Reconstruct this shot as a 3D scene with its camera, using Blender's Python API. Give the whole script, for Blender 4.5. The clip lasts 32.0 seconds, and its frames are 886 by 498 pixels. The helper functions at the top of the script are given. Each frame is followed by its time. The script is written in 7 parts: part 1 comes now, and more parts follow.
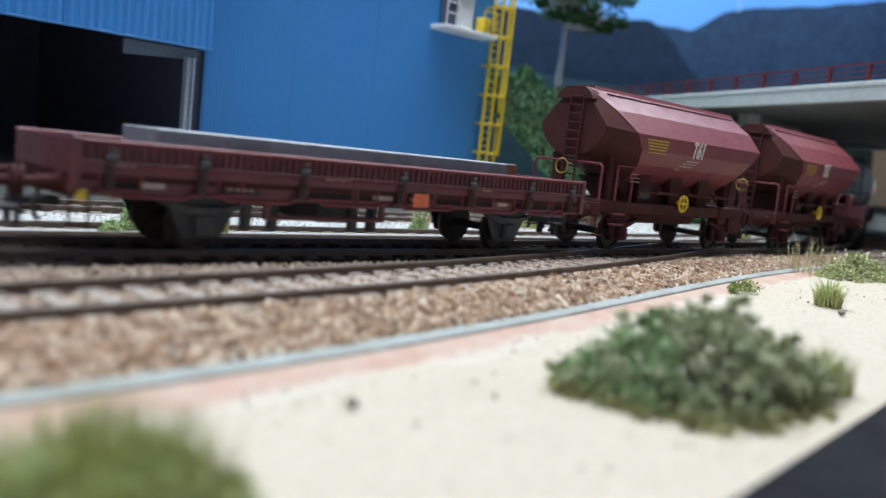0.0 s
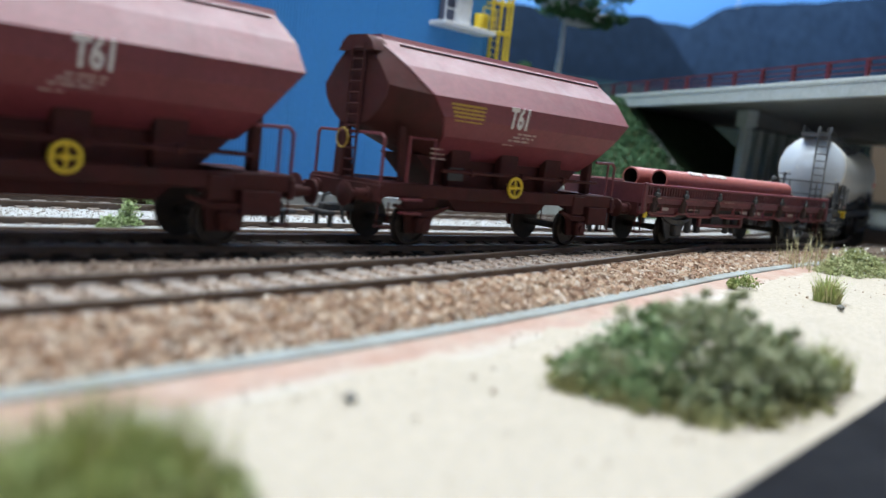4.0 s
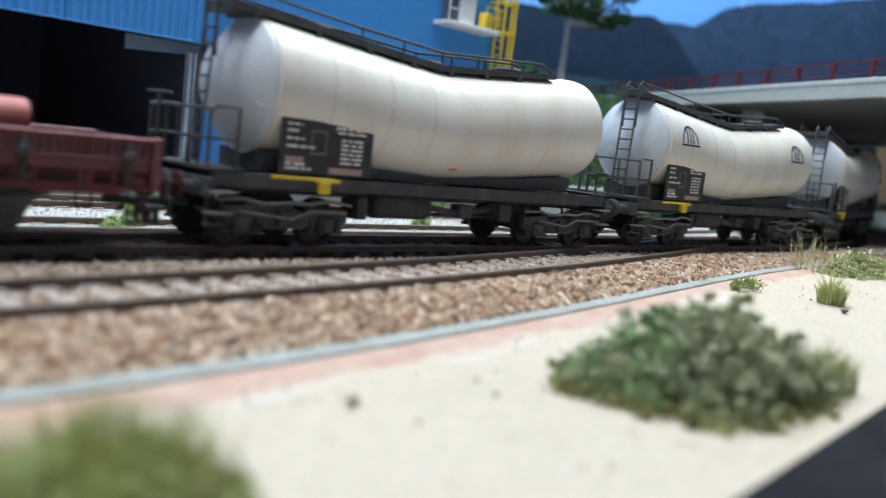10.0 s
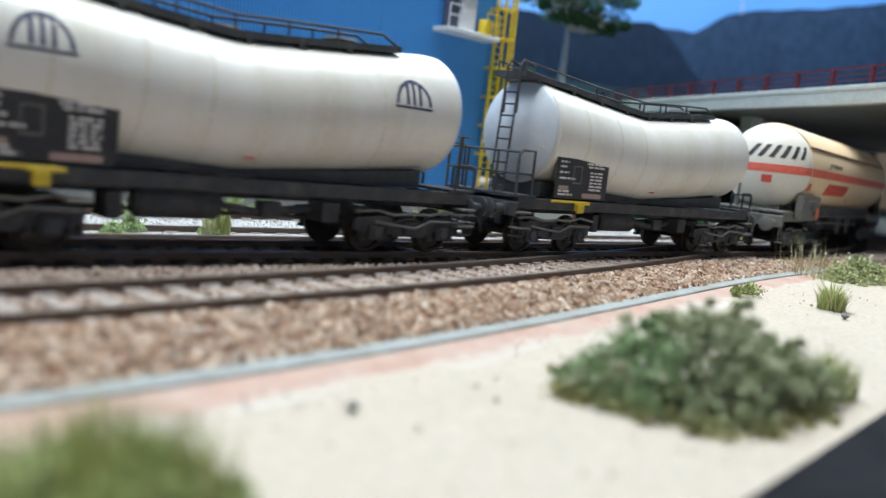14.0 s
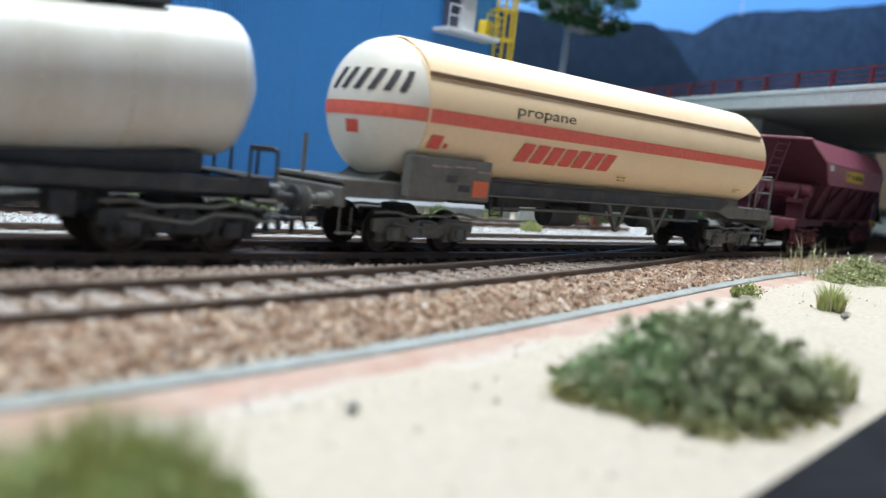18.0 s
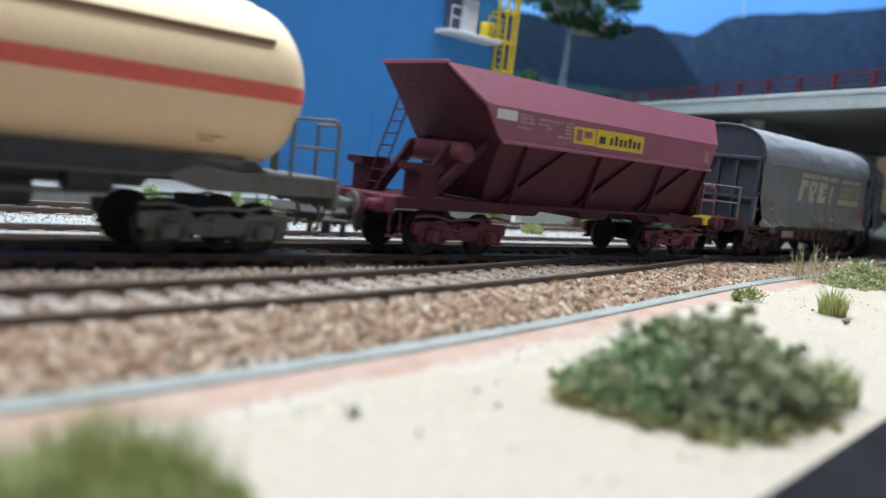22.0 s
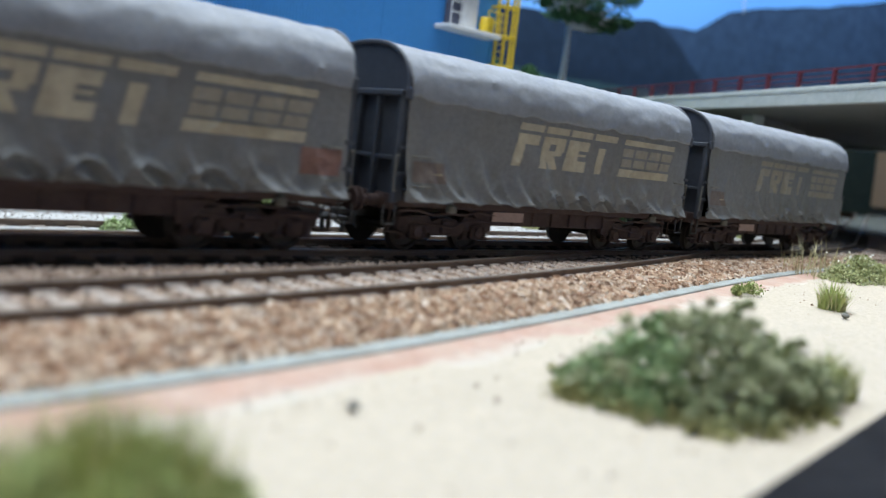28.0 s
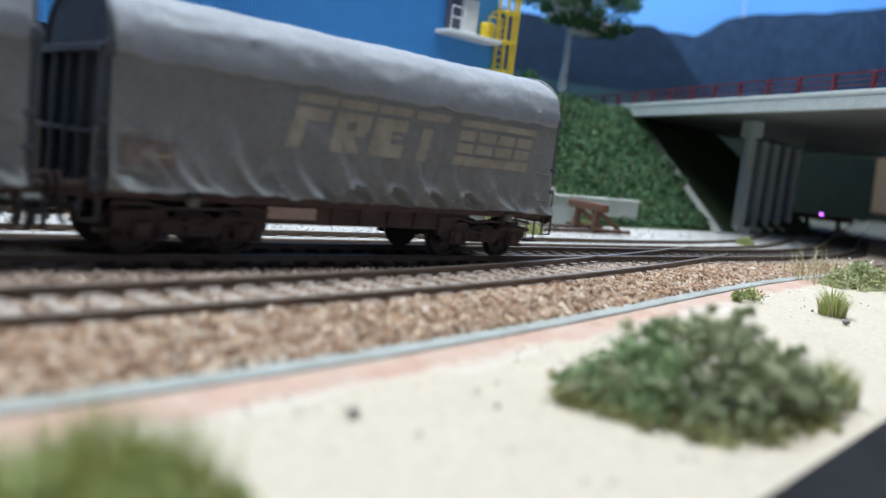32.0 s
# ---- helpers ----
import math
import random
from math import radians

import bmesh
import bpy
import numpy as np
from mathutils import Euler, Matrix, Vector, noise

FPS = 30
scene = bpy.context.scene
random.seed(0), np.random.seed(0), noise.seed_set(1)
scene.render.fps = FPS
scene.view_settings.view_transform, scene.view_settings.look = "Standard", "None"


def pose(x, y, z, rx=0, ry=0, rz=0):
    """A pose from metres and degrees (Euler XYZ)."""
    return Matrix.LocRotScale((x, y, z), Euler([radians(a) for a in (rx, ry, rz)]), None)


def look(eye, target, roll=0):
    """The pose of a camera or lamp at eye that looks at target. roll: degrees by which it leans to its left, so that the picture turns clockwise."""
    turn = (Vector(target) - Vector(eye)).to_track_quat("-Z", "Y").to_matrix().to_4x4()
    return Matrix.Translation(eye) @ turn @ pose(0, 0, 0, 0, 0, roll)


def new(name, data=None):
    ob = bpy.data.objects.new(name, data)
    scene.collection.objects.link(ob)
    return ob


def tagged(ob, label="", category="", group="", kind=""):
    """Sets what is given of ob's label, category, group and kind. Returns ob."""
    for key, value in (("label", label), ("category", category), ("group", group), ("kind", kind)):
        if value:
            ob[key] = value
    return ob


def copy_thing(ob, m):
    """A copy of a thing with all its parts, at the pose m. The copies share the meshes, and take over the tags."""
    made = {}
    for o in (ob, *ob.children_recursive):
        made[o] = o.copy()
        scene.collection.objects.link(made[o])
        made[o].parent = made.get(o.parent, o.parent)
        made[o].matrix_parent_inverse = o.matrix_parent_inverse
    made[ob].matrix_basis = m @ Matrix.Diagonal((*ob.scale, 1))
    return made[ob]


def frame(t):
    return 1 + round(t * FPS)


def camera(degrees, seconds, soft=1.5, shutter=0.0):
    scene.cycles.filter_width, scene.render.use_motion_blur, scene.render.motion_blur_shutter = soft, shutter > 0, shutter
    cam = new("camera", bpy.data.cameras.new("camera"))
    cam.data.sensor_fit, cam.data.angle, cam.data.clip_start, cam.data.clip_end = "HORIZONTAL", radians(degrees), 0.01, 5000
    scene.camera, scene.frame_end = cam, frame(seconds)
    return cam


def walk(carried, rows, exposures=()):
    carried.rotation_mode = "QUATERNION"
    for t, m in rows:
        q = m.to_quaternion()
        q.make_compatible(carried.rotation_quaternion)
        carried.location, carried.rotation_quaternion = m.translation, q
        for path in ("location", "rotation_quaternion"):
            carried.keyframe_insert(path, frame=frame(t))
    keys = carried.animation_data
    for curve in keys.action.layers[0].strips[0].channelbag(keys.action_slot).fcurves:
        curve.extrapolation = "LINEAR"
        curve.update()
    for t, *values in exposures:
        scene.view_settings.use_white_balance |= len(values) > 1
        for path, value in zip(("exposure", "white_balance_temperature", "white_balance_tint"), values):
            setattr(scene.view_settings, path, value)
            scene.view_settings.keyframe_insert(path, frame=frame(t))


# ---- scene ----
# A model railway in 1:87. All sizes below are in model metres; K turns them into real metres.
K = 1 / 87
cam = camera(56.07, 32.0, soft=1.3, shutter=0.5)
cam.data.dof.use_dof = True
cam.data.dof.focus_distance = 22 * K
cam.data.dof.aperture_fstop = 14
CAMERA_ROWS = [
    (0, -0.030, -0.056, 2.171, 83.307, -6.222, -42.849),
    (0.5, -0.021, -0.057, 2.160, 83.400, -6.218, -42.867),
    (1, -0.030, -0.047, 2.159, 83.435, -6.300, -42.928),
    (1.5, -0.039, -0.059, 2.158, 83.604, -6.269, -42.927),
    (2, -0.022, -0.058, 2.143, 83.629, -6.213, -42.919),
    (2.5, -0.021, -0.051, 2.161, 83.472, -6.209, -42.927),
    (3, -0.015, -0.056, 2.158, 83.289, -6.152, -42.908),
    (3.5, -0.006, -0.035, 2.149, 83.069, -6.159, -42.944),
    (5.5, -0.030, -0.068, 2.147, 83.194, -6.166, -42.922),
    (6, -0.026, -0.061, 2.155, 83.100, -6.164, -42.933),
    (6.5, -0.031, -0.057, 2.152, 83.008, -6.204, -42.926),
    (7, -0.018, -0.030, 2.142, 82.922, -6.173, -42.978),
    (7.5, -0.012, -0.051, 2.146, 82.929, -6.149, -42.916),
    (8, -0.019, -0.050, 2.152, 82.980, -6.241, -42.872),
    (8.5, -0.011, -0.047, 2.157, 82.907, -6.211, -42.838),
    (9, -0.011, -0.030, 2.158, 82.884, -6.260, -42.837),
    (9.5, 0.008, -0.021, 2.157, 82.991, -6.255, -42.775),
    (10, -0.003, -0.025, 2.186, 82.993, -6.337, -42.701),
    (10.5, 0.007, -0.015, 2.183, 82.832, -6.363, -42.685),
    (11, -0.010, -0.010, 2.185, 83.173, -6.401, -42.735),
    (11.5, -0.006, -0.031, 2.181, 83.361, -6.308, -42.709),
    (12, 0.003, -0.023, 2.181, 83.501, -6.323, -42.694),
    (12.5, -0.000, -0.035, 2.172, 83.468, -6.295, -42.683),
    (13, -0.011, -0.038, 2.172, 83.449, -6.259, -42.737),
    (13.5, 0.003, -0.027, 2.181, 83.354, -6.274, -42.685),
    (14, 0.004, -0.022, 2.181, 83.413, -6.317, -42.688),
    (14.5, 0.006, -0.018, 2.185, 83.427, -6.351, -42.684),
    (16.5, -0.014, -0.034, 2.207, 83.532, -6.362, -42.653),
    (17, -0.013, -0.018, 2.201, 83.366, -6.426, -42.693),
    (17.5, -0.009, -0.026, 2.179, 83.393, -6.345, -42.727),
    (18, -0.006, -0.026, 2.186, 83.445, -6.311, -42.714),
    (18.5, -0.012, -0.043, 2.177, 83.564, -6.295, -42.688),
    (19, -0.002, -0.008, 2.171, 83.749, -6.416, -42.748),
    (19.5, 0.004, -0.008, 2.185, 83.762, -6.386, -42.720),
    (20, -0.005, -0.026, 2.201, 83.821, -6.436, -42.662),
    (20.5, 0.013, 0.007, 2.214, 83.544, -6.512, -42.605),
    (21, 0.016, 0.018, 2.205, 83.531, -6.564, -42.627),
    (21.5, 0.016, 0.014, 2.204, 83.508, -6.511, -42.621),
    (22, -0.000, 0.006, 2.207, 83.523, -6.589, -42.649),
    (22.5, -0.004, -0.021, 2.213, 83.527, -6.469, -42.619),
    (23, 0.000, 0.000, 2.202, 83.559, -6.501, -42.646),
    (23.5, -0.014, -0.025, 2.207, 83.594, -6.463, -42.664),
    (24, 0.004, -0.004, 2.211, 83.412, -6.543, -42.677),
    (24.5, 0.001, -0.007, 2.213, 83.340, -6.566, -42.671),
    (25, -0.002, -0.018, 2.200, 83.305, -6.459, -42.676),
    (25.5, -0.003, -0.019, 2.201, 83.505, -6.487, -42.668),
    (27.5, -0.000, -0.009, 2.213, 83.307, -6.524, -42.639),
    (28, -0.000, -0.008, 2.206, 83.200, -6.534, -42.646),
    (28.5, -0.017, -0.026, 2.211, 83.257, -6.511, -42.657),
    (29, -0.015, -0.020, 2.213, 83.371, -6.534, -42.665),
    (29.5, 0.003, -0.010, 2.197, 83.468, -6.444, -42.690),
    (30, -0.004, -0.009, 2.214, 83.592, -6.560, -42.668),
    (30.5, 0.014, 0.006, 2.216, 83.517, -6.549, -42.641),
    (31, -0.003, -0.010, 2.221, 83.496, -6.523, -42.624),
    (31.5, -0.003, -0.003, 2.225, 83.504, -6.585, -42.632),
    (32, 0.002, 0.006, 2.217, 83.525, -6.642, -42.642),
]

walk(cam, [(t, pose(x * K, y * K, z * K, a, b, c)) for t, x, y, z, a, b, c in CAMERA_ROWS])

# ---- light: ceiling panels of the layout room ----
world = bpy.data.worlds.new("room_world")
scene.world = world
world.use_nodes = True
world.node_tree.nodes["Background"].inputs[0].default_value = (0.55, 0.65, 0.8, 1)
world.node_tree.nodes["Background"].inputs[1].default_value = 0.02
scene.view_settings.exposure = 0.0


def panel_light(name, x, y, z, sx, sy, power, colour, tx=0.0, ty=0.0):
    data = bpy.data.lights.new(name, "AREA")
    data.shape, data.size, data.size_y, data.energy, data.color = "RECTANGLE", sx, sy, power, colour
    ob = new(name, data)
    ob.matrix_world = look((x, y, z), (x + tx, y + ty, z - 1))
    return ob


panel_light("ceiling_panel_light", 0.06, 0.175, 1.08, 1.8, 0.24, 22.3, (0.875, 0.95, 1.0))
panel_light("ceiling_panel_light", 0.95, 0.56, 1.08, 2.2, 0.3, 27.0, (0.82, 0.92, 1.0))

# ---- materials ----
def ramp(tree, fac, stops):
    node = tree.nodes.new("ShaderNodeValToRGB")
    while len(node.color_ramp.elements) < len(stops):
        node.color_ramp.elements.new(0.5)
    for e, (p, c) in zip(node.color_ramp.elements, stops):
        e.position, e.color = p, (*c, 1)
    tree.links.new(fac, node.inputs[0])
    return node.outputs[0]


def noise_tex(tree, scale, detail=4.0, rough=0.6, stretch=(1, 1, 1)):
    co = tree.nodes.new("ShaderNodeTexCoord")
    mp = tree.nodes.new("ShaderNodeMapping")
    mp.inputs["Scale"].default_value = stretch
    tree.links.new(co.outputs["Object"], mp.inputs["Vector"])
    tex = tree.nodes.new("ShaderNodeTexNoise")
    tex.inputs["Scale"].default_value, tex.inputs["Detail"].default_value, tex.inputs["Roughness"].default_value = scale / K, detail, rough
    tree.links.new(mp.outputs[0], tex.inputs["Vector"])
    return tex.outputs[0]


def mix(tree, fac, a, b):
    node = tree.nodes.new("ShaderNodeMix")
    node.data_type = "RGBA"
    for sock, v in ((node.inputs[0], fac), (node.inputs[6], a), (node.inputs[7], b)):
        if isinstance(v, bpy.types.NodeSocket):
            tree.links.new(v, sock)
        else:
            sock.default_value = v if isinstance(v, (int, float)) else (*v, 1)
    return node.outputs[2]


def material(name, base, dirt=None, rough=0.6, metal=0.0, coarse=0.7, fine=12.0, dirt_amount=0.5, bump=0.1,
             streak=False, vary=0.12, island=None, spec=0.5, emit=0.0):
    """Paint or matter with grain, stains and fine relief; scales are per model metre."""
    m = bpy.data.materials.new(name)
    m.use_nodes = True
    tree = m.node_tree
    bsdf = tree.nodes["Principled BSDF"]
    light = tuple(min(1, c * (1 + vary)) for c in base)
    dark = tuple(c * (1 - vary) for c in base)
    col = ramp(tree, noise_tex(tree, fine), [(0.3, dark), (0.7, light)])
    if island:
        geo = tree.nodes.new("ShaderNodeNewGeometry")
        col = mix(tree, 0.25, ramp(tree, geo.outputs["Random Per Island"], island), col)
    if dirt:
        big = noise_tex(tree, coarse, 5.0, 0.65, (1, 1, 0.12) if streak else (1, 1, 1))
        mask = ramp(tree, big, [(0.62 - 0.32 * dirt_amount, (0, 0, 0)), (0.85 - 0.2 * dirt_amount, (1, 1, 1))])
        dimmed = tree.nodes.new("ShaderNodeMath")
        dimmed.operation, dimmed.inputs[1].default_value = "MULTIPLY", min(1.0, 0.45 + dirt_amount * 0.5)
        tree.links.new(mask, dimmed.inputs[0])
        col = mix(tree, dimmed.outputs[0], col, dirt)
    tree.links.new(col, bsdf.inputs["Base Color"])
    bsdf.inputs["Metallic"].default_value = metal
    bsdf.inputs["Specular IOR Level"].default_value = spec
    rr = ramp(tree, noise_tex(tree, coarse * 3), [(0.3, (rough * 0.85,) * 3), (0.7, (min(1, rough * 1.15),) * 3)])
    tree.links.new(rr, bsdf.inputs["Roughness"])
    if bump:
        b = tree.nodes.new("ShaderNodeBump")
        b.inputs["Strength"].default_value, b.inputs["Distance"].default_value = bump, 0.05 * K
        tree.links.new(noise_tex(tree, fine * 1.7, 6.0, 0.7), b.inputs["Height"])
        tree.links.new(b.outputs[0], bsdf.inputs["Normal"])
    if emit:
        bsdf.inputs["Emission Color"].default_value, bsdf.inputs["Emission Strength"].default_value = (*base, 1), emit
    return m


SAND = material("sand", (0.475, 0.415, 0.335), (0.40, 0.35, 0.28), 0.95, fine=9, coarse=0.5, dirt_amount=0.25, bump=0.5, spec=0.1)
YARD = material("yard_ballast", (0.43, 0.435, 0.43), (0.35, 0.32, 0.28), 0.95, fine=7, coarse=0.9, dirt_amount=0.4, bump=0.8, spec=0.1)
BALLAST_BED = material("ballast_bed", (0.34, 0.25, 0.19), (0.12, 0.09, 0.07), 0.95, fine=6, bump=1.0, vary=0.4, spec=0.1)
STONES = material("ballast_stones", (0.34, 0.25, 0.18), (0.30, 0.165, 0.10), 0.9, coarse=0.55, dirt_amount=0.22, fine=6, bump=0.3, spec=0.15, island=[
    (0.0, (0.13, 0.075, 0.055)), (0.25, (0.37, 0.22, 0.145)), (0.5, (0.55, 0.39, 0.275)), (0.8, (0.62, 0.50, 0.385)), (1.0, (0.70, 0.63, 0.55))])
DUSTY_STONES = material("dusty_stones", (0.45, 0.38, 0.33), None, 0.9, fine=6, bump=0.3, spec=0.15, island=[
    (0.0, (0.25, 0.175, 0.135)), (0.3, (0.42, 0.31, 0.245)), (0.7, (0.49, 0.385, 0.31)), (1.0, (0.58, 0.49, 0.41))])
PALE_STONES = material("pale_stones", (0.6, 0.58, 0.54), None, 0.9, fine=6, bump=0.3, spec=0.15, island=[
    (0.0, (0.17, 0.13, 0.115)), (0.35, (0.33, 0.31, 0.29)), (1.0, (0.50, 0.50, 0.49))])
KERB = material("grey_kerb", (0.29, 0.31, 0.295), (0.20, 0.19, 0.165), 0.9, fine=5, coarse=0.9, dirt_amount=0.6, bump=0.4)
BRICK_STRIP = material("brick_path", (0.42, 0.27, 0.21), (0.45, 0.37, 0.30), 0.9, fine=6, coarse=0.7, dirt_amount=0.6, bump=0.4)
RAIL = material("rusty_rail", (0.14, 0.10, 0.078), (0.22, 0.16, 0.12), 0.6, 0.2, fine=8, coarse=1.5, bump=0.2)
RAIL_TOP = material("worn_rail_head", (0.25, 0.23, 0.21), (0.12, 0.09, 0.07), 0.35, 0.8, fine=8, coarse=1.0, bump=0.05)
# Sleepers and bed of the running line, darkened to hold the train's shadow.
DARK_SLEEPER = material("shadow_dark_sleeper", (0.045, 0.036, 0.032), (0.09, 0.075, 0.065), 0.85, fine=8, coarse=2.0, dirt_amount=0.4, bump=0.4)
SHADOW_BED = material("shadow_dark_ballast", (0.06, 0.048, 0.042), (0.11, 0.088, 0.072), 0.9, fine=5, coarse=1.0, dirt_amount=0.35, bump=1.0, vary=0.4, spec=0.15)
CREAM_END = material("pale_cream_tank_end", (0.79, 0.74, 0.63), (0.68, 0.60, 0.47), 0.42, coarse=0.8, fine=7, dirt_amount=0.2, bump=0.03, vary=0.03)
SLEEPER = material("sleeper_wood", (0.29, 0.245, 0.215), (0.40, 0.345, 0.30), 0.9, fine=8, coarse=2.0, dirt_amount=0.7, bump=0.5, vary=0.3)
BLACK_BOARD = material("black_fascia_board", (0.011, 0.011, 0.013), (0.017, 0.017, 0.019), 0.9, fine=5, coarse=0.4, spec=0.08)
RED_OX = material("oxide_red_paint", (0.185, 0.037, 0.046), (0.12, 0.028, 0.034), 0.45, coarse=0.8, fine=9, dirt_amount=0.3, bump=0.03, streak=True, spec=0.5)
# Darker oxide red: grime plus the shade of low and under-facing parts.
RED_SHADOW = material("shaded_grimy_oxide_red", (0.075, 0.024, 0.023), (0.04, 0.026, 0.022), 0.7, coarse=1.5, fine=9, dirt_amount=0.5, bump=0.15, spec=0.15)
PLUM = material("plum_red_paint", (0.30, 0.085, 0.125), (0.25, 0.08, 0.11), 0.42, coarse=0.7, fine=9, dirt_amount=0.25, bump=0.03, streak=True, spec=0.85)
FLAT_RED = material("dark_oxide_red_paint", (0.14, 0.037, 0.043), (0.06, 0.022, 0.024), 0.48, coarse=1.6, fine=9, dirt_amount=0.5, bump=0.12, spec=0.55)
PLUM_GEAR = material("dusty_plum_gear", (0.15, 0.039, 0.054), (0.08, 0.028, 0.036), 0.6, coarse=1.5, fine=9, dirt_amount=0.4, bump=0.1, spec=0.3)
# Plum paint darkened to hold the shade of downward faces.
PLUM_SHADE = material("shaded_plum_red", (0.075, 0.024, 0.035), (0.05, 0.02, 0.028), 0.6, coarse=1.5, fine=9, dirt_amount=0.4, bump=0.1, spec=0.12)
UNDER = material("dark_underframe", (0.068, 0.071, 0.077), (0.145, 0.138, 0.126), 0.75, coarse=1.6, fine=9, dirt_amount=0.45, bump=0.2, spec=0.2)
UNDER_GREY = material("dusty_grey_underframe", (0.17, 0.168, 0.15), (0.07, 0.065, 0.055), 0.75, coarse=1.6, fine=9, dirt_amount=0.45, bump=0.2)
UNDER_BROWN = material("rusty_brown_underframe", (0.075, 0.052, 0.05), (0.12, 0.09, 0.076), 0.8, coarse=1.6, fine=9, dirt_amount=0.4, bump=0.2, spec=0.15)
WHEEL = material("wheel_steel", (0.05, 0.042, 0.038), (0.10, 0.07, 0.05), 0.55, 0.4, coarse=2, fine=9, bump=0.1)
TANK_WHITE = material("weathered_white_tank_paint", (0.73, 0.71, 0.64), (0.56, 0.50, 0.37), 0.36, coarse=0.8, fine=7, dirt_amount=0.45, bump=0.02, streak=True, vary=0.03, spec=0.7)
TANK_END = material("grey_white_tank_end", (0.57, 0.62, 0.67), (0.42, 0.42, 0.40), 0.5, coarse=1.2, fine=7, dirt_amount=0.25, bump=0.03, vary=0.03)
STAIN = material("rust_yellow_seam", (0.685, 0.65, 0.555), None, 0.6, bump=0.05)
CREAM = material("cream_tank_paint", (0.92, 0.69, 0.425), (0.86, 0.61, 0.36), 0.42, coarse=0.5, fine=7, dirt_amount=0.3, bump=0.03, streak=True, vary=0.03, spec=0.25)
CREAM_DARK = material("brown_shield_edge", (0.25, 0.15, 0.08), None, 0.6)
SIGNAL_RED = material("faded_red_band", (0.84, 0.16, 0.105), (0.74, 0.21, 0.13), 0.5, coarse=1.0, fine=8, dirt_amount=0.4, bump=0.03)
ORANGE_RUST = material("orange_rust", (0.33, 0.12, 0.06), (0.2, 0.09, 0.06), 0.8, coarse=2, fine=8, dirt_amount=0.5)
ORANGE = material("orange_plate", (0.75, 0.17, 0.07), None, 0.5)
YELLOW = material("yellow_paint", (0.72, 0.52, 0.03), (0.45, 0.30, 0.05), 0.5, coarse=1.5, fine=8, dirt_amount=0.25, bump=0.04)
PALE_PRINT = material("white_print", (0.72, 0.70, 0.66), None, 0.6, bump=0)
FADED_PRINT = material("faded_print", (0.42, 0.30, 0.26), None, 0.7, bump=0)
PALE_CARD = material("pale_dusty_card", (0.46, 0.38, 0.34), (0.28, 0.2, 0.18), 0.7, coarse=3, fine=9, dirt_amount=0.5, bump=0)
YELLOW_PRINT = material("yellow_print", (0.50, 0.32, 0.05), None, 0.6, bump=0)
BLUE_PRINT = material("navy_print", (0.03, 0.035, 0.09), None, 0.6, bump=0)
RED_PRINT = material("red_print", (0.70, 0.10, 0.07), None, 0.6, bump=0)
DARK_PRINT = material("dark_print", (0.05, 0.045, 0.045), None, 0.6, bump=0)
PLACARD = material("black_placard", (0.022, 0.023, 0.027), (0.05, 0.05, 0.05), 0.5, coarse=2)
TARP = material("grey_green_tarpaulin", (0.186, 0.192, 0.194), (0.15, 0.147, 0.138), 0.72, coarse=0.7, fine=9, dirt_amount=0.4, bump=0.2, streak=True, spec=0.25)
# Roof sheet set paler and bluer than the sides to make the top brighter.
TARP_TOP = material("pale_grey_roof_sheet", (0.215, 0.232, 0.262), (0.185, 0.195, 0.213), 0.7, coarse=0.6, fine=9, dirt_amount=0.35, bump=0.15)
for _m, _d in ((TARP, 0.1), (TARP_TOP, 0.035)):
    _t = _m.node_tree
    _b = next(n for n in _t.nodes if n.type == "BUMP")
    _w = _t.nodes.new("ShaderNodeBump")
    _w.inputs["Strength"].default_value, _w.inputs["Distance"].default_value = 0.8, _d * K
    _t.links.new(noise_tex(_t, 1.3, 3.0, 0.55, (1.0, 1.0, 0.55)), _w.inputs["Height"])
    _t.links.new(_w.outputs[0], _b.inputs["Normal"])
ROOM_GREY = material("grey_room_paint", (0.74, 0.755, 0.78), (0.66, 0.67, 0.70), 0.85, coarse=0.02, fine=0.2, bump=0)
ROOM_WHITE = material("white_room_paint", (0.82, 0.83, 0.84), (0.74, 0.75, 0.76), 0.8, coarse=0.02, fine=0.2, bump=0)
TARP_PATCH = material("dusty_brown_pink_panel", (0.21, 0.118, 0.10), (0.15, 0.105, 0.092), 0.8, coarse=1.5, fine=8, dirt_amount=0.4, bump=0.1)
BROWN_PATCH = material("dusty_brown_panel", (0.155, 0.128, 0.115), (0.12, 0.105, 0.095), 0.8, coarse=1.5, fine=8, dirt_amount=0.4, bump=0.1)
TARP_PRINT = material("faded_ochre_print", (0.40, 0.355, 0.26), (0.25, 0.225, 0.18), 0.8, coarse=2.0, fine=7, dirt_amount=0.35, bump=0.1)
TARP_PRINT_DULL = material("dull_ochre_print", (0.28, 0.255, 0.205), (0.2, 0.19, 0.165), 0.8, coarse=2.0, fine=7, dirt_amount=0.45, bump=0.1)
GUNMETAL = material("dark_grey_end_wall", (0.042, 0.051, 0.07), (0.065, 0.066, 0.074), 0.6, coarse=1.2, fine=8, dirt_amount=0.3, bump=0.1)
STEEL_SLAB = material("grey_steel_slab", (0.31, 0.33, 0.36), (0.12, 0.11, 0.11), 0.5, 0.2, coarse=0.8, fine=8, bump=0.08)
PIPE_RED = material("red_primer_pipe", (0.40, 0.12, 0.105), (0.31, 0.11, 0.095), 0.5, coarse=0.7, fine=8, dirt_amount=0.3, bump=0.04)
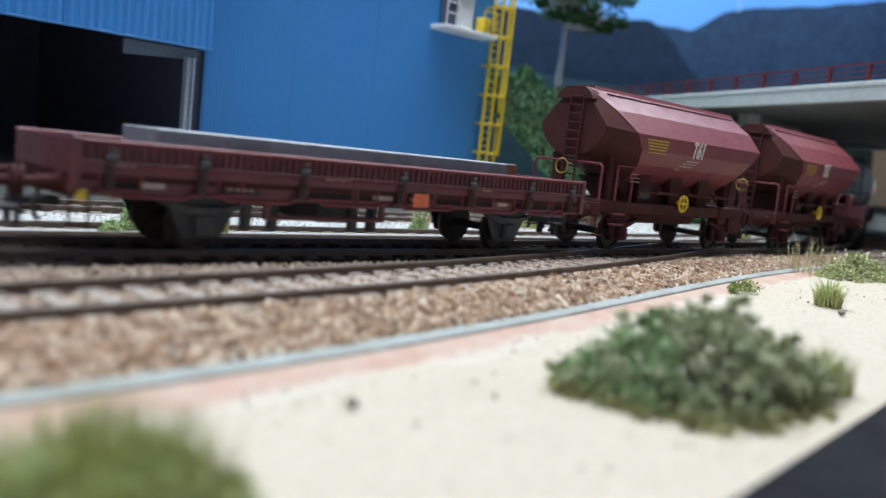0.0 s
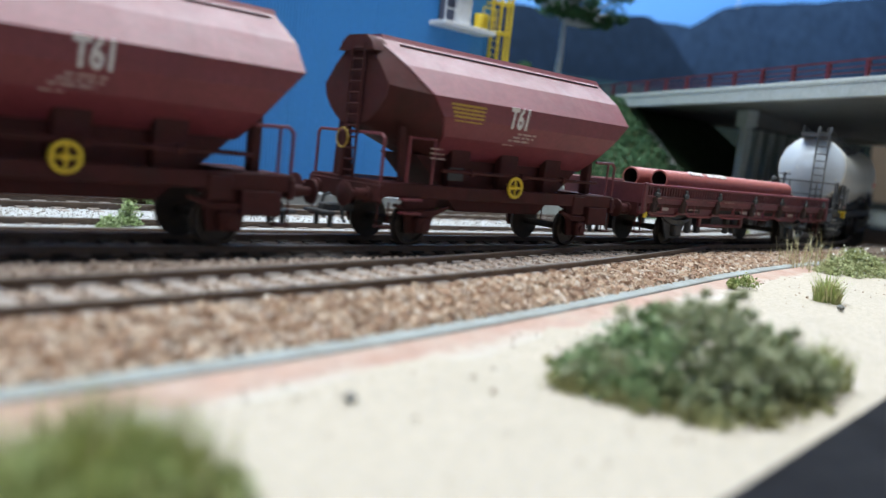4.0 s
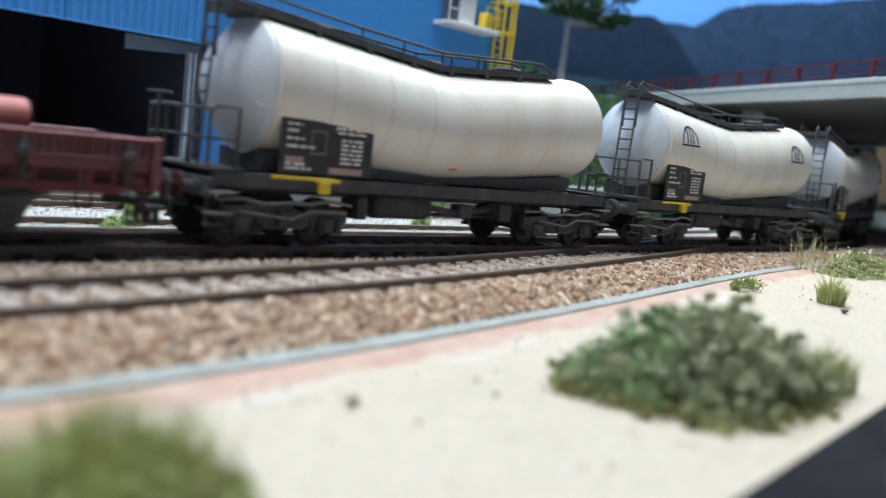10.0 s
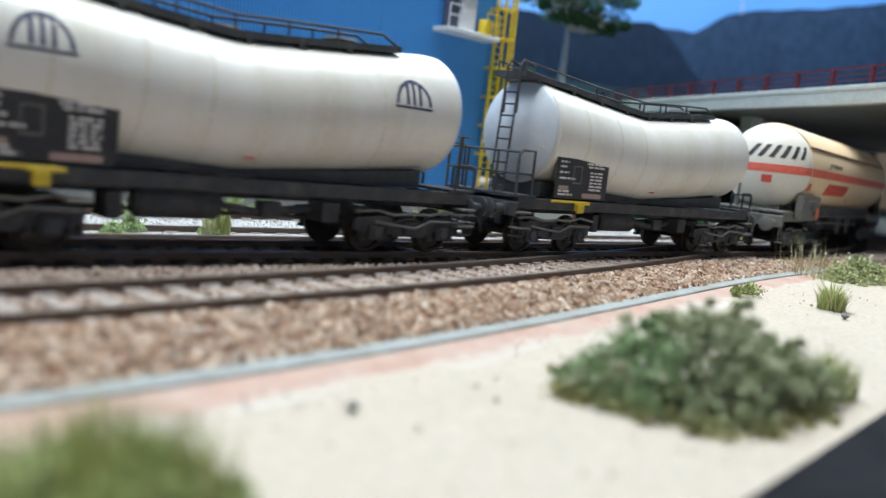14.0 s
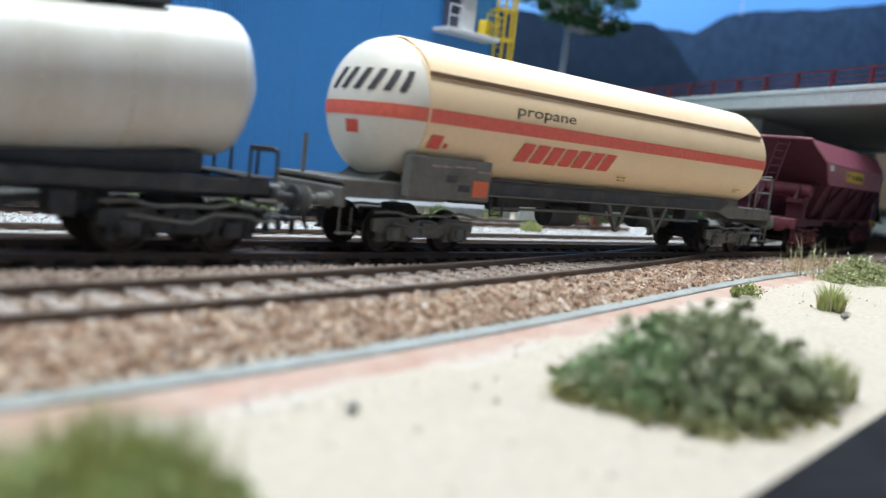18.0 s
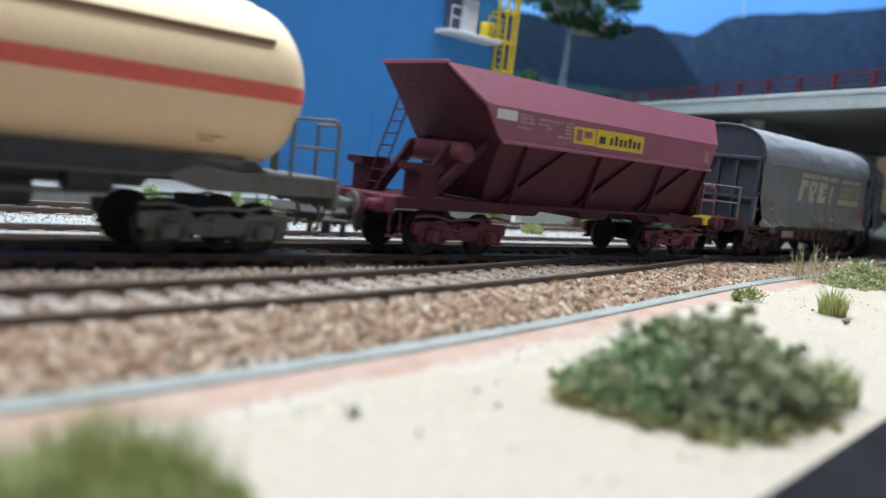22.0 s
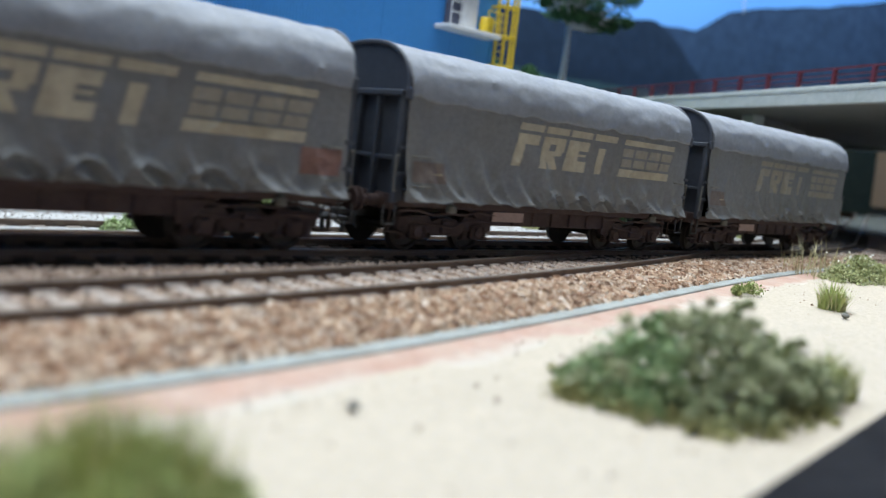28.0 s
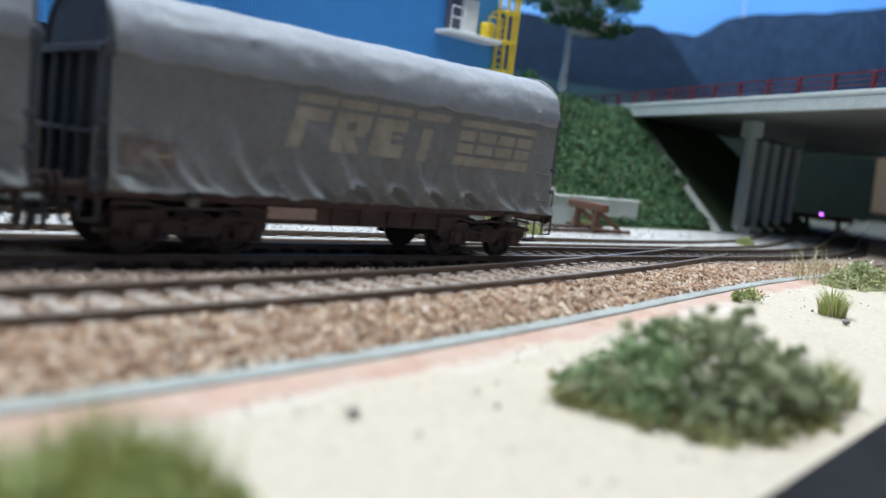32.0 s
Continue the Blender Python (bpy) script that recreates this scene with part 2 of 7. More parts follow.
# Near-black colour holds the shade inside pipe bores and solebar openings.
DARK_HOLE = material("dark_hole_shade", (0.022, 0.012, 0.012), None, 0.8)
BLUE_SHEET = material("blue_corrugated_sheet", (0.05, 0.27, 0.66), (0.055, 0.24, 0.54), 0.45, coarse=0.25, fine=5, dirt_amount=0.35, bump=0.03, streak=True, vary=0.06)
BLUE_TRIM = material("blue_trim", (0.04, 0.20, 0.50), None, 0.5, bump=0.05)
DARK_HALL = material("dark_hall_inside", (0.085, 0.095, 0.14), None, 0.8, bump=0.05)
GREY_STEEL = material("pale_grey_steel", (0.46, 0.53, 0.62), (0.35, 0.36, 0.36), 0.5, coarse=1, fine=8, dirt_amount=0.3)
WHITE_METAL = material("white_painted_metal", (0.72, 0.74, 0.76), (0.5, 0.5, 0.48), 0.5, coarse=1, fine=8, dirt_amount=0.2)
CONCRETE = material("grey_concrete", (0.42, 0.43, 0.40), (0.27, 0.27, 0.24), 0.85, coarse=0.5, fine=6, dirt_amount=0.35, bump=0.2, streak=True)
PLATFORM = material("worn_platform_concrete", (0.23, 0.24, 0.245), (0.17, 0.17, 0.168), 0.85, coarse=0.4, fine=6, dirt_amount=0.4, bump=0.2)
CONCRETE_GREEN = material("stained_concrete", (0.46, 0.49, 0.46), (0.30, 0.33, 0.28), 0.85, coarse=0.5, fine=6, dirt_amount=0.4, bump=0.2)
RED_RAIL = material("red_railing_paint", (0.115, 0.016, 0.026), (0.08, 0.018, 0.025), 0.5, coarse=1.5)
# Concrete darkened to hold the shade under the bridge deck.
SOFFIT = material("shaded_dark_concrete", (0.19, 0.185, 0.17), (0.12, 0.116, 0.105), 0.9, coarse=0.5, fine=6, dirt_amount=0.4, bump=0.2)
ASPHALT = material("asphalt", (0.05, 0.05, 0.052), (0.08, 0.08, 0.08), 0.9)
BANK = material("earth_bank", (0.035, 0.06, 0.028), (0.05, 0.05, 0.03), 0.95, coarse=0.6, fine=4, bump=0.6, vary=0.4, spec=0.1)
# Dark colour holding the shade under and beyond the bridge.
DARK_SHADE = material("dark_shade", (0.06, 0.066, 0.06), (0.085, 0.085, 0.075), 0.95, coarse=0.6, fine=4, bump=0.4, spec=0.1)
# Woodland green taken almost to black, so the hillside reads as unlit.
UNLIT_WOODS = material("unlit_woodland", (0.022, 0.034, 0.03), (0.034, 0.044, 0.034), 0.95, coarse=0.4, fine=2, bump=0.5, vary=0.4, spec=0.05)
BUFFER_WOOD = material("rusty_brown_timber", (0.13, 0.06, 0.035), (0.08, 0.05, 0.04), 0.8, coarse=2, fine=8, bump=0.2)
TAN_BOARD = material("tan_board", (0.42, 0.29, 0.18), (0.38, 0.27, 0.17), 0.8, coarse=0.2, fine=2)
BARK = material("grey_bark", (0.50, 0.52, 0.52), (0.34, 0.34, 0.33), 0.9, coarse=1.2, fine=5, bump=0.6)


def leaf_material(name, stops, tips=None, coarse=1.4):
    return material(name, stops[len(stops) // 2][1], tips, 0.75, coarse=coarse, fine=5, dirt_amount=0.35, bump=0, vary=0.25, spec=0.15, island=stops)


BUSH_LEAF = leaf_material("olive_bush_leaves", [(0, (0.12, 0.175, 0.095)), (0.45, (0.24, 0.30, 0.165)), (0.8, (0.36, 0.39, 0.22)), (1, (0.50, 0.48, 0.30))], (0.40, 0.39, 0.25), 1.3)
GREEN_LEAF = leaf_material("green_leaves", [(0, (0.05, 0.10, 0.035)), (0.5, (0.11, 0.19, 0.06)), (1, (0.20, 0.29, 0.11))])
BANK_LEAF = leaf_material("bank_leaves", [(0, (0.028, 0.065, 0.035)), (0.5, (0.062, 0.14, 0.066)), (1, (0.14, 0.235, 0.125))], (0.115, 0.20, 0.095), 0.45)
TREE_LEAF = leaf_material("dark_tree_leaves", [(0, (0.022, 0.055, 0.03)), (0.5, (0.06, 0.14, 0.065)), (1, (0.13, 0.25, 0.11))])
GRASS = leaf_material("fresh_grass", [(0, (0.26, 0.34, 0.11)), (0.5, (0.43, 0.50, 0.19)), (1, (0.60, 0.61, 0.31))])
SOFT_LEAF = leaf_material("soft_olive_leaves", [(0, (0.20, 0.26, 0.09)), (0.5, (0.42, 0.46, 0.18)), (1, (0.62, 0.59, 0.31))], (0.2, 0.28, 0.1), 1.2)
DRY_GRASS = leaf_material("dry_grass", [(0, (0.30, 0.29, 0.14)), (0.5, (0.48, 0.44, 0.24)), (1, (0.64, 0.58, 0.37))])
CHALK = material("white_chalk", (0.86, 0.84, 0.81), None, 0.9, bump=0)
FLOWER = material("white_flowers", (0.8, 0.8, 0.72), None, 0.7, bump=0)
LAMP_VIOLET = material("violet_led", (0.5, 0.12, 1.0), None, 0.4, bump=0, emit=9.0)


# ---- mesh building ----
class Geo:
    """Gathers faces in model metres."""

    def __init__(self):
        self.v, self.f = [], []

    def add(self, verts, faces):
        n = len(self.v)
        self.v += [tuple(p) for p in verts]
        self.f += [tuple(i + n for i in f) for f in faces]
        return self

    def box(self, x0, x1, y0, y1, z0, z1, b=0.015, m=None):
        b = min(b, abs(x1 - x0) * 0.4, abs(y1 - y0) * 0.4, abs(z1 - z0) * 0.4)
        lo, hi = (min(x0, x1), min(y0, y1), min(z0, z1)), (max(x0, x1), max(y0, y1), max(z0, z1))
        verts, idx = [], {}
        for c in range(8):
            sg = [(c >> k) & 1 for k in range(3)]
            for k in range(3):
                p = [hi[j] - b if sg[j] else lo[j] + b for j in range(3)]
                p[k] = hi[k] if sg[k] else lo[k]
                idx[c, k] = len(verts)
                verts.append(p)
        faces = []
        for k in range(3):
            i, j = (k + 1) % 3, (k + 2) % 3
            for s in (0, 1):
                cs = [(s << k) | (a << i) | (d << j) for a, d in ((0, 0), (1, 0), (1, 1), (0, 1))]
                q = [idx[c, k] for c in cs]
                faces.append(q if s else q[::-1])
        for k in range(3):
            i, j = (k + 1) % 3, (k + 2) % 3
            for si in (0, 1):
                for sj in (0, 1):
                    c0 = (si << i) | (sj << j)
                    c1 = c0 | (1 << k)
                    q = [idx[c0, i], idx[c1, i], idx[c1, j], idx[c0, j]]
                    faces.append(q if si == sj else q[::-1])
        for c in range(8):
            q = [idx[c, 0], idx[c, 1], idx[c, 2]]
            faces.append(q if bin(c).count("1") % 2 == 1 else q[::-1])
        if m is not None:
            verts = [m @ Vector(p) for p in verts]
        return self.add(verts, faces)

    def rings(self, rings, caps=True, closed=True):
        n = len(rings[0])
        verts = [p for r in rings for p in r]
        faces = []
        for a in range(len(rings) - 1):
            for i in range(n if closed else n - 1):
                j = (i + 1) % n
                faces.append((a * n + i, a * n + j, (a + 1) * n + j, (a + 1) * n + i))
        if caps:
            faces += [tuple(range(n))[::-1], tuple(range((len(rings) - 1) * n, len(rings) * n))]
        return self.add(verts, faces)

    def cyl(self, p0, p1, r0, r1=None, n=12, caps=True):
        p0, p1 = Vector(p0), Vector(p1)
        r1 = r0 if r1 is None else r1
        q = (p1 - p0).to_track_quat("Z", "Y")
        ring = [Vector((math.cos(2 * math.pi * i / n), math.sin(2 * math.pi * i / n), 0)) for i in range(n)]
        return self.rings([[p0 + q @ (u * r0) for u in ring], [p1 + q @ (u * r1) for u in ring]], caps)

    def tube(self, pts, r, n=6):
        """A round bar swept along a line; a line that ends where it starts is closed."""
        pts = [Vector(p) for p in pts]
        loop = (pts[0] - pts[-1]).length < 1e-6
        if loop:
            pts = pts[:-1]
        m = len(pts)
        dirs = []
        for i in range(m):
            a = pts[i] - pts[i - 1] if (i or loop) else pts[1] - pts[0]
            b = pts[(i + 1) % m] - pts[i] if (i < m - 1 or loop) else a
            dirs.append((a.normalized() + b.normalized()).normalized())
        side = dirs[0].orthogonal().normalized()
        rings = []
        for i, (p, d) in enumerate(zip(pts, dirs)):
            side = (side - d * side.dot(d)).normalized()
            up = d.cross(side)
            rings.append([p + (side * math.cos(2 * math.pi * k / n) + up * math.sin(2 * math.pi * k / n)) * r for k in range(n)])
        if not loop:
            return self.rings(rings)
        best = min(range(n), key=lambda s: (rings[0][s] - rings[-1][0]).length)
        return self.rings(rings + [rings[0][best:] + rings[0][:best]], caps=False)

    def extrude(self, poly, axis, a, b):
        """A polygon extruded along an axis: poly is (y, z) for x, (x, z) for y, (x, y) for z."""
        def at(p, w):
            return {"x": (w, p[0], p[1]), "y": (p[0], w, p[1]), "z": (p[0], p[1], w)}[axis]
        return self.rings([[at(p, a) for p in poly], [at(p, b) for p in poly]])

    def turn(self, profile, axis, centre, n=24):
        """Revolve (along, radius) about an axis through centre."""
        rings = []
        for s, rad in profile:
            ring = []
            for i in range(n):
                a = 2 * math.pi * i / n
                u, w = rad * math.cos(a), rad * math.sin(a)
                ring.append({"x": (centre[0] + s, centre[1] + u, centre[2] + w), "y": (centre[0] + w, centre[1] + s, centre[2] + u),
                             "z": (centre[0] + u, centre[1] + w, centre[2] + s)}[axis])
            rings.append(ring)
        return self.rings(rings)

    def grid(self, rows):
        return self.rings(rows, caps=False, closed=False)

    def mesh(self, name, mat, origin=(0, 0, 0), sharp=35):
        me = bpy.data.meshes.new(name)
        o = Vector(origin)
        me.from_pydata([tuple((Vector(p) - o) * K) for p in self.v], [], self.f)
        bm = bmesh.new()
        bm.from_mesh(me)
        bmesh.ops.recalc_face_normals(bm, faces=bm.faces)
        bm.to_mesh(me)
        bm.free()
        me.materials.append(mat)
        me.polygons.foreach_set("use_smooth", [True] * len(me.polygons))
        me.set_sharp_from_angle(angle=radians(sharp))
        return me


def thing(name, label, category, group="", at=(0, 0, 0), turn=0.0):
    ob = new(name)
    ob.empty_display_size = 0.01
    ob.matrix_world = pose(at[0] * K, at[1] * K, at[2] * K, 0, 0, turn)
    return tagged(ob, label, category, group)


def part(name, geo, mat, parent, label="", origin=(0, 0, 0), kind="", sharp=35):
    """One mesh under a thing or a part; origin is its pivot in the parent's space."""
    ob = new(name, geo if isinstance(geo, bpy.types.Mesh) else geo.mesh(name, mat, origin, sharp))
    ob.parent = parent
    ob.location = Vector(origin) * K
    return tagged(ob, label, kind=kind)


def solid(name, geo, mat, label, category, group="", kind="", at=(0, 0, 0)):
    ob = new(name, geo.mesh(name, mat))
    ob.location = Vector(at) * K
    return tagged(ob, label, category, group, kind)


def structure(name, geo, mat, label=""):
    return tagged(new(name, geo.mesh(name, mat)), label, kind="structure")


def text_part(name, words, size, mat, parent, x, y, z, label, shear=0.0, stretch=1.0, bold=0.0):
    """Raised lettering on the near side of a wagon, reading along +x."""
    cu = bpy.data.curves.new(name, "FONT")
    cu.body, cu.size, cu.extrude, cu.shear, cu.resolution_u = words, size, 0.004, shear, 3
    cu.offset = bold
    tmp = bpy.data.objects.new(name, cu)
    me = bpy.data.meshes.new_from_object(tmp)
    bpy.data.objects.remove(tmp)
    bpy.data.curves.remove(cu)
    m = Matrix.Rotation(radians(90), 4, "X")
    for v in me.vertices:
        v.co = (m @ Vector((v.co.x * stretch, v.co.y, v.co.z))) * K
    me.materials.clear()
    me.materials.append(mat)
    ob = new(name, me)
    ob.parent = parent
    ob.location = Vector((x, y, z)) * K
    return tagged(ob, label)


# ---- lines of the plan ----
YC = 14.15          # centre of the running line
BEND_AT, BEND = 25.0, 0.026


def _line():
    xs, ys, an = [BEND_AT], [YC], [0.0]
    d = 0.25
    for i in range(900):
        z = (i + 0.5) * d
        a = min(BEND * z * z / (z + 7.0), 0.345)
        xs.append(xs[-1] + d * math.cos(a)), ys.append(ys[-1] + d * math.sin(a)), an.append(a)
    return xs, ys, an


LX, LY, LA = _line()


def main_line(s, lateral=0.0):
    """Place and heading on the running line at arc position s."""
    z = (s - BEND_AT) / 0.25
    if z <= 0:
        return s, YC + lateral, 0.0
    i = min(int(z), len(LX) - 2)
    f = z - i
    a = LA[i] + (LA[i + 1] - LA[i]) * f
    return (LX[i] + (LX[i + 1] - LX[i]) * f - math.sin(a) * lateral, LY[i] + (LY[i + 1] - LY[i]) * f + math.cos(a) * lateral, a)


def kerb_y(x):
    x1 = min(max(x, 1.0), 29.0)
    y = -0.000246 * x1 ** 3 + 0.01146 * x1 ** 2 + 0.0208 * x1 + 7.58
    return y + (x - x1) * (0.035 if x < 1 else 0.14)


def siding_y(x):
    x1 = max(x, 0.0)
    return 0.00418 * x1 * x1 + 0.0728 * x1 + 9.91 + min(x, 0) * 0.06


def edge_y(x):
    return 2.23 + 0.105 * x if x > 0 else 2.23 + 0.04 * x


X0, X1 = -172.0, 205.0


def span(a, b, step):
    n = max(1, round((b - a) / step))
    return [a + (b - a) * i / n for i in range(n + 1)]


XS = span(X0, -12, 8) + span(-11, 60, 0.5) + span(62, X1, 6)

# ---- room, baseboard and ground ----
# Unseen room shell; its pale colours are chosen to bounce fill light.
g = Geo().box(-230, 260, -130, 175, -96, -95)
structure("floor", g, TAN_BOARD, "unseen tan wooden room floor under the layout")
g = Geo().box(-230, 260, -130, 175, 108, 110)
structure("ceiling", g, ROOM_WHITE, "unseen plain white room ceiling")
for nm, b in (("wall_south", (-230, 260, -132, -130)), ("wall_north", (-230, 260, 175, 177)), ("wall_west", (-232, -230, -132, 177)), ("wall_east", (260, 262, -132, 177))):
    structure(nm, Geo().box(*b, -95, 108), ROOM_GREY, "unseen plain off-white room wall")

rows = []
for x in XS:
    ye = edge_y(x)
    yk = kerb_y(x)
    ys = [ye + (yk - 0.95 - ye) * i / 14 for i in range(15)] + [yk, 11.5, 13, 15.5, 16.2, 18, 20, 22, 24, 27, 40, 60, 90]
    row = []
    for i, y in enumerate(ys):
        if i > 15:
            y = max(y, ys[15] + 0.3 * (i - 15))
        bumpz = 0.05 * (noise.noise((x * 0.55, y * 0.55, 3.1))) + 0.025 * noise.noise((x * 1.9, y * 1.9, 0.3))
        row.append((x, y, -0.47 + (bumpz if 0 < i < 15 or i > 18 else 0)))
    rows.append(row)
structure("ground", Geo().grid(rows), SAND, "pale cream sand ground with fine grit")

g = Geo()
rows = []
for x in XS:
    y = edge_y(x)
    rows.append([(x, y - 2.2, -9), (x, y - 2.2, -0.36), (x, y - 2.15, -0.31), (x, y - 0.06, -0.31), (x, y, -0.36), (x, y, -9)])
g.rings(rows)
structure("fascia_board", g, BLACK_BOARD, "black painted edge board of the layout")
structure("baseboard", Geo().box(X0, X1, 26, 89, -9, -0.9).box(X0, X1, 21, 26, -9, -0.9).box(X0, X1, 2, 21, -9, -3), BUFFER_WOOD, "wooden baseboard under the layout")


def strip(name, inner, outer, z_in, z_out, mat, label, wobble=0.0):
    rows = []
    for x in XS:
        w = wobble * noise.noise((x * 0.8, 0.2, 7.7)) + wobble * 0.5 * noise.noise((x * 2.6, 0.7, 7.7))
        a, b = kerb_y(x) + inner + w, kerb_y(x) + outer
        rows.append([(x, a, -0.6), (x, a, z_in - 0.02), (x, a + 0.02, z_in), (x, b - 0.02, z_out), (x, b, z_out - 0.02), (x, b, -0.6)])
    return structure(name, Geo().rings(rows), mat, label)


bp = strip("brick_path", -1.2, -0.30, -0.50, -0.40, BRICK_STRIP, "worn terracotta-coloured strip along the kerb", 0.06)
fade = bp.data.attributes.new("sand_cover", "FLOAT", "POINT")
fade.data.foreach_set("value", [(1.0, 1.0, 1.0, 0.0, 0.0, 0.0)[i % 6] for i in range(len(bp.data.vertices))])
_t = BRICK_STRIP.node_tree
_at = _t.nodes.new("ShaderNodeAttribute")
_at.attribute_name = "sand_cover"
_sum = _t.nodes.new("ShaderNodeMath")
_sum.operation = "MULTIPLY_ADD"
_sum.inputs[1].default_value = 1.5
_t.links.new(noise_tex(_t, 0.8, 6.0, 0.7), _sum.inputs[0])
_t.links.new(_at.outputs["Fac"], _sum.inputs[2])
_half = _t.nodes.new("ShaderNodeMath")
_half.operation, _half.inputs[1].default_value = "MULTIPLY", 0.5
_t.links.new(_sum.outputs[0], _half.inputs[0])
_bs = _t.nodes["Principled BSDF"]
_old = _bs.inputs["Base Color"].links[0].from_socket
_t.links.new(mix(_t, ramp(_t, _half.outputs[0], [(0.60, (0, 0, 0)), (0.82, (1, 1, 1))]), _old, (0.50, 0.465, 0.40)), _bs.inputs["Base Color"])
strip("kerb", -0.30, 0.0, -0.36, -0.34, KERB, "low blue-grey kerb beside the ballast", 0.02)

rows = []
for x in [v for v in XS if v < 62]:
    k, s = kerb_y(x), min(siding_y(x), 13.6)
    rows.append([(x, k, -0.6), (x, k, -0.38), (x, min(k + 0.6, s - 1.6), -0.30), (x, max(k + 0.65, s - 1.5), -0.215), (x, max(k + 0.7, s), -0.2), (x, max(s + 0.1, 15.6 if x < 22 else main_line(x)[1] + 1.5), -0.205),
                 (x, max(s + 0.2, 16.3 if x < 22 else main_line(x)[1] + 2.2), -0.5)])
structure("ballast_bed", Geo().rings(rows, caps=False, closed=False), BALLAST_BED, "brown ballast bed with a low shoulder")
g = Geo()
rows = []
for x in [v for v in XS if v < 58.5]:
    rows.append([(x, 16.3, -0.6), (x, 16.4, -0.36), (x, 19.0, -0.33), (x, 20.6, -0.36), (x, 24.5, -0.34), (x, 24.6, -0.6)])
structure("yard_ground", Geo().grid(rows), YARD, "pale gravel of the yard behind the running line")


# ---- loose ballast: real stones ----
def stones(name, n, place, size, mat, label, seed):
    rng = np.random.default_rng(seed)
    base = np.array([(1, 0, -.2), (-1, 0, -.2), (0, 1, -.2), (0, -1, -.2), (.5, .4, .75), (-.45, -.5, .7)])
    tri = np.array([(0, 2, 4), (2, 1, 4), (1, 5, 4), (1, 3, 5), (3, 0, 5), (0, 4, 5), (2, 0, 1), (0, 3, 1)])
    c = place(rng, n)
    n = len(c)
    sc = size * (0.55 + 0.9 * rng.random((n, 1, 1))) * (0.7 + 0.6 * rng.random((n, 1, 3)))
    jit = base[None] * sc + rng.normal(0, size * 0.18, (n, 6, 3))
    a = rng.random(n) * 6.283
    t = rng.random(n) * 1.2 - 0.6
    ca, sa, ct, stt = np.cos(a)[:, None], np.sin(a)[:, None], np.cos(t)[:, None], np.sin(t)[:, None]
    x, y, z = jit[..., 0], jit[..., 1], jit[..., 2]
    y, z = y * ct - z * stt, y * stt + z * ct
    x, y = x * ca - y * sa, x * sa + y * ca
    v = (np.stack([x, y, z], -1) + c[:, None, :]).reshape(-1, 3) * K
    f = (tri[None] + 6 * np.arange(n)[:, None, None]).reshape(-1, 3)
    me = bpy.data.meshes.new(name)
    me.from_pydata(v.tolist(), [], f.tolist())
    me.materials.append(mat)
    return tagged(new(name, me), label, "gravel", kind="stuff")


def near_ballast(rng, n):
    x = -2 + 36 * rng.random(n) ** 1.7
    k = np.array([kerb_y(v) for v in x])
    s = np.array([min(siding_y(v), 13.6) for v in x])
    w = rng.random(n)
    y = k + w * np.maximum(s - 0.9 - k, 0.4)
    shoulder = np.clip((y - k) / np.maximum(s - 1.5 - k, 0.2), 0, 1)
    z = -0.37 + 0.155 * shoulder + 0.03 * rng.random(n)
    return np.stack([x, y, z], 1)


def between_ballast(rng, n):
    x = -2 + 44 * rng.random(n) ** 1.3
    s = np.array([min(siding_y(v), 13.4) for v in x])
    top = np.array([main_line(v)[1] - 2.0 for v in x])
    y = s - 0.9 + rng.random(n) * np.maximum(top - s + 1.5, 1.3)
    keep = (np.abs(y - s) > 0.72) | (rng.random(n) < 0.6)
    return np.stack([x, y, np.where(np.abs(y - s) > 1.3, -0.185, -0.205) + 0.03 * rng.random(n)], 1)[keep]


def yard_gravel(rng, n):
    x = -2 + 46 * rng.random(n)
    y = 16.4 + 8 * rng.random(n)
    return np.stack([x, y, -0.345 + 0.02 * rng.random(n)], 1)


def sand_grit(rng, n):
    x = 1 + 28 * rng.random(n) ** 1.5
    lo = np.array([edge_y(v) + 0.2 for v in x])
    hi = np.array([kerb_y(v) - 0.4 for v in x])
    return np.stack([x, lo + (hi - lo) * rng.random(n) ** 0.6, -0.45 + 0 * x], 1)


stones("ballast_stones", 25000, near_ballast, 0.078, STONES, "brown, tan and pale grey ballast stones", 3)
stones("ballast_stones", 22000, between_ballast, 0.042, DUSTY_STONES, "dusty brown ballast stones between the tracks", 4)
stones("yard_gravel", 16000, yard_gravel, 0.022, PALE_STONES, "pale grey gravel in the yard", 5)
stones("sand_grit", 260, sand_grit, 0.022, BALLAST_BED, "scattered dark grit on the sand", 6)


# ---- tracks ----
RAIL_SHAPE = [(-0.095, -0.20), (0.095, -0.20), (0.095, -0.175), (0.026, -0.155), (0.026, -0.065), (0.048, -0.048), (0.048, -0.006), (0.038, 0.0),
              (-0.038, 0.0), (-0.048, -0.006), (-0.048, -0.048), (-0.026, -0.065), (-0.026, -0.155), (-0.095, -0.175)]


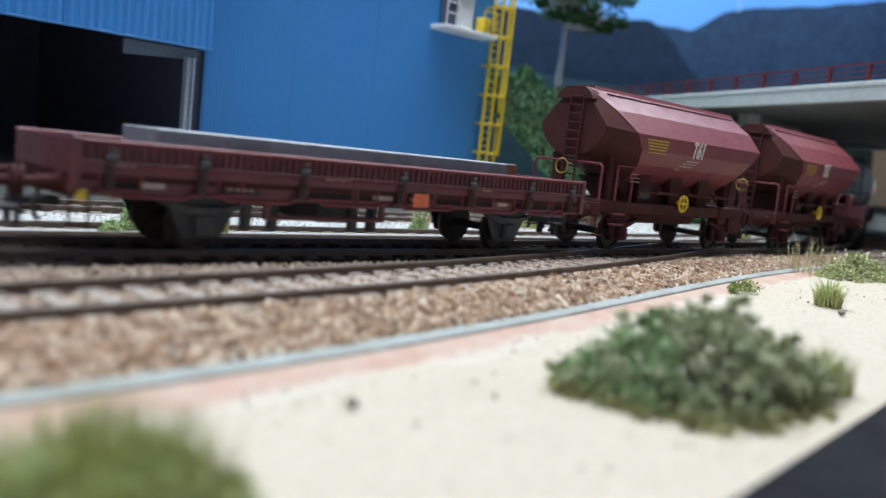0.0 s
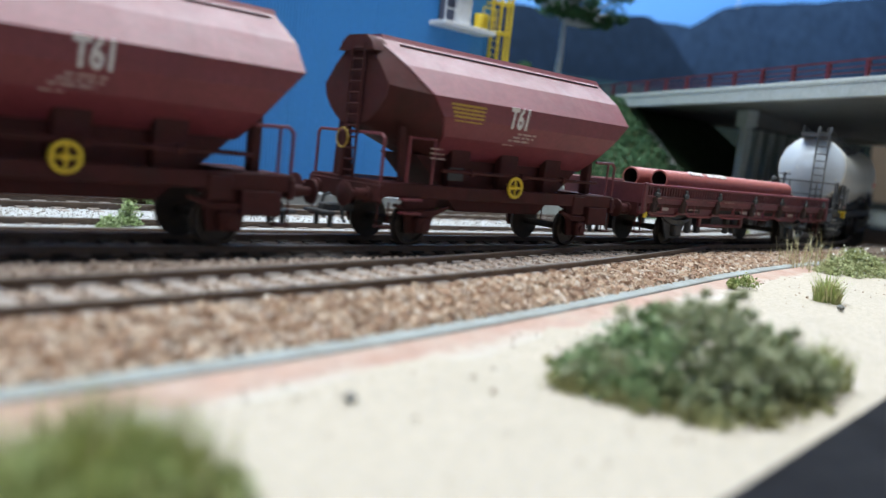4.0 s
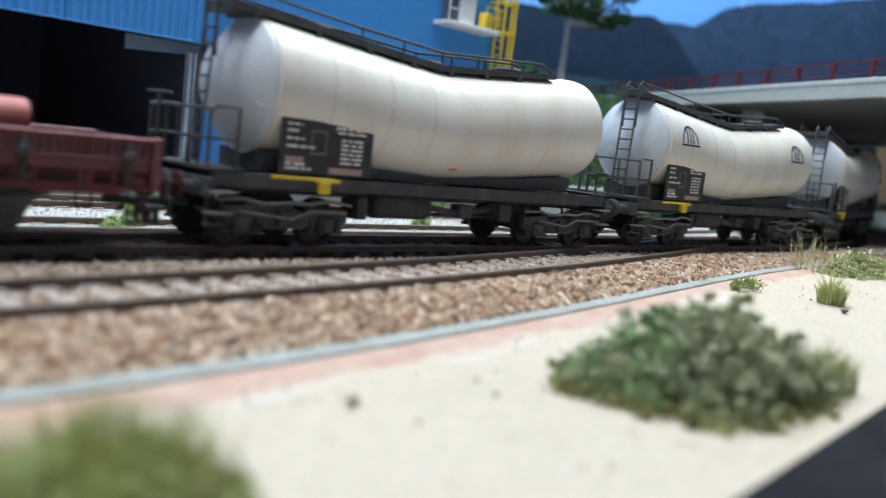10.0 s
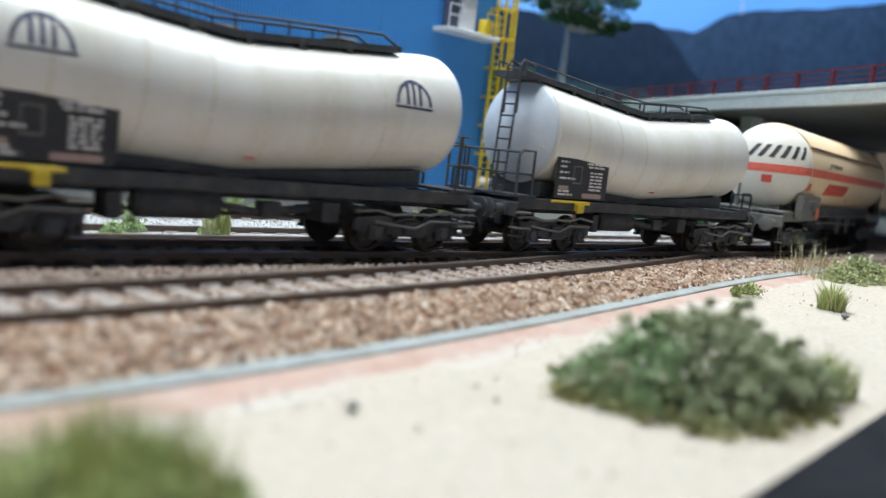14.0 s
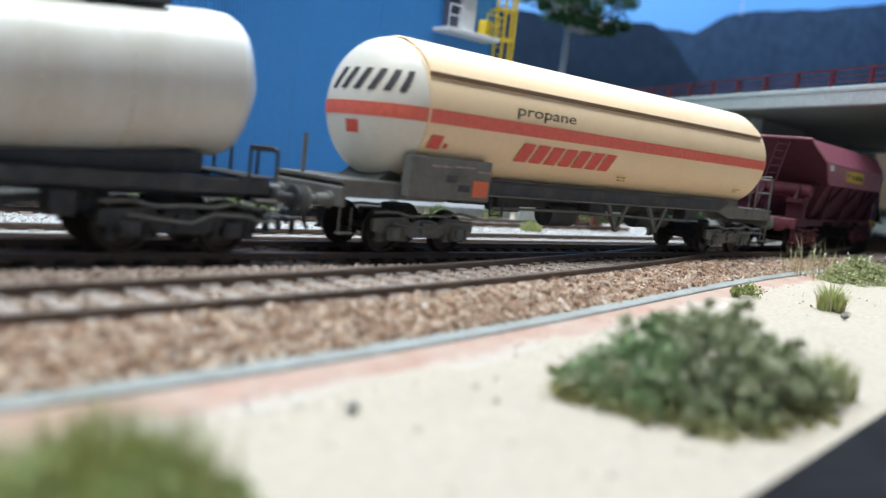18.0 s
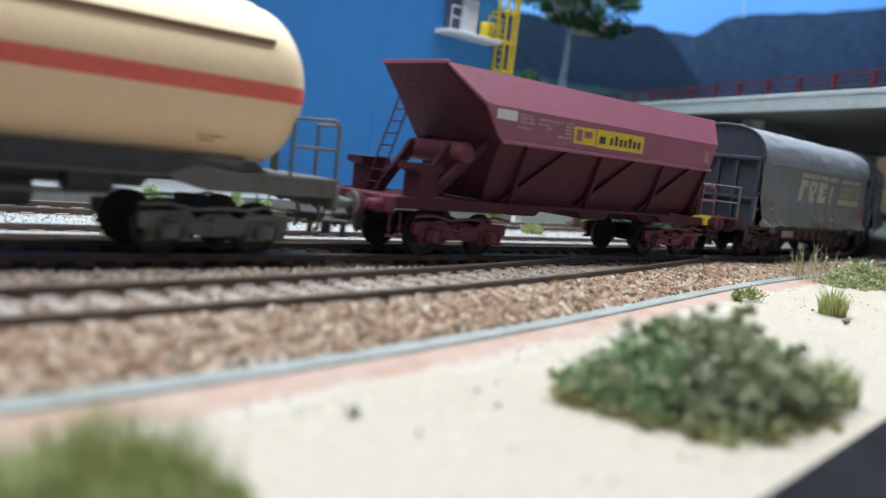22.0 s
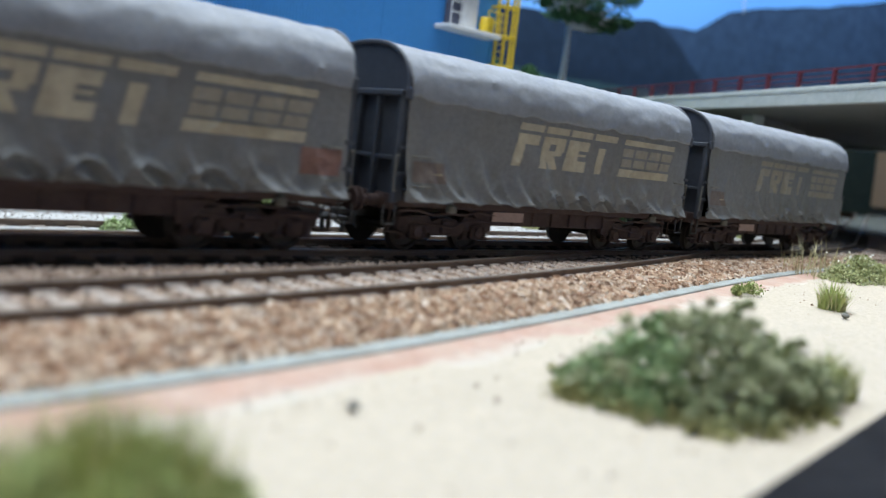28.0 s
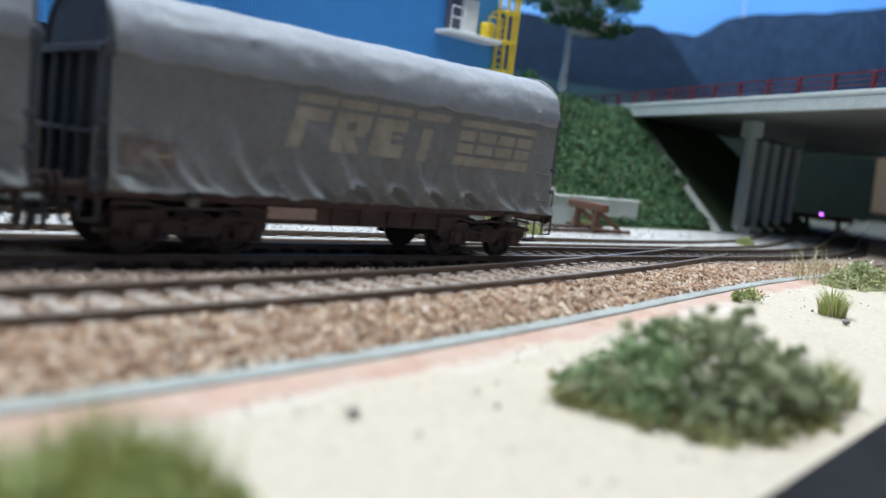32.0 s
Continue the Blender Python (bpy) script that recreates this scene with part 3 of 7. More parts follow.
def rail(track, pts, z=0.0):
    rings, tops = [], []
    for i, p in enumerate(pts):
        a, b = Vector(pts[max(0, i - 1)]), Vector(pts[min(len(pts) - 1, i + 1)])
        d = (b - a).normalized()
        nrm = Vector((-d.y, d.x))
        rings.append([(p[0] + nrm.x * w, p[1] + nrm.y * w, h + z) for w, h in RAIL_SHAPE])
        tops.append([(p[0] + nrm.x * w, p[1] + nrm.y * w, z + 0.0035) for w in (-0.036, 0.036)])
    r = part("rail", Geo().rings(rings), RAIL, track, "rust-brown rail")
    part("rail_head", Geo().grid(tops), RAIL_TOP, r, "worn bright rail head")


def offset(pts, d):
    out = []
    for i, p in enumerate(pts):
        a, b = Vector(pts[max(0, i - 1)]), Vector(pts[min(len(pts) - 1, i + 1)])
        u = (b - a).normalized()
        out.append((p[0] - u.y * d, p[1] + u.x * d))
    return out


sleeper_mesh = Geo().box(-0.13, 0.13, -1.3, 1.3, -0.23, -0.155, 0.02).box(-0.16, 0.16, -0.88, -0.62, -0.155, -0.12).box(-0.16, 0.16, 0.62, 0.88, -0.155, -0.12).mesh("sleeper", SLEEPER)


def track(label, pts, sleepers, z=0.0, lift=0.0, mesh=sleeper_mesh):
    t = thing("railway_track", label, "railway track", "tracks")
    for d in (-0.7525, 0.7525):
        rail(t, offset(pts, d), z)
    for x, y, a in sleepers:
        ob = part("sleeper", mesh, SLEEPER, t)
        ob.matrix_basis = pose(x * K, y * K, (z + lift) * K, 0, 0, math.degrees(a))
    return t


MAIN = [main_line(s)[:2] for s in span(X0 + 4, -12, 10) + span(-10, 22, 4) + span(22.5, 90, 1.0) + span(95, 176, 5)]
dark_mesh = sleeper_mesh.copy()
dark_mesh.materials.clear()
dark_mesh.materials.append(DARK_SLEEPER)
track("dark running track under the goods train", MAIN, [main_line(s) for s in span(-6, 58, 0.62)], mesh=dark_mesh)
# Strip of shadow-coloured ballast along the path of the train.
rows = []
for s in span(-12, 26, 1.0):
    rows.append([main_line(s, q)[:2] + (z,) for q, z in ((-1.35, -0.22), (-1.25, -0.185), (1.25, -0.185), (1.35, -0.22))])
structure("oily_bed", Geo().grid(rows), SHADOW_BED, "ballast of the running line with the train's shadow in its colour")
SID = [(x, siding_y(x)) for x in span(X0 + 4, -12, 10) + span(-10, 26.5, 0.6)]
track("weathered siding track joining the running line", SID, [(x, siding_y(x), math.atan(0.0728 + 0.00836 * max(x, 0))) for x in span(-5, 19.5, 0.62)], -0.012, 0.004)
YARD_A = [(x, 17.6) for x in span(X0 + 4, -12, 10) + span(-10, 22, 4)] + [(x, y + 0.05) for x, y, _ in (main_line(s, 3.4) for s in span(23, 62, 1))]
track("rusty yard track in pale gravel", YARD_A, [(x, 17.6, 0) for x in span(-4, 22, 0.75)] + [(*main_line(s, 3.45)[:2], main_line(s)[2]) for s in span(23, 46, 0.75)], -0.19)
YARD_B = [(x, 22.2) for x in span(X0 + 4, 31.6, 6)]
track("yard track ending at a buffer stop", YARD_B, [(x, 22.2, 0) for x in span(-3, 31, 0.85)], -0.19)


# ---- yard edge, blue works building ----
structure("platform", Geo().box(-70, 27.5, 24.9, 62, -0.8, 0.04, 0.03), PLATFORM, "low pale concrete slab in front of the blue building")

works = thing("works_building", "blue corrugated works building with a dark open bay", "industrial building", at=(0, 0, 0.04))


def corrugated(x0, x1, y, z0, z1, pitch, depth):
    """A ribbed sheet facing the tracks."""
    pts, x = [], x0
    while x < x1 - 1e-6:
        w = min(pitch, x1 - x)
        pts += [(x, y), (x + 0.45 * w, y), (x + 0.55 * w, y - depth), (x + 0.9 * w, y - depth)]
        x += w
    pts += [(x1, y), (x1, y + 0.12), (x0, y + 0.12)]
    return Geo().extrude(pts, "z", z0, z1)


for a, b in ((15.6, 19.6), (19.6, 23.9), (23.9, 28.2), (28.2, 31.1)):
    part("wall_sheet", corrugated(a, b - 0.012, 31.0, 0, 15, 0.16, 0.012), BLUE_SHEET, works, "weathered blue wall sheet")
part("end_wall", Geo().box(30.95, 31.1, 31.15, 55, 0, 15), BLUE_SHEET, works, "blue end wall")
for a, b in ((30.95, 31.15), (15.5, 15.66)):
    part("corner_trim", Geo().box(a, b, 30.93, 31.05, 0, 15), BLUE_TRIM, works, "blue corner trim")
for a, b in ((-31.0, -22.0), (-22.0, -13.0), (-13.0, -4.0), (-4.0, 5.0), (5.0, 9.9), (9.9, 15.3)):
    part("fascia_sheet", corrugated(a, b - 0.02, 30.0, 5.0, 15, 0.32, 0.05), BLUE_SHEET, works, "bright blue ribbed canopy sheet")
part("canopy_edge", Geo().box(-31, 15.33, 29.93, 30.16, 4.95, 5.03), BLUE_TRIM, works, "folded blue canopy edge")
part("canopy_return", Geo().box(15.2, 15.33, 30.1, 31.0, 5.0, 15), BLUE_SHEET, works)
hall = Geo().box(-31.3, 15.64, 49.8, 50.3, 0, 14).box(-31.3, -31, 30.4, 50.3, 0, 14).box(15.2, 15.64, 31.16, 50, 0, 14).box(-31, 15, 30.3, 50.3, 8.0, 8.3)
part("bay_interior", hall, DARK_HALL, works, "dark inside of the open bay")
part("roof", Geo().box(-31.3, 31.2, 30.2, 55, 15, 15.3), BLUE_TRIM, works)
part("column", Geo().box(14.62, 14.72, 30.55, 30.9, 0, 4.62).box(14.86, 14.96, 30.55, 30.9, 0, 4.62).box(14.72, 14.86, 30.68, 30.78, 0, 4.62).box(14.5, 15.05, 30.5, 30.95, 0, 0.12), GREY_STEEL, works, "pale grey steel column")
LINTEL = material("blue_grey_panel", (0.14, 0.19, 0.25), (0.10, 0.13, 0.17), 0.6)
part("lintel", Geo().extrude([(12.3, 4.97), (15.2, 4.97), (15.2, 4.6), (12.3, 4.42)], "y", 30.9, 31.1), LINTEL, works, "blue-grey lintel panel")
bal = part("balcony", Geo().box(27.05, 30.6, 29.85, 31.0, 7.92, 8.14, 0.03), WHITE_METAL, works, "white balcony slab")
cabin = part("cabin", Geo().box(28.3, 29.35, 30.45, 31.0, 8.16, 9.85, 0.03), WHITE_METAL, bal, "small white cabin")
part("cabin_roof", Geo().box(27.5, 29.55, 30.3, 31.0, 9.85, 10.0, 0.02), BLUE_TRIM, cabin)
# Solid dark block holds the shade of the open doorway.
part("doorway", Geo().box(27.6, 28.3, 30.6, 30.95, 8.2, 9.85, 0.01), DARK_HALL, cabin, "dark block standing for an open doorway")
for x0, x1, nm in ((27.1, 27.95, WHITE_METAL), (29.6, 30.5, YELLOW)):
    for x in (x0, x1):
        part("rail_post", Geo().cyl((x, 29.92, 8.12), (x, 29.92, 9.2), 0.035, n=8), nm, bal)
    for z in (8.7, 9.2):
        part("handrail", Geo().cyl((x0, 29.92, z), (x1, 29.92, z), 0.035, n=8), nm, bal)
part("drum", Geo().turn([(0, 0), (0, 0.33), (0.04, 0.37), (0.7, 0.37), (0.76, 0.33), (0.76, 0)], "z", (29.95, 30.35, 8.16), 16), YELLOW, bal, "yellow drum on the balcony")
lad = part("ladder", Geo().box(30.4, 30.52, 30.25, 30.37, 0, 15), YELLOW, works, "yellow caged access ladder")
for x, y in ((31.0, 30.25), (31.5, 30.25), (31.25, 29.75)):
    part("stringer", Geo().box(x, x + 0.13, y, y + 0.12, 0.0 if y > 30 else 2.2, 15), YELLOW, lad)
for i in range(39):
    part("rung", Geo().cyl((30.5, 30.31, 0.4 + i * 0.37), (31.02, 30.31, 0.4 + i * 0.37), 0.022, n=6), YELLOW, lad)
for i in range(9):
    z = 2.3 + i * 1.47
    hoop = [(31.02 + 0.58 * math.cos(a), 30.3 - 0.55 * math.sin(a), z) for a in np.linspace(0, math.pi, 9)]
    part("hoop", Geo().tube(hoop, 0.045, 6), YELLOW, lad)
    part("bracket", Geo().box(30.4, 31.6, 30.3, 30.42, z - 0.06, z + 0.06).box(30.6, 30.7, 30.3, 31.1, z - 0.05, z + 0.05), YELLOW, lad)

lad.location.x += 0.2 * K

# ---- wall and buffer stop at the end of the yard track ----
solid("retaining_wall", Geo().box(27.6, 36.6, 24.5, 24.8, -0.5, 0.95, 0.04).box(27.5, 36.7, 24.42, 24.88, 0.95, 1.02, 0.02), CONCRETE_GREEN, "low grey concrete wall behind the buffer stop", "wall")


def buffer_stop(x, y, turn, mat, label):
    b = thing("buffer_stop", label, "buffer stop", "buffer stops", (x, y, -0.19), turn)
    part("beam", Geo().box(-0.17, 0.17, -1.5, 1.5, 0.78, 1.12, 0.04), mat, b, "rusty timber beam")
    for s in (-0.8, 0.8):
        part("post", Geo().extrude([(-0.15, 0.0), (0.12, 0.0), (0.12, 1.0), (-0.1, 1.0)], "y", s - 0.1, s + 0.1), mat, b)
        part("strut", Geo().extrude([(0.1, 0.85), (0.1, 0.65), (1.15, 0.0), (1.42, 0.0)], "y", s - 0.09, s + 0.09), mat, b)
    part("tie", Geo().box(-0.3, 1.5, -1.2, -1.05, 0.0, 0.09).box(-0.3, 1.5, 1.05, 1.2, 0.0, 0.09), mat, b)
    return b


buffer_stop(29.3, 22.2, -22, BUFFER_WOOD, "rusty brown timber buffer stop on a yard track")
stop = buffer_stop(62.5, 25.9, 15, BUFFER_WOOD, "dark timber buffer stop with a violet marker light")
stop.scale = (1.35, 1.35, 1.1)
part("marker_lamp", Geo().turn([(-0.06, 0), (-0.06, 0.035), (0, 0.06), (0.06, 0.035), (0.06, 0)], "z", (-0.1, 0.1, 1.2), 12), LAMP_VIOLET, stop, "small violet light")

# ---- embankment and hillside ----
DX, DY = 0.473, 0.881           # heading of the road bridge
NX, NY = 0.881, -0.473          # across the bridge, away from the works


def hill_z(x, y):
    toe = 23.9 + 0.15 * noise.noise((x * 0.4, 0, 0))
    t = (y - toe) / 9.6
    top = 6.45
    rise = min(max(t, 0), 1)
    z = -0.45 + (top + 0.45) * (rise * 0.92 + 0.08 * rise * rise * (3 - 2 * rise))
    if y > 34:
        z += min((y - 34) * 0.12, 3.4)
    return z


rows = []
for x in span(31.9, 58, 0.8):
    rows.append([(x, y, hill_z(x, y) + 0.18 * noise.noise((x * 0.7, y * 0.7, 2)) * (y > 24.5)) for y in span(23.4, 34, 0.7) + span(35, 66, 4)])
structure("embankment", Geo().grid(rows), BANK, "overgrown green bank rising to the bridge")
# paved slope under the bridge and its concrete border
e0, e1 = Vector((43.6, 23.8, -0.45)), Vector((47.9, 33.6, 6.4))
side = Vector((0.9, -0.1, 0.0))
up = Vector((0, -0.12, 0.16))
structure("slope_border", Geo().rings([[e0 - side * 0.25, e0 + side * 0.35, e0 + side * 0.35 + up, e0 - side * 0.25 + up], [e1 - side * 0.25, e1 + side * 0.35, e1 + side * 0.35 + up, e1 - side * 0.25 + up]]), CONCRETE, "sloping concrete border of the bridge bank")
a0, a1 = e0 + side * 0.36 + up * 0.6, e1 + side * 0.36 + up * 0.6
# The slope's dark colour carries the shade of the deck above.
structure("slope_paving", Geo().grid([[a0, a1], [a0 + Vector((14, 4.0, 0)), a1 + Vector((14, 4.0, 0))]]), DARK_SHADE, "paved slope under the bridge, coloured dark as shade")
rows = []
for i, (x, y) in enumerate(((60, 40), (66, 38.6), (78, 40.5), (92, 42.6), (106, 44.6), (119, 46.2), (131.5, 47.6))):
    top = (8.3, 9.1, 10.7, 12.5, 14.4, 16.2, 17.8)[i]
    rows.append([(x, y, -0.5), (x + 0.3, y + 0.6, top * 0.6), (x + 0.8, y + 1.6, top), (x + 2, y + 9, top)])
structure("hillside", Geo().grid(rows), UNLIT_WOODS, "wooded hillside beyond the bridge, coloured as unlit")

# ---- road bridge ----
bridge = thing("road_bridge", "concrete road bridge with red railings over the tracks", "bridge")


def deck_point(y, w, z):
    x = 36.45 + (y - 14.15) * DX / DY
    return (x + NX * w, y + NY * w, z)


def deck_prism(y0, y1, prof):
    return Geo().rings([[deck_point(y0, w, z) for w, z in prof], [deck_point(y1, w, z) for w, z in prof]])


part("deck_edge", deck_prism(9, 47, [(0.04, 6.16), (0.04, 6.74), (0, 6.76), (0, 6.92), (0.05, 6.96), (0.5, 6.96), (0.5, 6.16)]), CONCRETE_GREEN, bridge, "pale concrete parapet edge")
# Deck spans 26 across, which also keeps light off the piers.
part("girder", deck_prism(9, 36.5, [(0.5, 6.3), (0.5, 6.7), (26, 6.7), (26, 6.3)]), SOFFIT, bridge, "deck slab in a shaded dark concrete colour")
part("roadway", deck_prism(9, 47, [(0.5, 6.7), (0.5, 6.86), (26, 6.86), (26, 6.7)]), ASPHALT, bridge)
part("far_edge", deck_prism(9, 47, [(26, 6.16), (26, 6.96), (26.5, 6.96), (26.5, 6.16)]), CONCRETE_GREEN, bridge)
for k in range(24):
    y = 14.15 + (k - 10) * 2.08
    if y < 9.4:
        continue
    if y > 40:
        break
    px, py, _ = deck_point(y, 0.22, 0)
    m = Matrix.Translation((px, py, 0)) @ Matrix.Rotation(math.atan2(DY, DX), 4, "Z")
    part("railing_post", Geo().box(-0.1, 0.1, -0.09, 0.09, 6.95, 7.74, 0.02, m), RED_RAIL, bridge)
for z0, z1 in ((7.68, 7.76), (7.42, 7.46), (7.18, 7.22)):
    part("railing_bar", deck_prism(9.3, 40, [(0.18, z0), (0.26, z0), (0.26, z1), (0.18, z1)]), RED_RAIL, bridge)
for k in range(5):
    cx, cy = 47.0 + 2.1 * k, 24.4 + 0.27 * k
    m = Matrix.Translation((cx, cy, 0)) @ Matrix.Rotation(math.atan2(DY, DX) + 1.5708, 4, "Z")
    pier = part("pier", Geo().box(-0.24, 0.24, -0.36, 0.36, -0.2, 5.3, 0.06, m), CONCRETE, bridge, "grey concrete column")
    if k == 0:
        part("pier_cap", Geo().box(-0.4, 0.4, -0.55, 0.55, 5.3, 6.3, 0.05, m), CONCRETE_GREEN, pier)
        part("cross_beam", Geo().rings([[(47.2, 23.95, 5.45), (47.2, 24.85, 5.45), (47.2, 24.85, 6.3), (47.2, 23.95, 6.3)], [(56, 25.2, 5.45), (56, 26.1, 5.45), (56, 26.1, 6.3), (56, 25.2, 6.3)]]), SOFFIT, bridge, "concrete cross beam under the deck, in a shaded colour")
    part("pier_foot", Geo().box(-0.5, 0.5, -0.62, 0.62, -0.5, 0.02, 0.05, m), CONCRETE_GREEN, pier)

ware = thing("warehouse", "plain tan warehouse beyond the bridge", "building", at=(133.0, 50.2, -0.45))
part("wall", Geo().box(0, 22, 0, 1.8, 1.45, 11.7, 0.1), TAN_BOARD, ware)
part("plinth", Geo().box(0.3, 21.7, 0.2, 1.6, 0, 1.45, 0.05), DARK_SHADE, ware, "dark plinth")
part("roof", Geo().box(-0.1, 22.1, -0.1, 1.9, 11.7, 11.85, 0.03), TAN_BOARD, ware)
# Dark sheet lays the shade beyond the bridge over the pale ground.
structure("shaded_yard", Geo().grid([[(x, y, -0.33 + 0.03 * noise.noise((x, y, 3))) for y in span(15, 60, 2.5)] for x in span(57, 180, 4)]), DARK_SHADE, "yard beyond the bridge, coloured dark as shade")

# ---- painted sky and far hills ----
SKY = bpy.data.materials.new("painted_sky")
SKY.use_nodes = True
_t = SKY.node_tree
_b = _t.nodes["Principled BSDF"]
_co = _t.nodes.new("ShaderNodeTexCoord")
_sx = _t.nodes.new("ShaderNodeSeparateXYZ")
_t.links.new(_co.outputs["Object"], _sx.inputs[0])
_ml = _t.nodes.new("ShaderNodeMath")
_ml.operation, _ml.inputs[1].default_value = "MULTIPLY", 1 / (70 * K)
_t.links.new(_sx.outputs[2], _ml.inputs[0])
_t.links.new(mix(_t, noise_tex(_t, 0.03, 3), ramp(_t, _ml.outputs[0], [(0.0, (0.36, 0.58, 0.88)), (0.45, (0.16, 0.42, 0.90)), (1.0, (0.05, 0.22, 0.70))]), (0.15, 0.41, 0.88)), _b.inputs["Base Color"])
_b.inputs["Roughness"].default_value = 0.9
_b.inputs["Specular IOR Level"].default_value = 0.1
BACK = [(X0, 88), (60, 88), (110, 84), (150, 76), (180, 62), (196, 40), (202, 10), (204, -20)]


def along(pts, step):
    out = []
    for (ax, ay), (bx, by) in zip(pts, pts[1:]):
        n = max(1, round(math.hypot(bx - ax, by - ay) / step))
        out += [(ax + (bx - ax) * i / n, ay + (by - ay) * i / n) for i in range(n)]
    return out + [pts[-1]]


rows = [[(x, y, -4), (x, y, 74), (x + 0.5, y + 0.6, 74), (x + 0.5, y + 0.6, -4)] for x, y in along(BACK, 6)]
structure("backdrop", Geo().rings(rows), SKY, "blue painted sky backdrop")
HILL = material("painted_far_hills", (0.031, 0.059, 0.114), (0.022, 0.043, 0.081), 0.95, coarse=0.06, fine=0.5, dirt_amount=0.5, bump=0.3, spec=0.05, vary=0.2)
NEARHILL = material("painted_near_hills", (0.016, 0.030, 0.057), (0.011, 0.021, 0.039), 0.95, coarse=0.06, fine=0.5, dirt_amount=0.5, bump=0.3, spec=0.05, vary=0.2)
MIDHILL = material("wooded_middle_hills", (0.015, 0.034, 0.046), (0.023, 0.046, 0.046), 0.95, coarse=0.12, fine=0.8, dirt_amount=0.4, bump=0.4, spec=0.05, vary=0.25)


def ridge(x, y):
    """Height of the far ridge by bearing from the viewer's side of the layout."""
    b = math.degrees(math.atan2(y, x))
    pts = [(-30, 52), (0, 50), (12, 45), (21.0, 39.2), (23.7, 36.8), (26.3, 34.9), (28.9, 32.4), (29.9, 31.0), (31.0, 28.4), (31.8, 26.8), (33.3, 26.6), (34.7, 26.2), (36.2, 25.5), (38, 24.4), (39.9, 23.7), (42.9, 23), (60, 23), (120, 22), (180, 22)]
    z = np.interp(b, [p[0] for p in pts], [p[1] for p in pts])
    return z + 0.5 * noise.noise((b * 0.55, 0, 1)) + 0.2 * noise.noise((b * 2.1, 0, 1))


def hill_range(name, depth, lo, hi, mat, label, skirt):
    """One range of hills between two bearings; its flank runs down at the low end."""
    rows = []
    for x, y in along([(x * depth[0], y * depth[1]) for x, y in BACK], 1.5):
        b = math.degrees(math.atan2(y, x))
        if lo < b < hi:
            z = ridge(x, y) * (1 - skirt * max(0.0, min(1.0, (lo + 6 - b) / 6)) ** 1.5)
            rows.append([(x, y, -3), (x * 0.995, y * 0.985, z * 0.55), (x, y, z), (x, y + 1.2, z - 0.6), (x + 1, y + 1.2, -3)])
    return structure(name, Geo().grid(rows), mat, label)


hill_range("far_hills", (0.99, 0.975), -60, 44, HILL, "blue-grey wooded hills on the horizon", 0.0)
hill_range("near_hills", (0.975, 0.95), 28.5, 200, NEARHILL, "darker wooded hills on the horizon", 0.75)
HB = [(x * 0.95, y * 0.90) for x, y in BACK]
rows = []
for x, y in along(HB, 2.0):
    z = 14.5 + 1.2 * noise.noise((x * 0.05, y * 0.05, 4)) + 0.4 * noise.noise((x * 0.3, y * 0.3, 4))
    rows.append([(x, y, -3), (x * 0.99, y * 0.97, z * 0.6), (x, y, z), (x, y + 0.8, z - 0.4)])
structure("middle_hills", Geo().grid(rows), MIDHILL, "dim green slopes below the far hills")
mast = thing("radio_mast", "thin pale radio mast on the far ridge", "mast", at=(133.6, 74.2, 31.0))
part("pole", Geo().cyl((0, 0, 0), (0, 0, 4.2), 0.12, 0.05, 8), GREY_STEEL, mast)
part("crossarm", Geo().cyl((-0.8, 0, 1.4), (0.8, 0, 1.4), 0.07, n=6).cyl((-0.5, 0, 2.3), (0.5, 0, 2.3), 0.07, n=6), GREY_STEEL, mast)

# ---- plants ----
def leaf_cloud(n, centre_of, size, seed, flat=1.0):
    rng = np.random.default_rng(seed)
    c = np.array([centre_of(rng) for _ in range(n)])
    u = rng.normal(size=(n, 3))
    u /= np.linalg.norm(u, axis=1, keepdims=True)
    w = np.cross(u, rng.normal(size=(n, 3)))
    w /= np.linalg.norm(w, axis=1, keepdims=True)
    h = np.cross(u, w)
    s = size * (0.5 + rng.random((n, 1)))
    v = np.stack([c - u * s, c + w * s * 0.55 + h * s * 0.3, c + u * s, c - w * s * 0.55 + h * s * 0.3], 1)
    g = Geo()
    g.v = [tuple(p) for p in v.reshape(-1, 3)]
    g.f = [(4 * i, 4 * i + 1, 4 * i + 2) for i in range(n)] + [(4 * i, 4 * i + 2, 4 * i + 3) for i in range(n)]
    return g


def raw_part(name, geo, mat, parent, label=""):
    me = bpy.data.meshes.new(name)
    me.from_pydata([(p[0] * K, p[1] * K, p[2] * K) for p in geo.v], [], geo.f)
    me.materials.append(mat)
    ob = new(name, me)
    ob.parent = parent
    return tagged(ob, label)


def lumps(rng, lumpset, power=0.4):
    cx, cy, cz, r = lumpset[rng.integers(len(lumpset))]
    d = rng.normal(size=3)
    d /= np.linalg.norm(d)
    q = r * rng.random() ** power
    return (cx + d[0] * q, cy + d[1] * q, max(cz + d[2] * q * 0.8, 0.0))


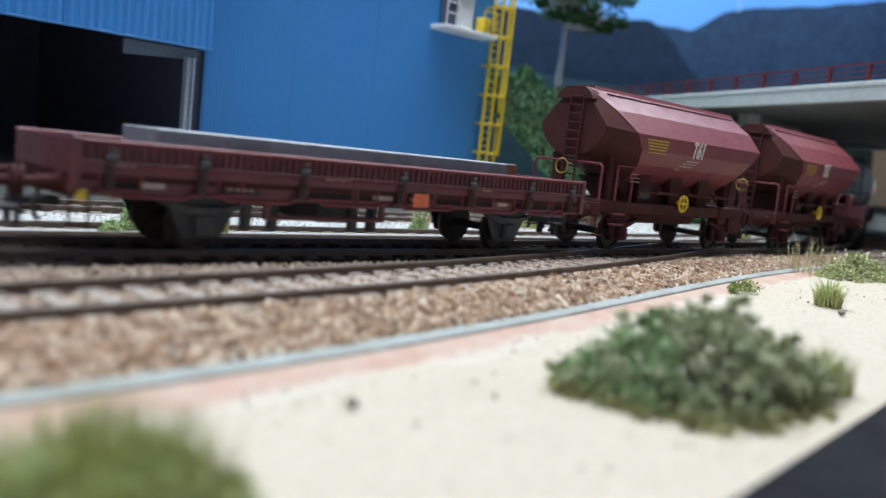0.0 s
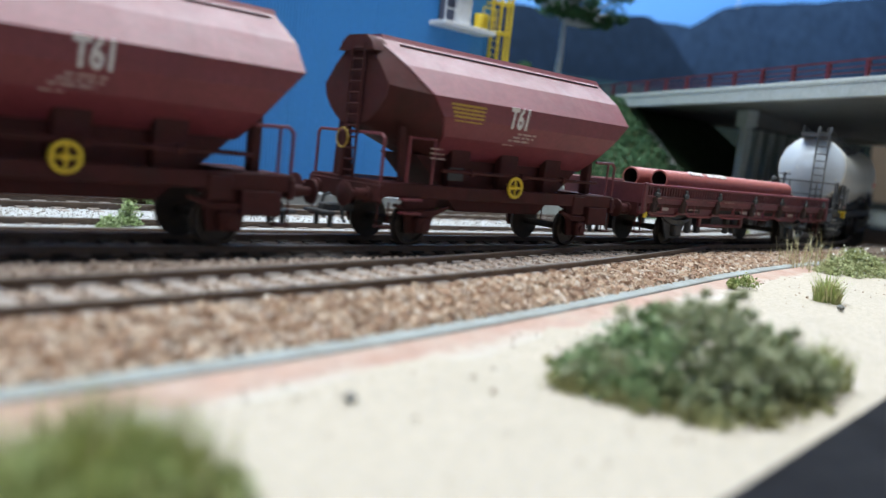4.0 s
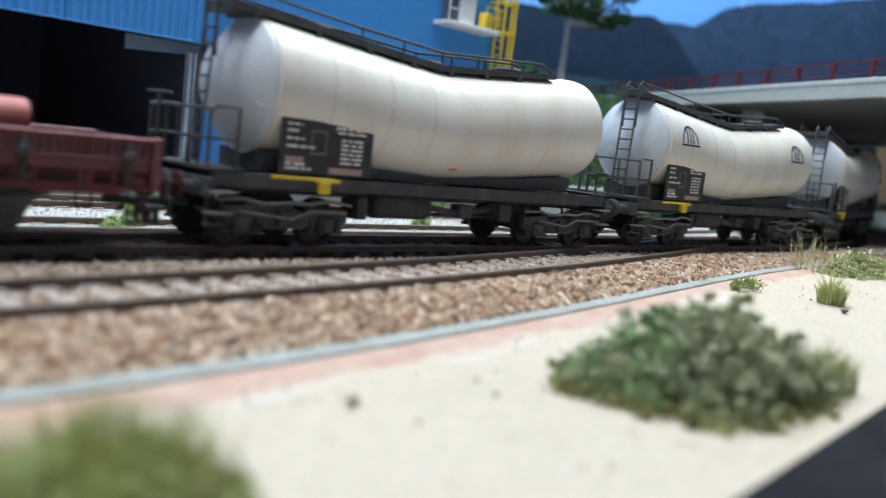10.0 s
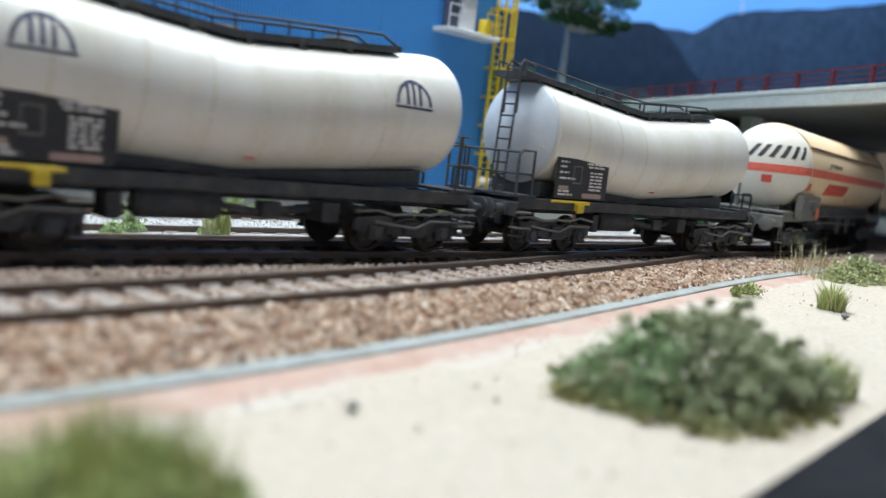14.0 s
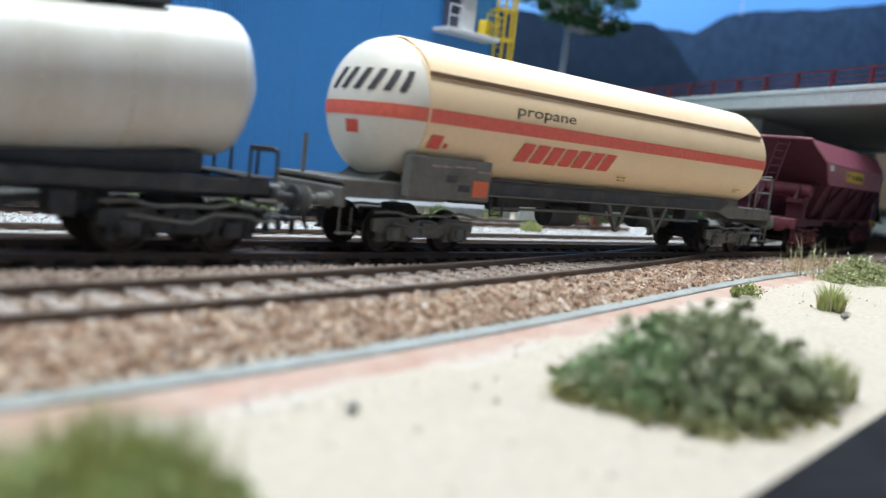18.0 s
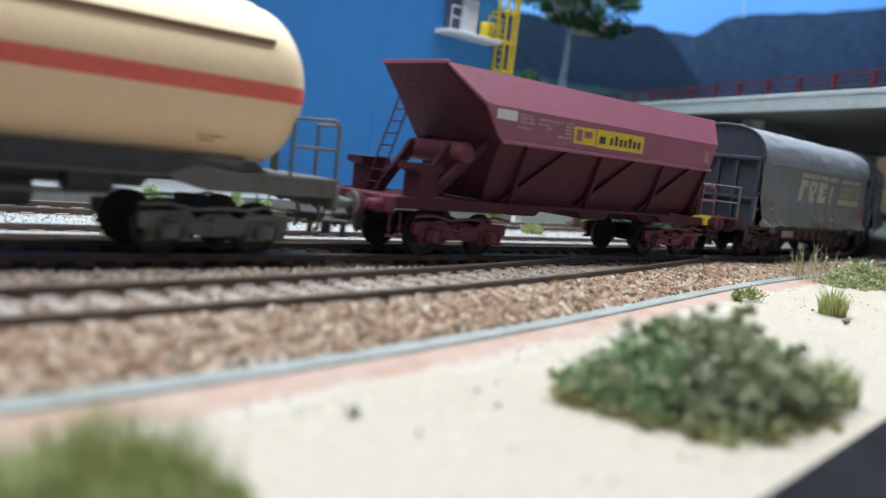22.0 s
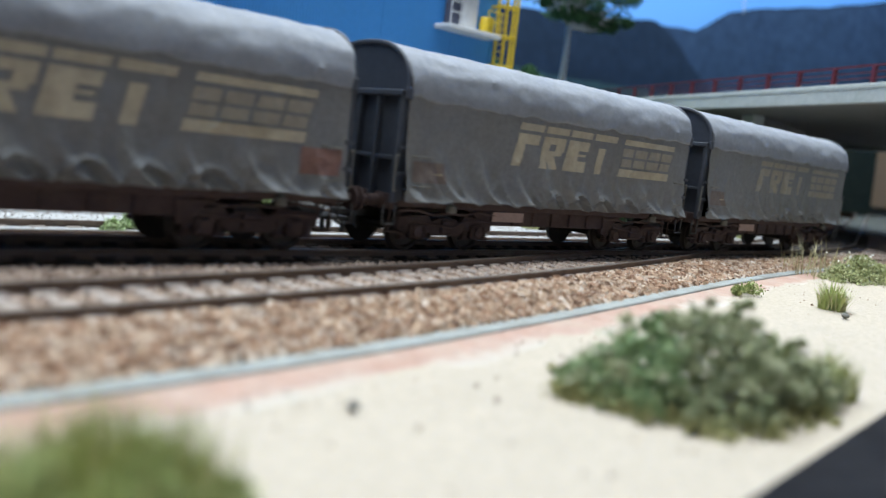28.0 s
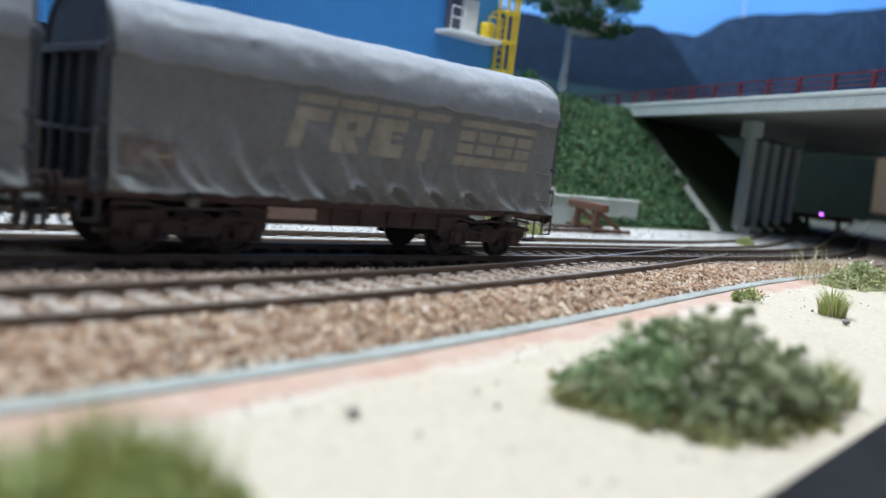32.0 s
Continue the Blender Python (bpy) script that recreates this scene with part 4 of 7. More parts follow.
def shrub(label, at, half, height, n, leaf, seed, mat, lumps_n=26, category="bush", twigs=True, clump=0.16):
    b = thing("shrub", label, category, "shrubs", at)
    rng = np.random.default_rng(seed)
    ls = []
    for _ in range(lumps_n):
        a, q = rng.random() * 6.283, rng.random() ** 0.6
        x, y = half[0] * q * math.cos(a), half[1] * q * math.sin(a)
        z = height * (1 - q ** 1.6) * (0.35 + 0.65 * rng.random())
        ls.append((x, y, z * 0.85 + 0.05, clump * (half[0] + height) * (0.6 + 0.7 * rng.random())))
    raw_part("foliage", leaf_cloud(n, lambda r: lumps(r, ls), leaf, seed + 1), mat, b)
    if twigs:
        g = Geo()
        for x, y, z, _ in ls[:12]:
            g.cyl((x * 0.2, y * 0.2, 0), (x, y, z), 0.03, 0.012, 5)
        part("twigs", g, BARK, b)
    return b


def big_bush():
    """A low ragged bush: fresh green lobe, dark heart, grey-green crown and a yellow-olive skirt."""
    b = thing("shrub", "low spreading olive-green bush on pale sand", "bush", "shrubs", (BUSH_X, BUSH_Y, -0.47))
    rng = np.random.default_rng(11)
    sets = {"heart": [], "lobe": [], "crown": [], "skirt": []}

    def ground(r, d):
        """From the bush's long and short axis to the plan."""
        return 0.73 * r + 0.68 * d, -0.68 * r + 0.73 * d

    for _ in range(230):
        r = 1.75 * (1 - 2 * rng.random())
        wide = (1 - abs(r / 1.85) ** 1.5)
        d = (-1.35 + 2.3 * rng.random()) * wide + 0.25 * r
        x, y = ground(r, d)
        top = 1.32 * wide * (1 - min(1.0, abs(d - 0.1) / 1.5) ** 1.6) * (0.35 + 0.65 * rng.random())
        rad = 0.09 + 0.24 * rng.random() ** 1.8
        if r < -0.55 and rng.random() < 0.75:
            sets["lobe"].append((x, y, top * 0.85 + 0.05, rad))
        else:
            sets["heart"].append((x, y, top * 0.8 + 0.04, rad))
            if rng.random() < 0.5:
                sets["crown"].append((x + 0.1 * rng.normal(), y + 0.1 * rng.normal(), top * 0.9 + 0.14, 0.06 + 0.16 * rng.random()))
        if d < -0.35 * wide or rng.random() < 0.08:
            sets["skirt"].append((*ground(r * 1.06, d * 1.08 - 0.06), 0.06, 0.12 + 0.14 * rng.random()))
    for _ in range(16):
        r, d = rng.uniform(-1.85, 1.9), rng.uniform(-1.5, 0.7)
        sets["skirt"].append((*ground(r, d), 0.05, 0.05 + 0.08 * rng.random()))
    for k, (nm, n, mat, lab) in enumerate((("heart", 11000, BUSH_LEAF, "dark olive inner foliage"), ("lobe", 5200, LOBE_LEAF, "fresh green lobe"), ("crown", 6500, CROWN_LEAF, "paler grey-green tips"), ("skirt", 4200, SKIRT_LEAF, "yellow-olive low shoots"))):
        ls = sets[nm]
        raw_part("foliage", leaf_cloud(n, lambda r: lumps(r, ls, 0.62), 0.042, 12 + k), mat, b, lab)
    for x, y, z, _ in sets["heart"][:14]:
        part("twig", Geo().tube([(x * 0.15, y * 0.15, 0), (x * 0.5, y * 0.5, z * 0.7), (x, y, z + 0.1)], 0.018, 5), BARK, b)
    return b


LOBE_LEAF = leaf_material("fresh_lobe_leaves", [(0, (0.12, 0.19, 0.09)), (0.5, (0.24, 0.34, 0.17)), (1, (0.42, 0.50, 0.27))], (0.30, 0.40, 0.16), 1.6)
SKIRT_LEAF = leaf_material("yellow_olive_shoots", [(0, (0.17, 0.18, 0.07)), (0.5, (0.33, 0.33, 0.14)), (1, (0.52, 0.48, 0.25))], (0.22, 0.20, 0.10), 1.4)
BUSH_X, BUSH_Y = 9.35, 4.95
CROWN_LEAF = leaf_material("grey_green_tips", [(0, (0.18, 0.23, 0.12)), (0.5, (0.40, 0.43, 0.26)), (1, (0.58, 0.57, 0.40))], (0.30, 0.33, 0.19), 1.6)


def grass(label, at, spread, height, n, mat, seed, lean=0.35, width=0.018):
    rng = np.random.default_rng(seed)
    fresh, dry = Geo(), Geo()
    for k in range(n):
        g = dry if k % 4 == 0 else fresh
        a, q = rng.random() * 6.283, spread * rng.random() ** 0.7
        x, y = q * math.cos(a), q * math.sin(a)
        h = height * (0.45 + 0.65 * rng.random()) * (1 - 0.45 * q / spread)
        t, l = a + rng.normal() * 0.7, lean * h * (0.25 + 0.75 * rng.random())
        dx, dy = math.cos(t), math.sin(t)
        wx, wy = -dy * width, dx * width
        i = len(g.v)
        g.v += [(x - wx, y - wy, 0), (x + wx, y + wy, 0), (x + dx * l * 0.4 + wx * 0.7, y + dy * l * 0.4 + wy * 0.7, h * 0.6), (x + dx * l * 0.4 - wx * 0.7, y + dy * l * 0.4 - wy * 0.7, h * 0.6), (x + dx * l, y + dy * l, h)]
        g.f += [(i, i + 1, i + 2, i + 3), (i + 3, i + 2, i + 4)]
    b = thing("grass_tuft", label, "grass", "grass tufts", at)
    raw_part("tuft", fresh, mat, b)
    raw_part("dry_tuft", dry, DRY_GRASS, b, "straw-coloured dry grass")
    return b


GREEN_SOFT = leaf_material("soft_green_leaves", [(0, (0.18, 0.25, 0.09)), (0.5, (0.36, 0.42, 0.17)), (1, (0.56, 0.56, 0.28))], (0.24, 0.32, 0.12), 1.1)
big_bush()
grass("soft pale green tuft beside the bush", (11.35, 4.25, -0.47), 0.38, 0.75, 420, SOFT_LEAF, 12, 0.4, 0.012)
shrub("soft green bush at the edge of the sand", (2.1, 5.3, -0.47), (0.95, 0.7), 0.42, 5200, 0.045, 13, GREEN_SOFT, 22)
grass("yellow-green tuft in the soft bush", (2.15, 5.35, -0.47), 0.95, 0.85, 1100, SOFT_LEAF, 14, 0.35, 0.01)
grass("short fresh green grass tuft on the sand", (20.1, 7.75, -0.49), 0.3, 0.85, 330, GRASS, 15, 0.7, 0.013)
shrub("low pale green bush with white flowers", (28.8, 10.35, -0.47), (2.4, 0.9), 0.8, 6500, 0.05, 16, leaf_material("pale_green_leaves", [(0, (0.19, 0.23, 0.10)), (0.5, (0.40, 0.43, 0.21)), (1, (0.62, 0.62, 0.38))]), 80, "bush", True, 0.075)
fl = thing("flowers", "tiny white flowers on the pale green bush", "flowers", "", (28.6, 10.3, -0.47))
raw_part("blossom", leaf_cloud(45, lambda r: (r.uniform(-2.0, 2.0), r.uniform(-0.8, 0.6), r.uniform(0.35, 0.95)), 0.05, 23), FLOWER, fl)
fl["kind"] = "stuff"
grass("tall dry straw-coloured grass beside the track", (26.6, 11.3, -0.45), 0.9, 1.5, 44, DRY_GRASS, 17, 0.6, 0.014)
grass("tall dry straw-coloured grass beside the track", (29.0, 11.6, -0.45), 1.0, 1.35, 40, DRY_GRASS, 18, 0.7, 0.014)
shrub("tiny green weed at the kerb", (19.3, 9.4, -0.43), (0.55, 0.3), 0.34, 800, 0.04, 19, GREEN_SOFT, 14, "weed", False)
shrub("sparse weed on the sand", (8.4, 6.25, -0.46), (0.35, 0.2), 0.16, 120, 0.04, 20, BUSH_LEAF, 6, "weed", False)
for i, (x, y, h, mat) in enumerate(((24.0, 20.6, 0.7, GRASS), (25.6, 24.2, 1.0, GREEN_LEAF), (22.6, 24.3, 0.9, GREEN_LEAF), (37.0, 18.7, 0.7, GRASS), (31.5, 23.8, 0.7, GREEN_LEAF))):
    grass("fresh green weeds in the yard gravel", (x, y, -0.36), 0.42, h * 0.75, 260, mat, 30 + i, 0.45, 0.02)
WEED_LEAF = leaf_material("light_green_weed_leaves", [(0, (0.26, 0.38, 0.15)), (0.5, (0.42, 0.54, 0.26)), (1, (0.62, 0.68, 0.46))], (0.36, 0.48, 0.22), 1.5)
for i, (x, y, wide, h, n, lab) in enumerate(((9.96, 22.9, 0.5, 0.66, 1500, "round light green weed with pale tips in the yard"), (7.66, 18.3, 0.22, 0.5, 700, "small upright green weed in the yard gravel"), (6.82, 17.3, 0.26, 0.3, 600, "low pale green weed in the yard gravel"),
                                             (14.1, 23.4, 0.5, 0.36, 900, "low green weed beside the yard track"), (13.1, 23.6, 0.24, 0.66, 700, "upright green weed beside the yard track"), (9.5, 17.9, 0.3, 0.5, 900, "bright green weed in the yard gravel"), (16.9, 18.9, 0.24, 0.45, 800, "soft light green weed in the yard gravel"))):
    shrub(lab, (x, y, -0.36), (wide, wide * 0.8), h * 1.3, n * 2, 0.034, 60 + i, WEED_LEAF, 40, "weed", False, 0.16)
grass("tall yellow-green blades in the yard gravel", (9.6, 17.75, -0.36), 0.2, 1.1, 120, GRASS, 44, 0.25, 0.022)
grass("spiky pale grass in the yard gravel", (9.3, 17.75, -0.36), 0.2, 1.15, 24, DRY_GRASS, 45, 0.5, 0.018)
grass("spiky pale grass in the yard gravel", (17.05, 19.0, -0.36), 0.22, 1.25, 40, DRY_GRASS, 48, 0.7, 0.02)


def bank_spot(rng):
    y = 24.2 + 10.4 * rng.random()
    x = 31.6 + rng.random() * (12.2 + (y - 24) * 0.44)
    return (x, y, hill_z(x, y) + 0.05 + 0.5 * abs(noise.noise((x * 0.9, y * 0.9, 5))) * rng.random() ** 0.5 * 1.6)


bank_bushes = thing("bank_bushes", "dense green scrub covering the embankment", "bushes")
bank_bushes["kind"] = "stuff"
raw_part("foliage", leaf_cloud(15000, bank_spot, 0.13, 51), BANK_LEAF, bank_bushes)
bg = Geo()
rng0 = random.Random(5)
for _ in range(420):
    y = 24.3 + 9 * rng0.random()
    x = 31.8 + rng0.random() * (11.6 + (y - 24) * 0.42)
    z = hill_z(x, y)
    h = 0.35 + 0.6 * rng0.random()
    i = len(bg.v)
    bg.v += [(x - 0.02, y, z + 0.2), (x + 0.02, y, z + 0.2), (x + 0.1 * rng0.random(), y - 0.1, z + 0.2 + h)]
    bg.f.append((i, i + 1, i + 2))
raw_part("stalks", bg, DRY_GRASS, bank_bushes, "pale dry stalks")


def tree(label, at, trunk_h, r, crowns, n, leaf, seed, mat):
    t = thing("tree", label, "tree", "trees", at)
    rng = random.Random(seed)
    g = Geo()
    pts = [(0, 0, -0.3)]
    for i in range(8):
        pts.append((0.14 * (rng.random() - 0.5) - 0.02 * i, 0.1 * (rng.random() - 0.5), trunk_h * (i + 1) / 8))
    for i, (a, b) in enumerate(zip(pts, pts[1:])):
        g.cyl(a, b, r * (1 - 0.07 * i), r * (1 - 0.07 * (i + 1)), 10)
    part("trunk", g, BARK, t, "slender grey-brown trunk")
    for cx, cy, cz, cr in crowns:
        b = Geo()
        s = Vector((0, 0, trunk_h * (0.7 + 0.25 * rng.random())))
        mid = s.lerp(Vector((cx, cy, cz)), 0.5) + Vector((0, 0, -0.25))
        b.cyl(s, mid, r * 0.38, r * 0.24, 7).cyl(mid, (cx, cy, cz), r * 0.24, r * 0.1, 7)
        part("limb", b, BARK, t)
    raw_part("crown", leaf_cloud(n, lambda q: lumps(q, crowns), leaf, seed), mat, t)
    return t


rt = random.Random(9)
crowns = [(rt.uniform(-5.2, 5.4), rt.uniform(-2, 2), rt.uniform(6.0, 9.5), rt.uniform(0.5, 1.0)) for _ in range(44)]
crowns += [(rt.uniform(0.8, 5.6), rt.uniform(-1, 0.6), rt.uniform(5.3, 6.3), rt.uniform(0.3, 0.6)) for _ in range(16)]
crowns += [(rt.uniform(-3.4, 0.6), rt.uniform(-1, 0.6), rt.uniform(5.2, 6.2), rt.uniform(0.3, 0.6)) for _ in range(12)]
tree("tall slender tree with a dark green crown on the bank", (44.3, 37.0, 6.5), 6.8, 0.27, crowns, 22000, 0.11, 60, TREE_LEAF)
for i, (x, y, s) in enumerate(((38.5, 40, 1.0), (41.5, 44, 1.2), (36.0, 37.5, 0.8), (47.5, 43, 0.7))):
    shrub("dark green shrubs on top of the bank", (x, y, hill_z(x, y) - 0.1), (2.6 * s, 1.8 * s), 2.6 * s, 2600, 0.17, 70 + i, TREE_LEAF, 20, "bush", False)
for i, (x, y, r) in enumerate(((5.0, 6.3, 0.07), (11.6, 7.2, 0.05), (19.0, 7.0, 0.09), (14.6, 6.0, 0.05))):
    solid("stone", Geo().turn([(-0.6 * r, 0.2 * r), (-0.2 * r, 0.9 * r), (0.3 * r, r), (0.8 * r, 0.5 * r), (0.9 * r, 0.1 * r)], "z", (0, 0, 0), 7), UNDER_GREY, "small dark stone lying on the sand", "stone", "stones", at=(x, y, -0.44 + r * 0.4))


# ---- goods wagons (x along the train, near side towards -y, rail top at z = 0) ----


def wheelset(parent, x, mat=None, r=0.46):
    g = Geo().cyl((x, -0.95, r), (x, 0.95, r), 0.09, n=10)
    for s in (-1, 1):
        g.turn([(s * 0.68, 0.1), (s * 0.68, r + 0.035), (s * 0.715, r + 0.035), (s * 0.725, r), (s * 0.82, r - 0.01), (s * 0.83, r - 0.08), (s * 0.77, r - 0.10), (s * 0.77, 0.2), (s * 0.86, 0.16), (s * 0.86, 0.05)], "y", (x, 0, r), 28)
    for k in range(4):
        a = math.pi * k / 2 + 0.4
        for s in (-1, 1):
            g.cyl((x + 0.28 * math.cos(a), s * 0.765, r + 0.28 * math.sin(a)), (x + 0.28 * math.cos(a), s * 0.785, r + 0.28 * math.sin(a)), 0.045, n=8)
    return part("wheelset", g, WHEEL, parent, "dark steel wheelset", origin=(x, 0, r))


def bogie(parent, x, mat, wheelbase=1.8):
    b = part("bogie", Geo().box(-0.28, 0.28, -0.95, 0.95, 0.5, 0.8, 0.03).cyl((0, 0, 0.75), (0, 0, 0.98), 0.3, n=14), UNDER, parent, origin=(0, 0, 0))
    b.location = Vector((x, 0, 0)) * K
    h = wheelbase / 2
    poly = [(-h - 0.5, 0.5), (-h - 0.5, 0.74), (-h + 0.35, 0.8), (-0.42, 0.66), (-0.2, 0.74), (0.2, 0.74), (0.42, 0.66), (h - 0.35, 0.8), (h + 0.5, 0.74), (h + 0.5, 0.5),
            (h + 0.3, 0.44), (h - 0.3, 0.5), (0.4, 0.36), (-0.4, 0.36), (-h + 0.3, 0.5), (-h - 0.3, 0.44)]
    for s in (-1, 1):
        f = part("side_frame", Geo().extrude(poly, "y", s * 0.98, s * 1.1).box(-0.16, 0.16, s * 1.08, s * 1.18, 0.42, 0.7, 0.02), mat, b, "cast bogie side frame")
        for ax in (-h, h):
            part("axle_box", Geo().box(ax - 0.17, ax + 0.17, s * 0.96, s * 1.2, 0.3, 0.62, 0.04).cyl((ax, s * 1.2, 0.46), (ax, s * 1.24, 0.46), 0.12, n=14), mat, f)
            for q in (-0.3, 0.3):
                sp = Geo()
                for j in range(5):
                    sp.cyl((ax + q, s * 1.06, 0.33 + j * 0.05), (ax + q, s * 1.06, 0.365 + j * 0.05), 0.085, n=10)
                sp.box(ax + q - 0.1, ax + q + 0.1, s * 0.98, s * 1.13, 0.28, 0.335, 0.01)
                part("spring", sp, mat, f)
        rod = UNDER_GREY if mat == UNDER else mat
        part("brake_rod", Geo().tube([(-h - 0.55, s * 1.15, 0.88), (-h, s * 1.17, 0.9), (-0.5, s * 1.17, 0.82), (0.0, s * 1.17, 0.86), (0.5, s * 1.17, 0.84), (h, s * 1.17, 0.92), (h + 0.55, s * 1.15, 0.84)], 0.032, 6), rod, f)
        part("brake_lever", Geo().tube([(-h - 0.1, s * 1.2, 0.68), (-0.3, s * 1.2, 0.6), (0.1, s * 1.2, 0.56), (0.5, s * 1.2, 0.72), (h + 0.4, s * 1.2, 0.7)], 0.028, 6), rod, f)
    for ax in (-h, h):
        wheelset(b, ax)
        part("brake_block", Geo().box(ax + 0.5, ax + 0.6, -0.85, -0.68, 0.25, 0.7, 0.02).box(ax + 0.5, ax + 0.6, 0.68, 0.85, 0.25, 0.7, 0.02).box(ax + 0.52, ax + 0.58, -0.7, 0.7, 0.35, 0.42), UNDER, b)
    return b


def ends(parent, half, mat, beam_z=(0.9, 1.25), beam_mat=None, shift=0.0):
    """Buffer beams, buffers, hoses and couplings at both ends."""
    for s in (-1, 1):
        bx = s * (half - 0.62) + shift
        bm = part("buffer_beam", Geo().box(bx - s * 0.14, bx, -1.25, 1.25, beam_z[0], beam_z[1], 0.03), beam_mat or mat, parent)
        for y in (-0.875, 0.875):
            part("buffer", Geo().turn([(0, 0), (0, 0.17), (s * 0.06, 0.17), (s * 0.08, 0.12), (s * 0.34, 0.12), (s * 0.34, 0.085), (s * 0.54, 0.085), (s * 0.55, 0.24), (s * 0.59, 0.25), (s * 0.615, 0.2), (s * 0.62, 0)], "x", (bx, y, 1.06), 18), mat, bm)
        part("coupling", Geo().box(bx - s * 0.3, bx + s * 0.5, -0.12, 0.12, 0.62, 0.78, 0.03).box(bx + s * 0.4, bx + s * 0.62, -0.42, 0.42, 0.56, 0.64, 0.02).box(bx + s * 0.35, bx + s * 0.44, -0.3, -0.2, 0.3, 0.62).box(bx + s * 0.35, bx + s * 0.44, 0.2, 0.3, 0.3, 0.62), UNDER, bm, "dark loop coupling")
        for y in (-0.35, 0.4):
            part("hose", Geo().tube([(bx, y, 0.95), (bx + s * 0.14, y, 0.9), (bx + s * 0.2, y, 0.7), (bx + s * 0.17, y, 0.5), (bx + s * 0.1, y, 0.42)], 0.04, 6), UNDER, bm)
        for y in (-1.15, 1.15):
            part("step", Geo().box(bx - s * 0.4, bx - s * 0.05, y - 0.1, y + 0.1, 0.42, 0.46).box(bx - s * 0.38, bx - s * 0.34, y - 0.02, y + 0.02, 0.42, 0.95).box(bx - s * 0.1, bx - s * 0.06, y - 0.02, y + 0.02, 0.42, 0.95), mat, bm)


def rail_frame(pts, r=0.035):
    return Geo().tube(pts, r, 8)


def ladder_geo(p0, p1, width, steps, r=0.03, axis="y"):
    p0, p1 = Vector(p0), Vector(p1)
    d = Vector((0, width / 2, 0)) if axis == "y" else Vector((width / 2, 0, 0))
    g = Geo().cyl(p0 - d, p1 - d, r, n=6).cyl(p0 + d, p1 + d, r, n=6)
    for i in range(steps):
        p = p0.lerp(p1, (i + 0.6) / steps)
        g.cyl(p - d, p + d, r * 0.8, n=6)
    return g


def bars(rows, y, rnd, h=0.035):
    """Unreadable small print as thin raised bars: rows of (x0, x1, z)."""
    g = Geo()
    for x0, x1, z in rows:
        x = x0
        while x < x1:
            w = min(rnd.uniform(0.08, 0.3), x1 - x)
            g.box(x, x + w, y, y - 0.006, z, z + h, 0.001)
            x += w + 0.05
    return g


# -- white powder tank wagon with a dipped barrel --
def tank_wagon(label, logo, seed):
    rnd = random.Random(seed)
    w = thing("tank_wagon", label, "tank wagon", "goods wagons")
    half = 6.3
    axis = lambda x: 2.55 + 0.41 * min(1.0, abs(x) / 4.6) ** 1.15
    R, n = 1.285, 44
    prof = []
    for x in (-4.44, -4.4, -4.2, -3.4, -2.4, -1.4, -0.6, -0.25, 0.0, 0.25, 0.6, 1.4, 2.4, 3.4, 4.6, 4.9, 4.95):
        prof.append((x, R - (0.05 if x < -4.42 or x > 4.92 else 0.0)))
    rings = [[(x, r * math.sin(2 * math.pi * i / n), axis(x) + r * math.cos(2 * math.pi * i / n)) for i in range(n)] for x, r in prof]
    bar = part("barrel", Geo().rings(rings), TANK_WHITE, w, "dusty white barrel with a dip in the middle")
    for s in (-1, 1):
        out = 0.0 if s < 0 else 0.4
        e = part("tank_end", Geo().turn([(s * (4.43 if s < 0 else 4.54), R - 0.04), (s * (4.51 if s < 0 else 4.64), R - 0.06), (s * 5.02, 0.62), (s * 5.07, 0.5), (s * 5.16, 0.12), (s * 5.17, 0.0)], "x", (out, 0, axis(4.55)), n), TANK_END, w, "conical grey-white tank end")
        part("weld_seam", Geo().tube([(s * (4.61 if s < 0 else 4.68) + out, -1.04, 2.55), (s * (4.81 if s < 0 else 4.88) + out, -0.75, 2.72), (s * 5.09 + out, -0.42, 2.95)], 0.02, 6).tube([(s * 4.68 + out, 1.05, 2.55), (s * 4.88 + out, 0.75, 2.72), (s * 5.09 + out, 0.42, 2.95)], 0.02, 6), TANK_WHITE, e)
    for x in (-3.3, -1.9, -0.75, 0.3, 1.55, 2.9):
        tilt = 0.07 if x < -0.1 else -0.07
        ring = [(x + tilt * math.cos(a), (R + 0.004) * math.sin(a), axis(x) + (R + 0.004) * math.cos(a)) for a in np.linspace(0, 2 * math.pi, 41)]
        ring2 = [(p[0] + 0.1, p[1], p[2]) for p in ring]
        part("seam_band", Geo().grid([ring, ring2]), STAIN, bar, "yellowed weld seam")
    # saddle and frame
    part("saddle", Geo().extrude([(-4.4, 1.75), (-4.4, 1.38), (4.4, 1.38), (4.4, 1.75), (2.4, 1.62), (0.0, 1.5), (-2.4, 1.62)], "y", -0.82, 0.82), UNDER, w, "dark tank saddle")
    for y in (-1.12, 1.12):
        part("side_sill", Geo().box(-5.55, 5.55, y - 0.07, y + 0.07, 1.1, 1.36, 0.02), UNDER, w)
    part("underframe", Geo().box(-5.5, 5.5, -0.5, 0.5, 0.95, 1.3, 0.03), UNDER, w)
    part("air_tank", Geo().turn([(-1.7, 0), (-1.68, 0.2), (-1.6, 0.26), (-0.2, 0.26), (-0.12, 0.2), (-0.1, 0)], "x", (0, -0.6, 0.82), 18), UNDER, w, "dark cylinder under the frame")
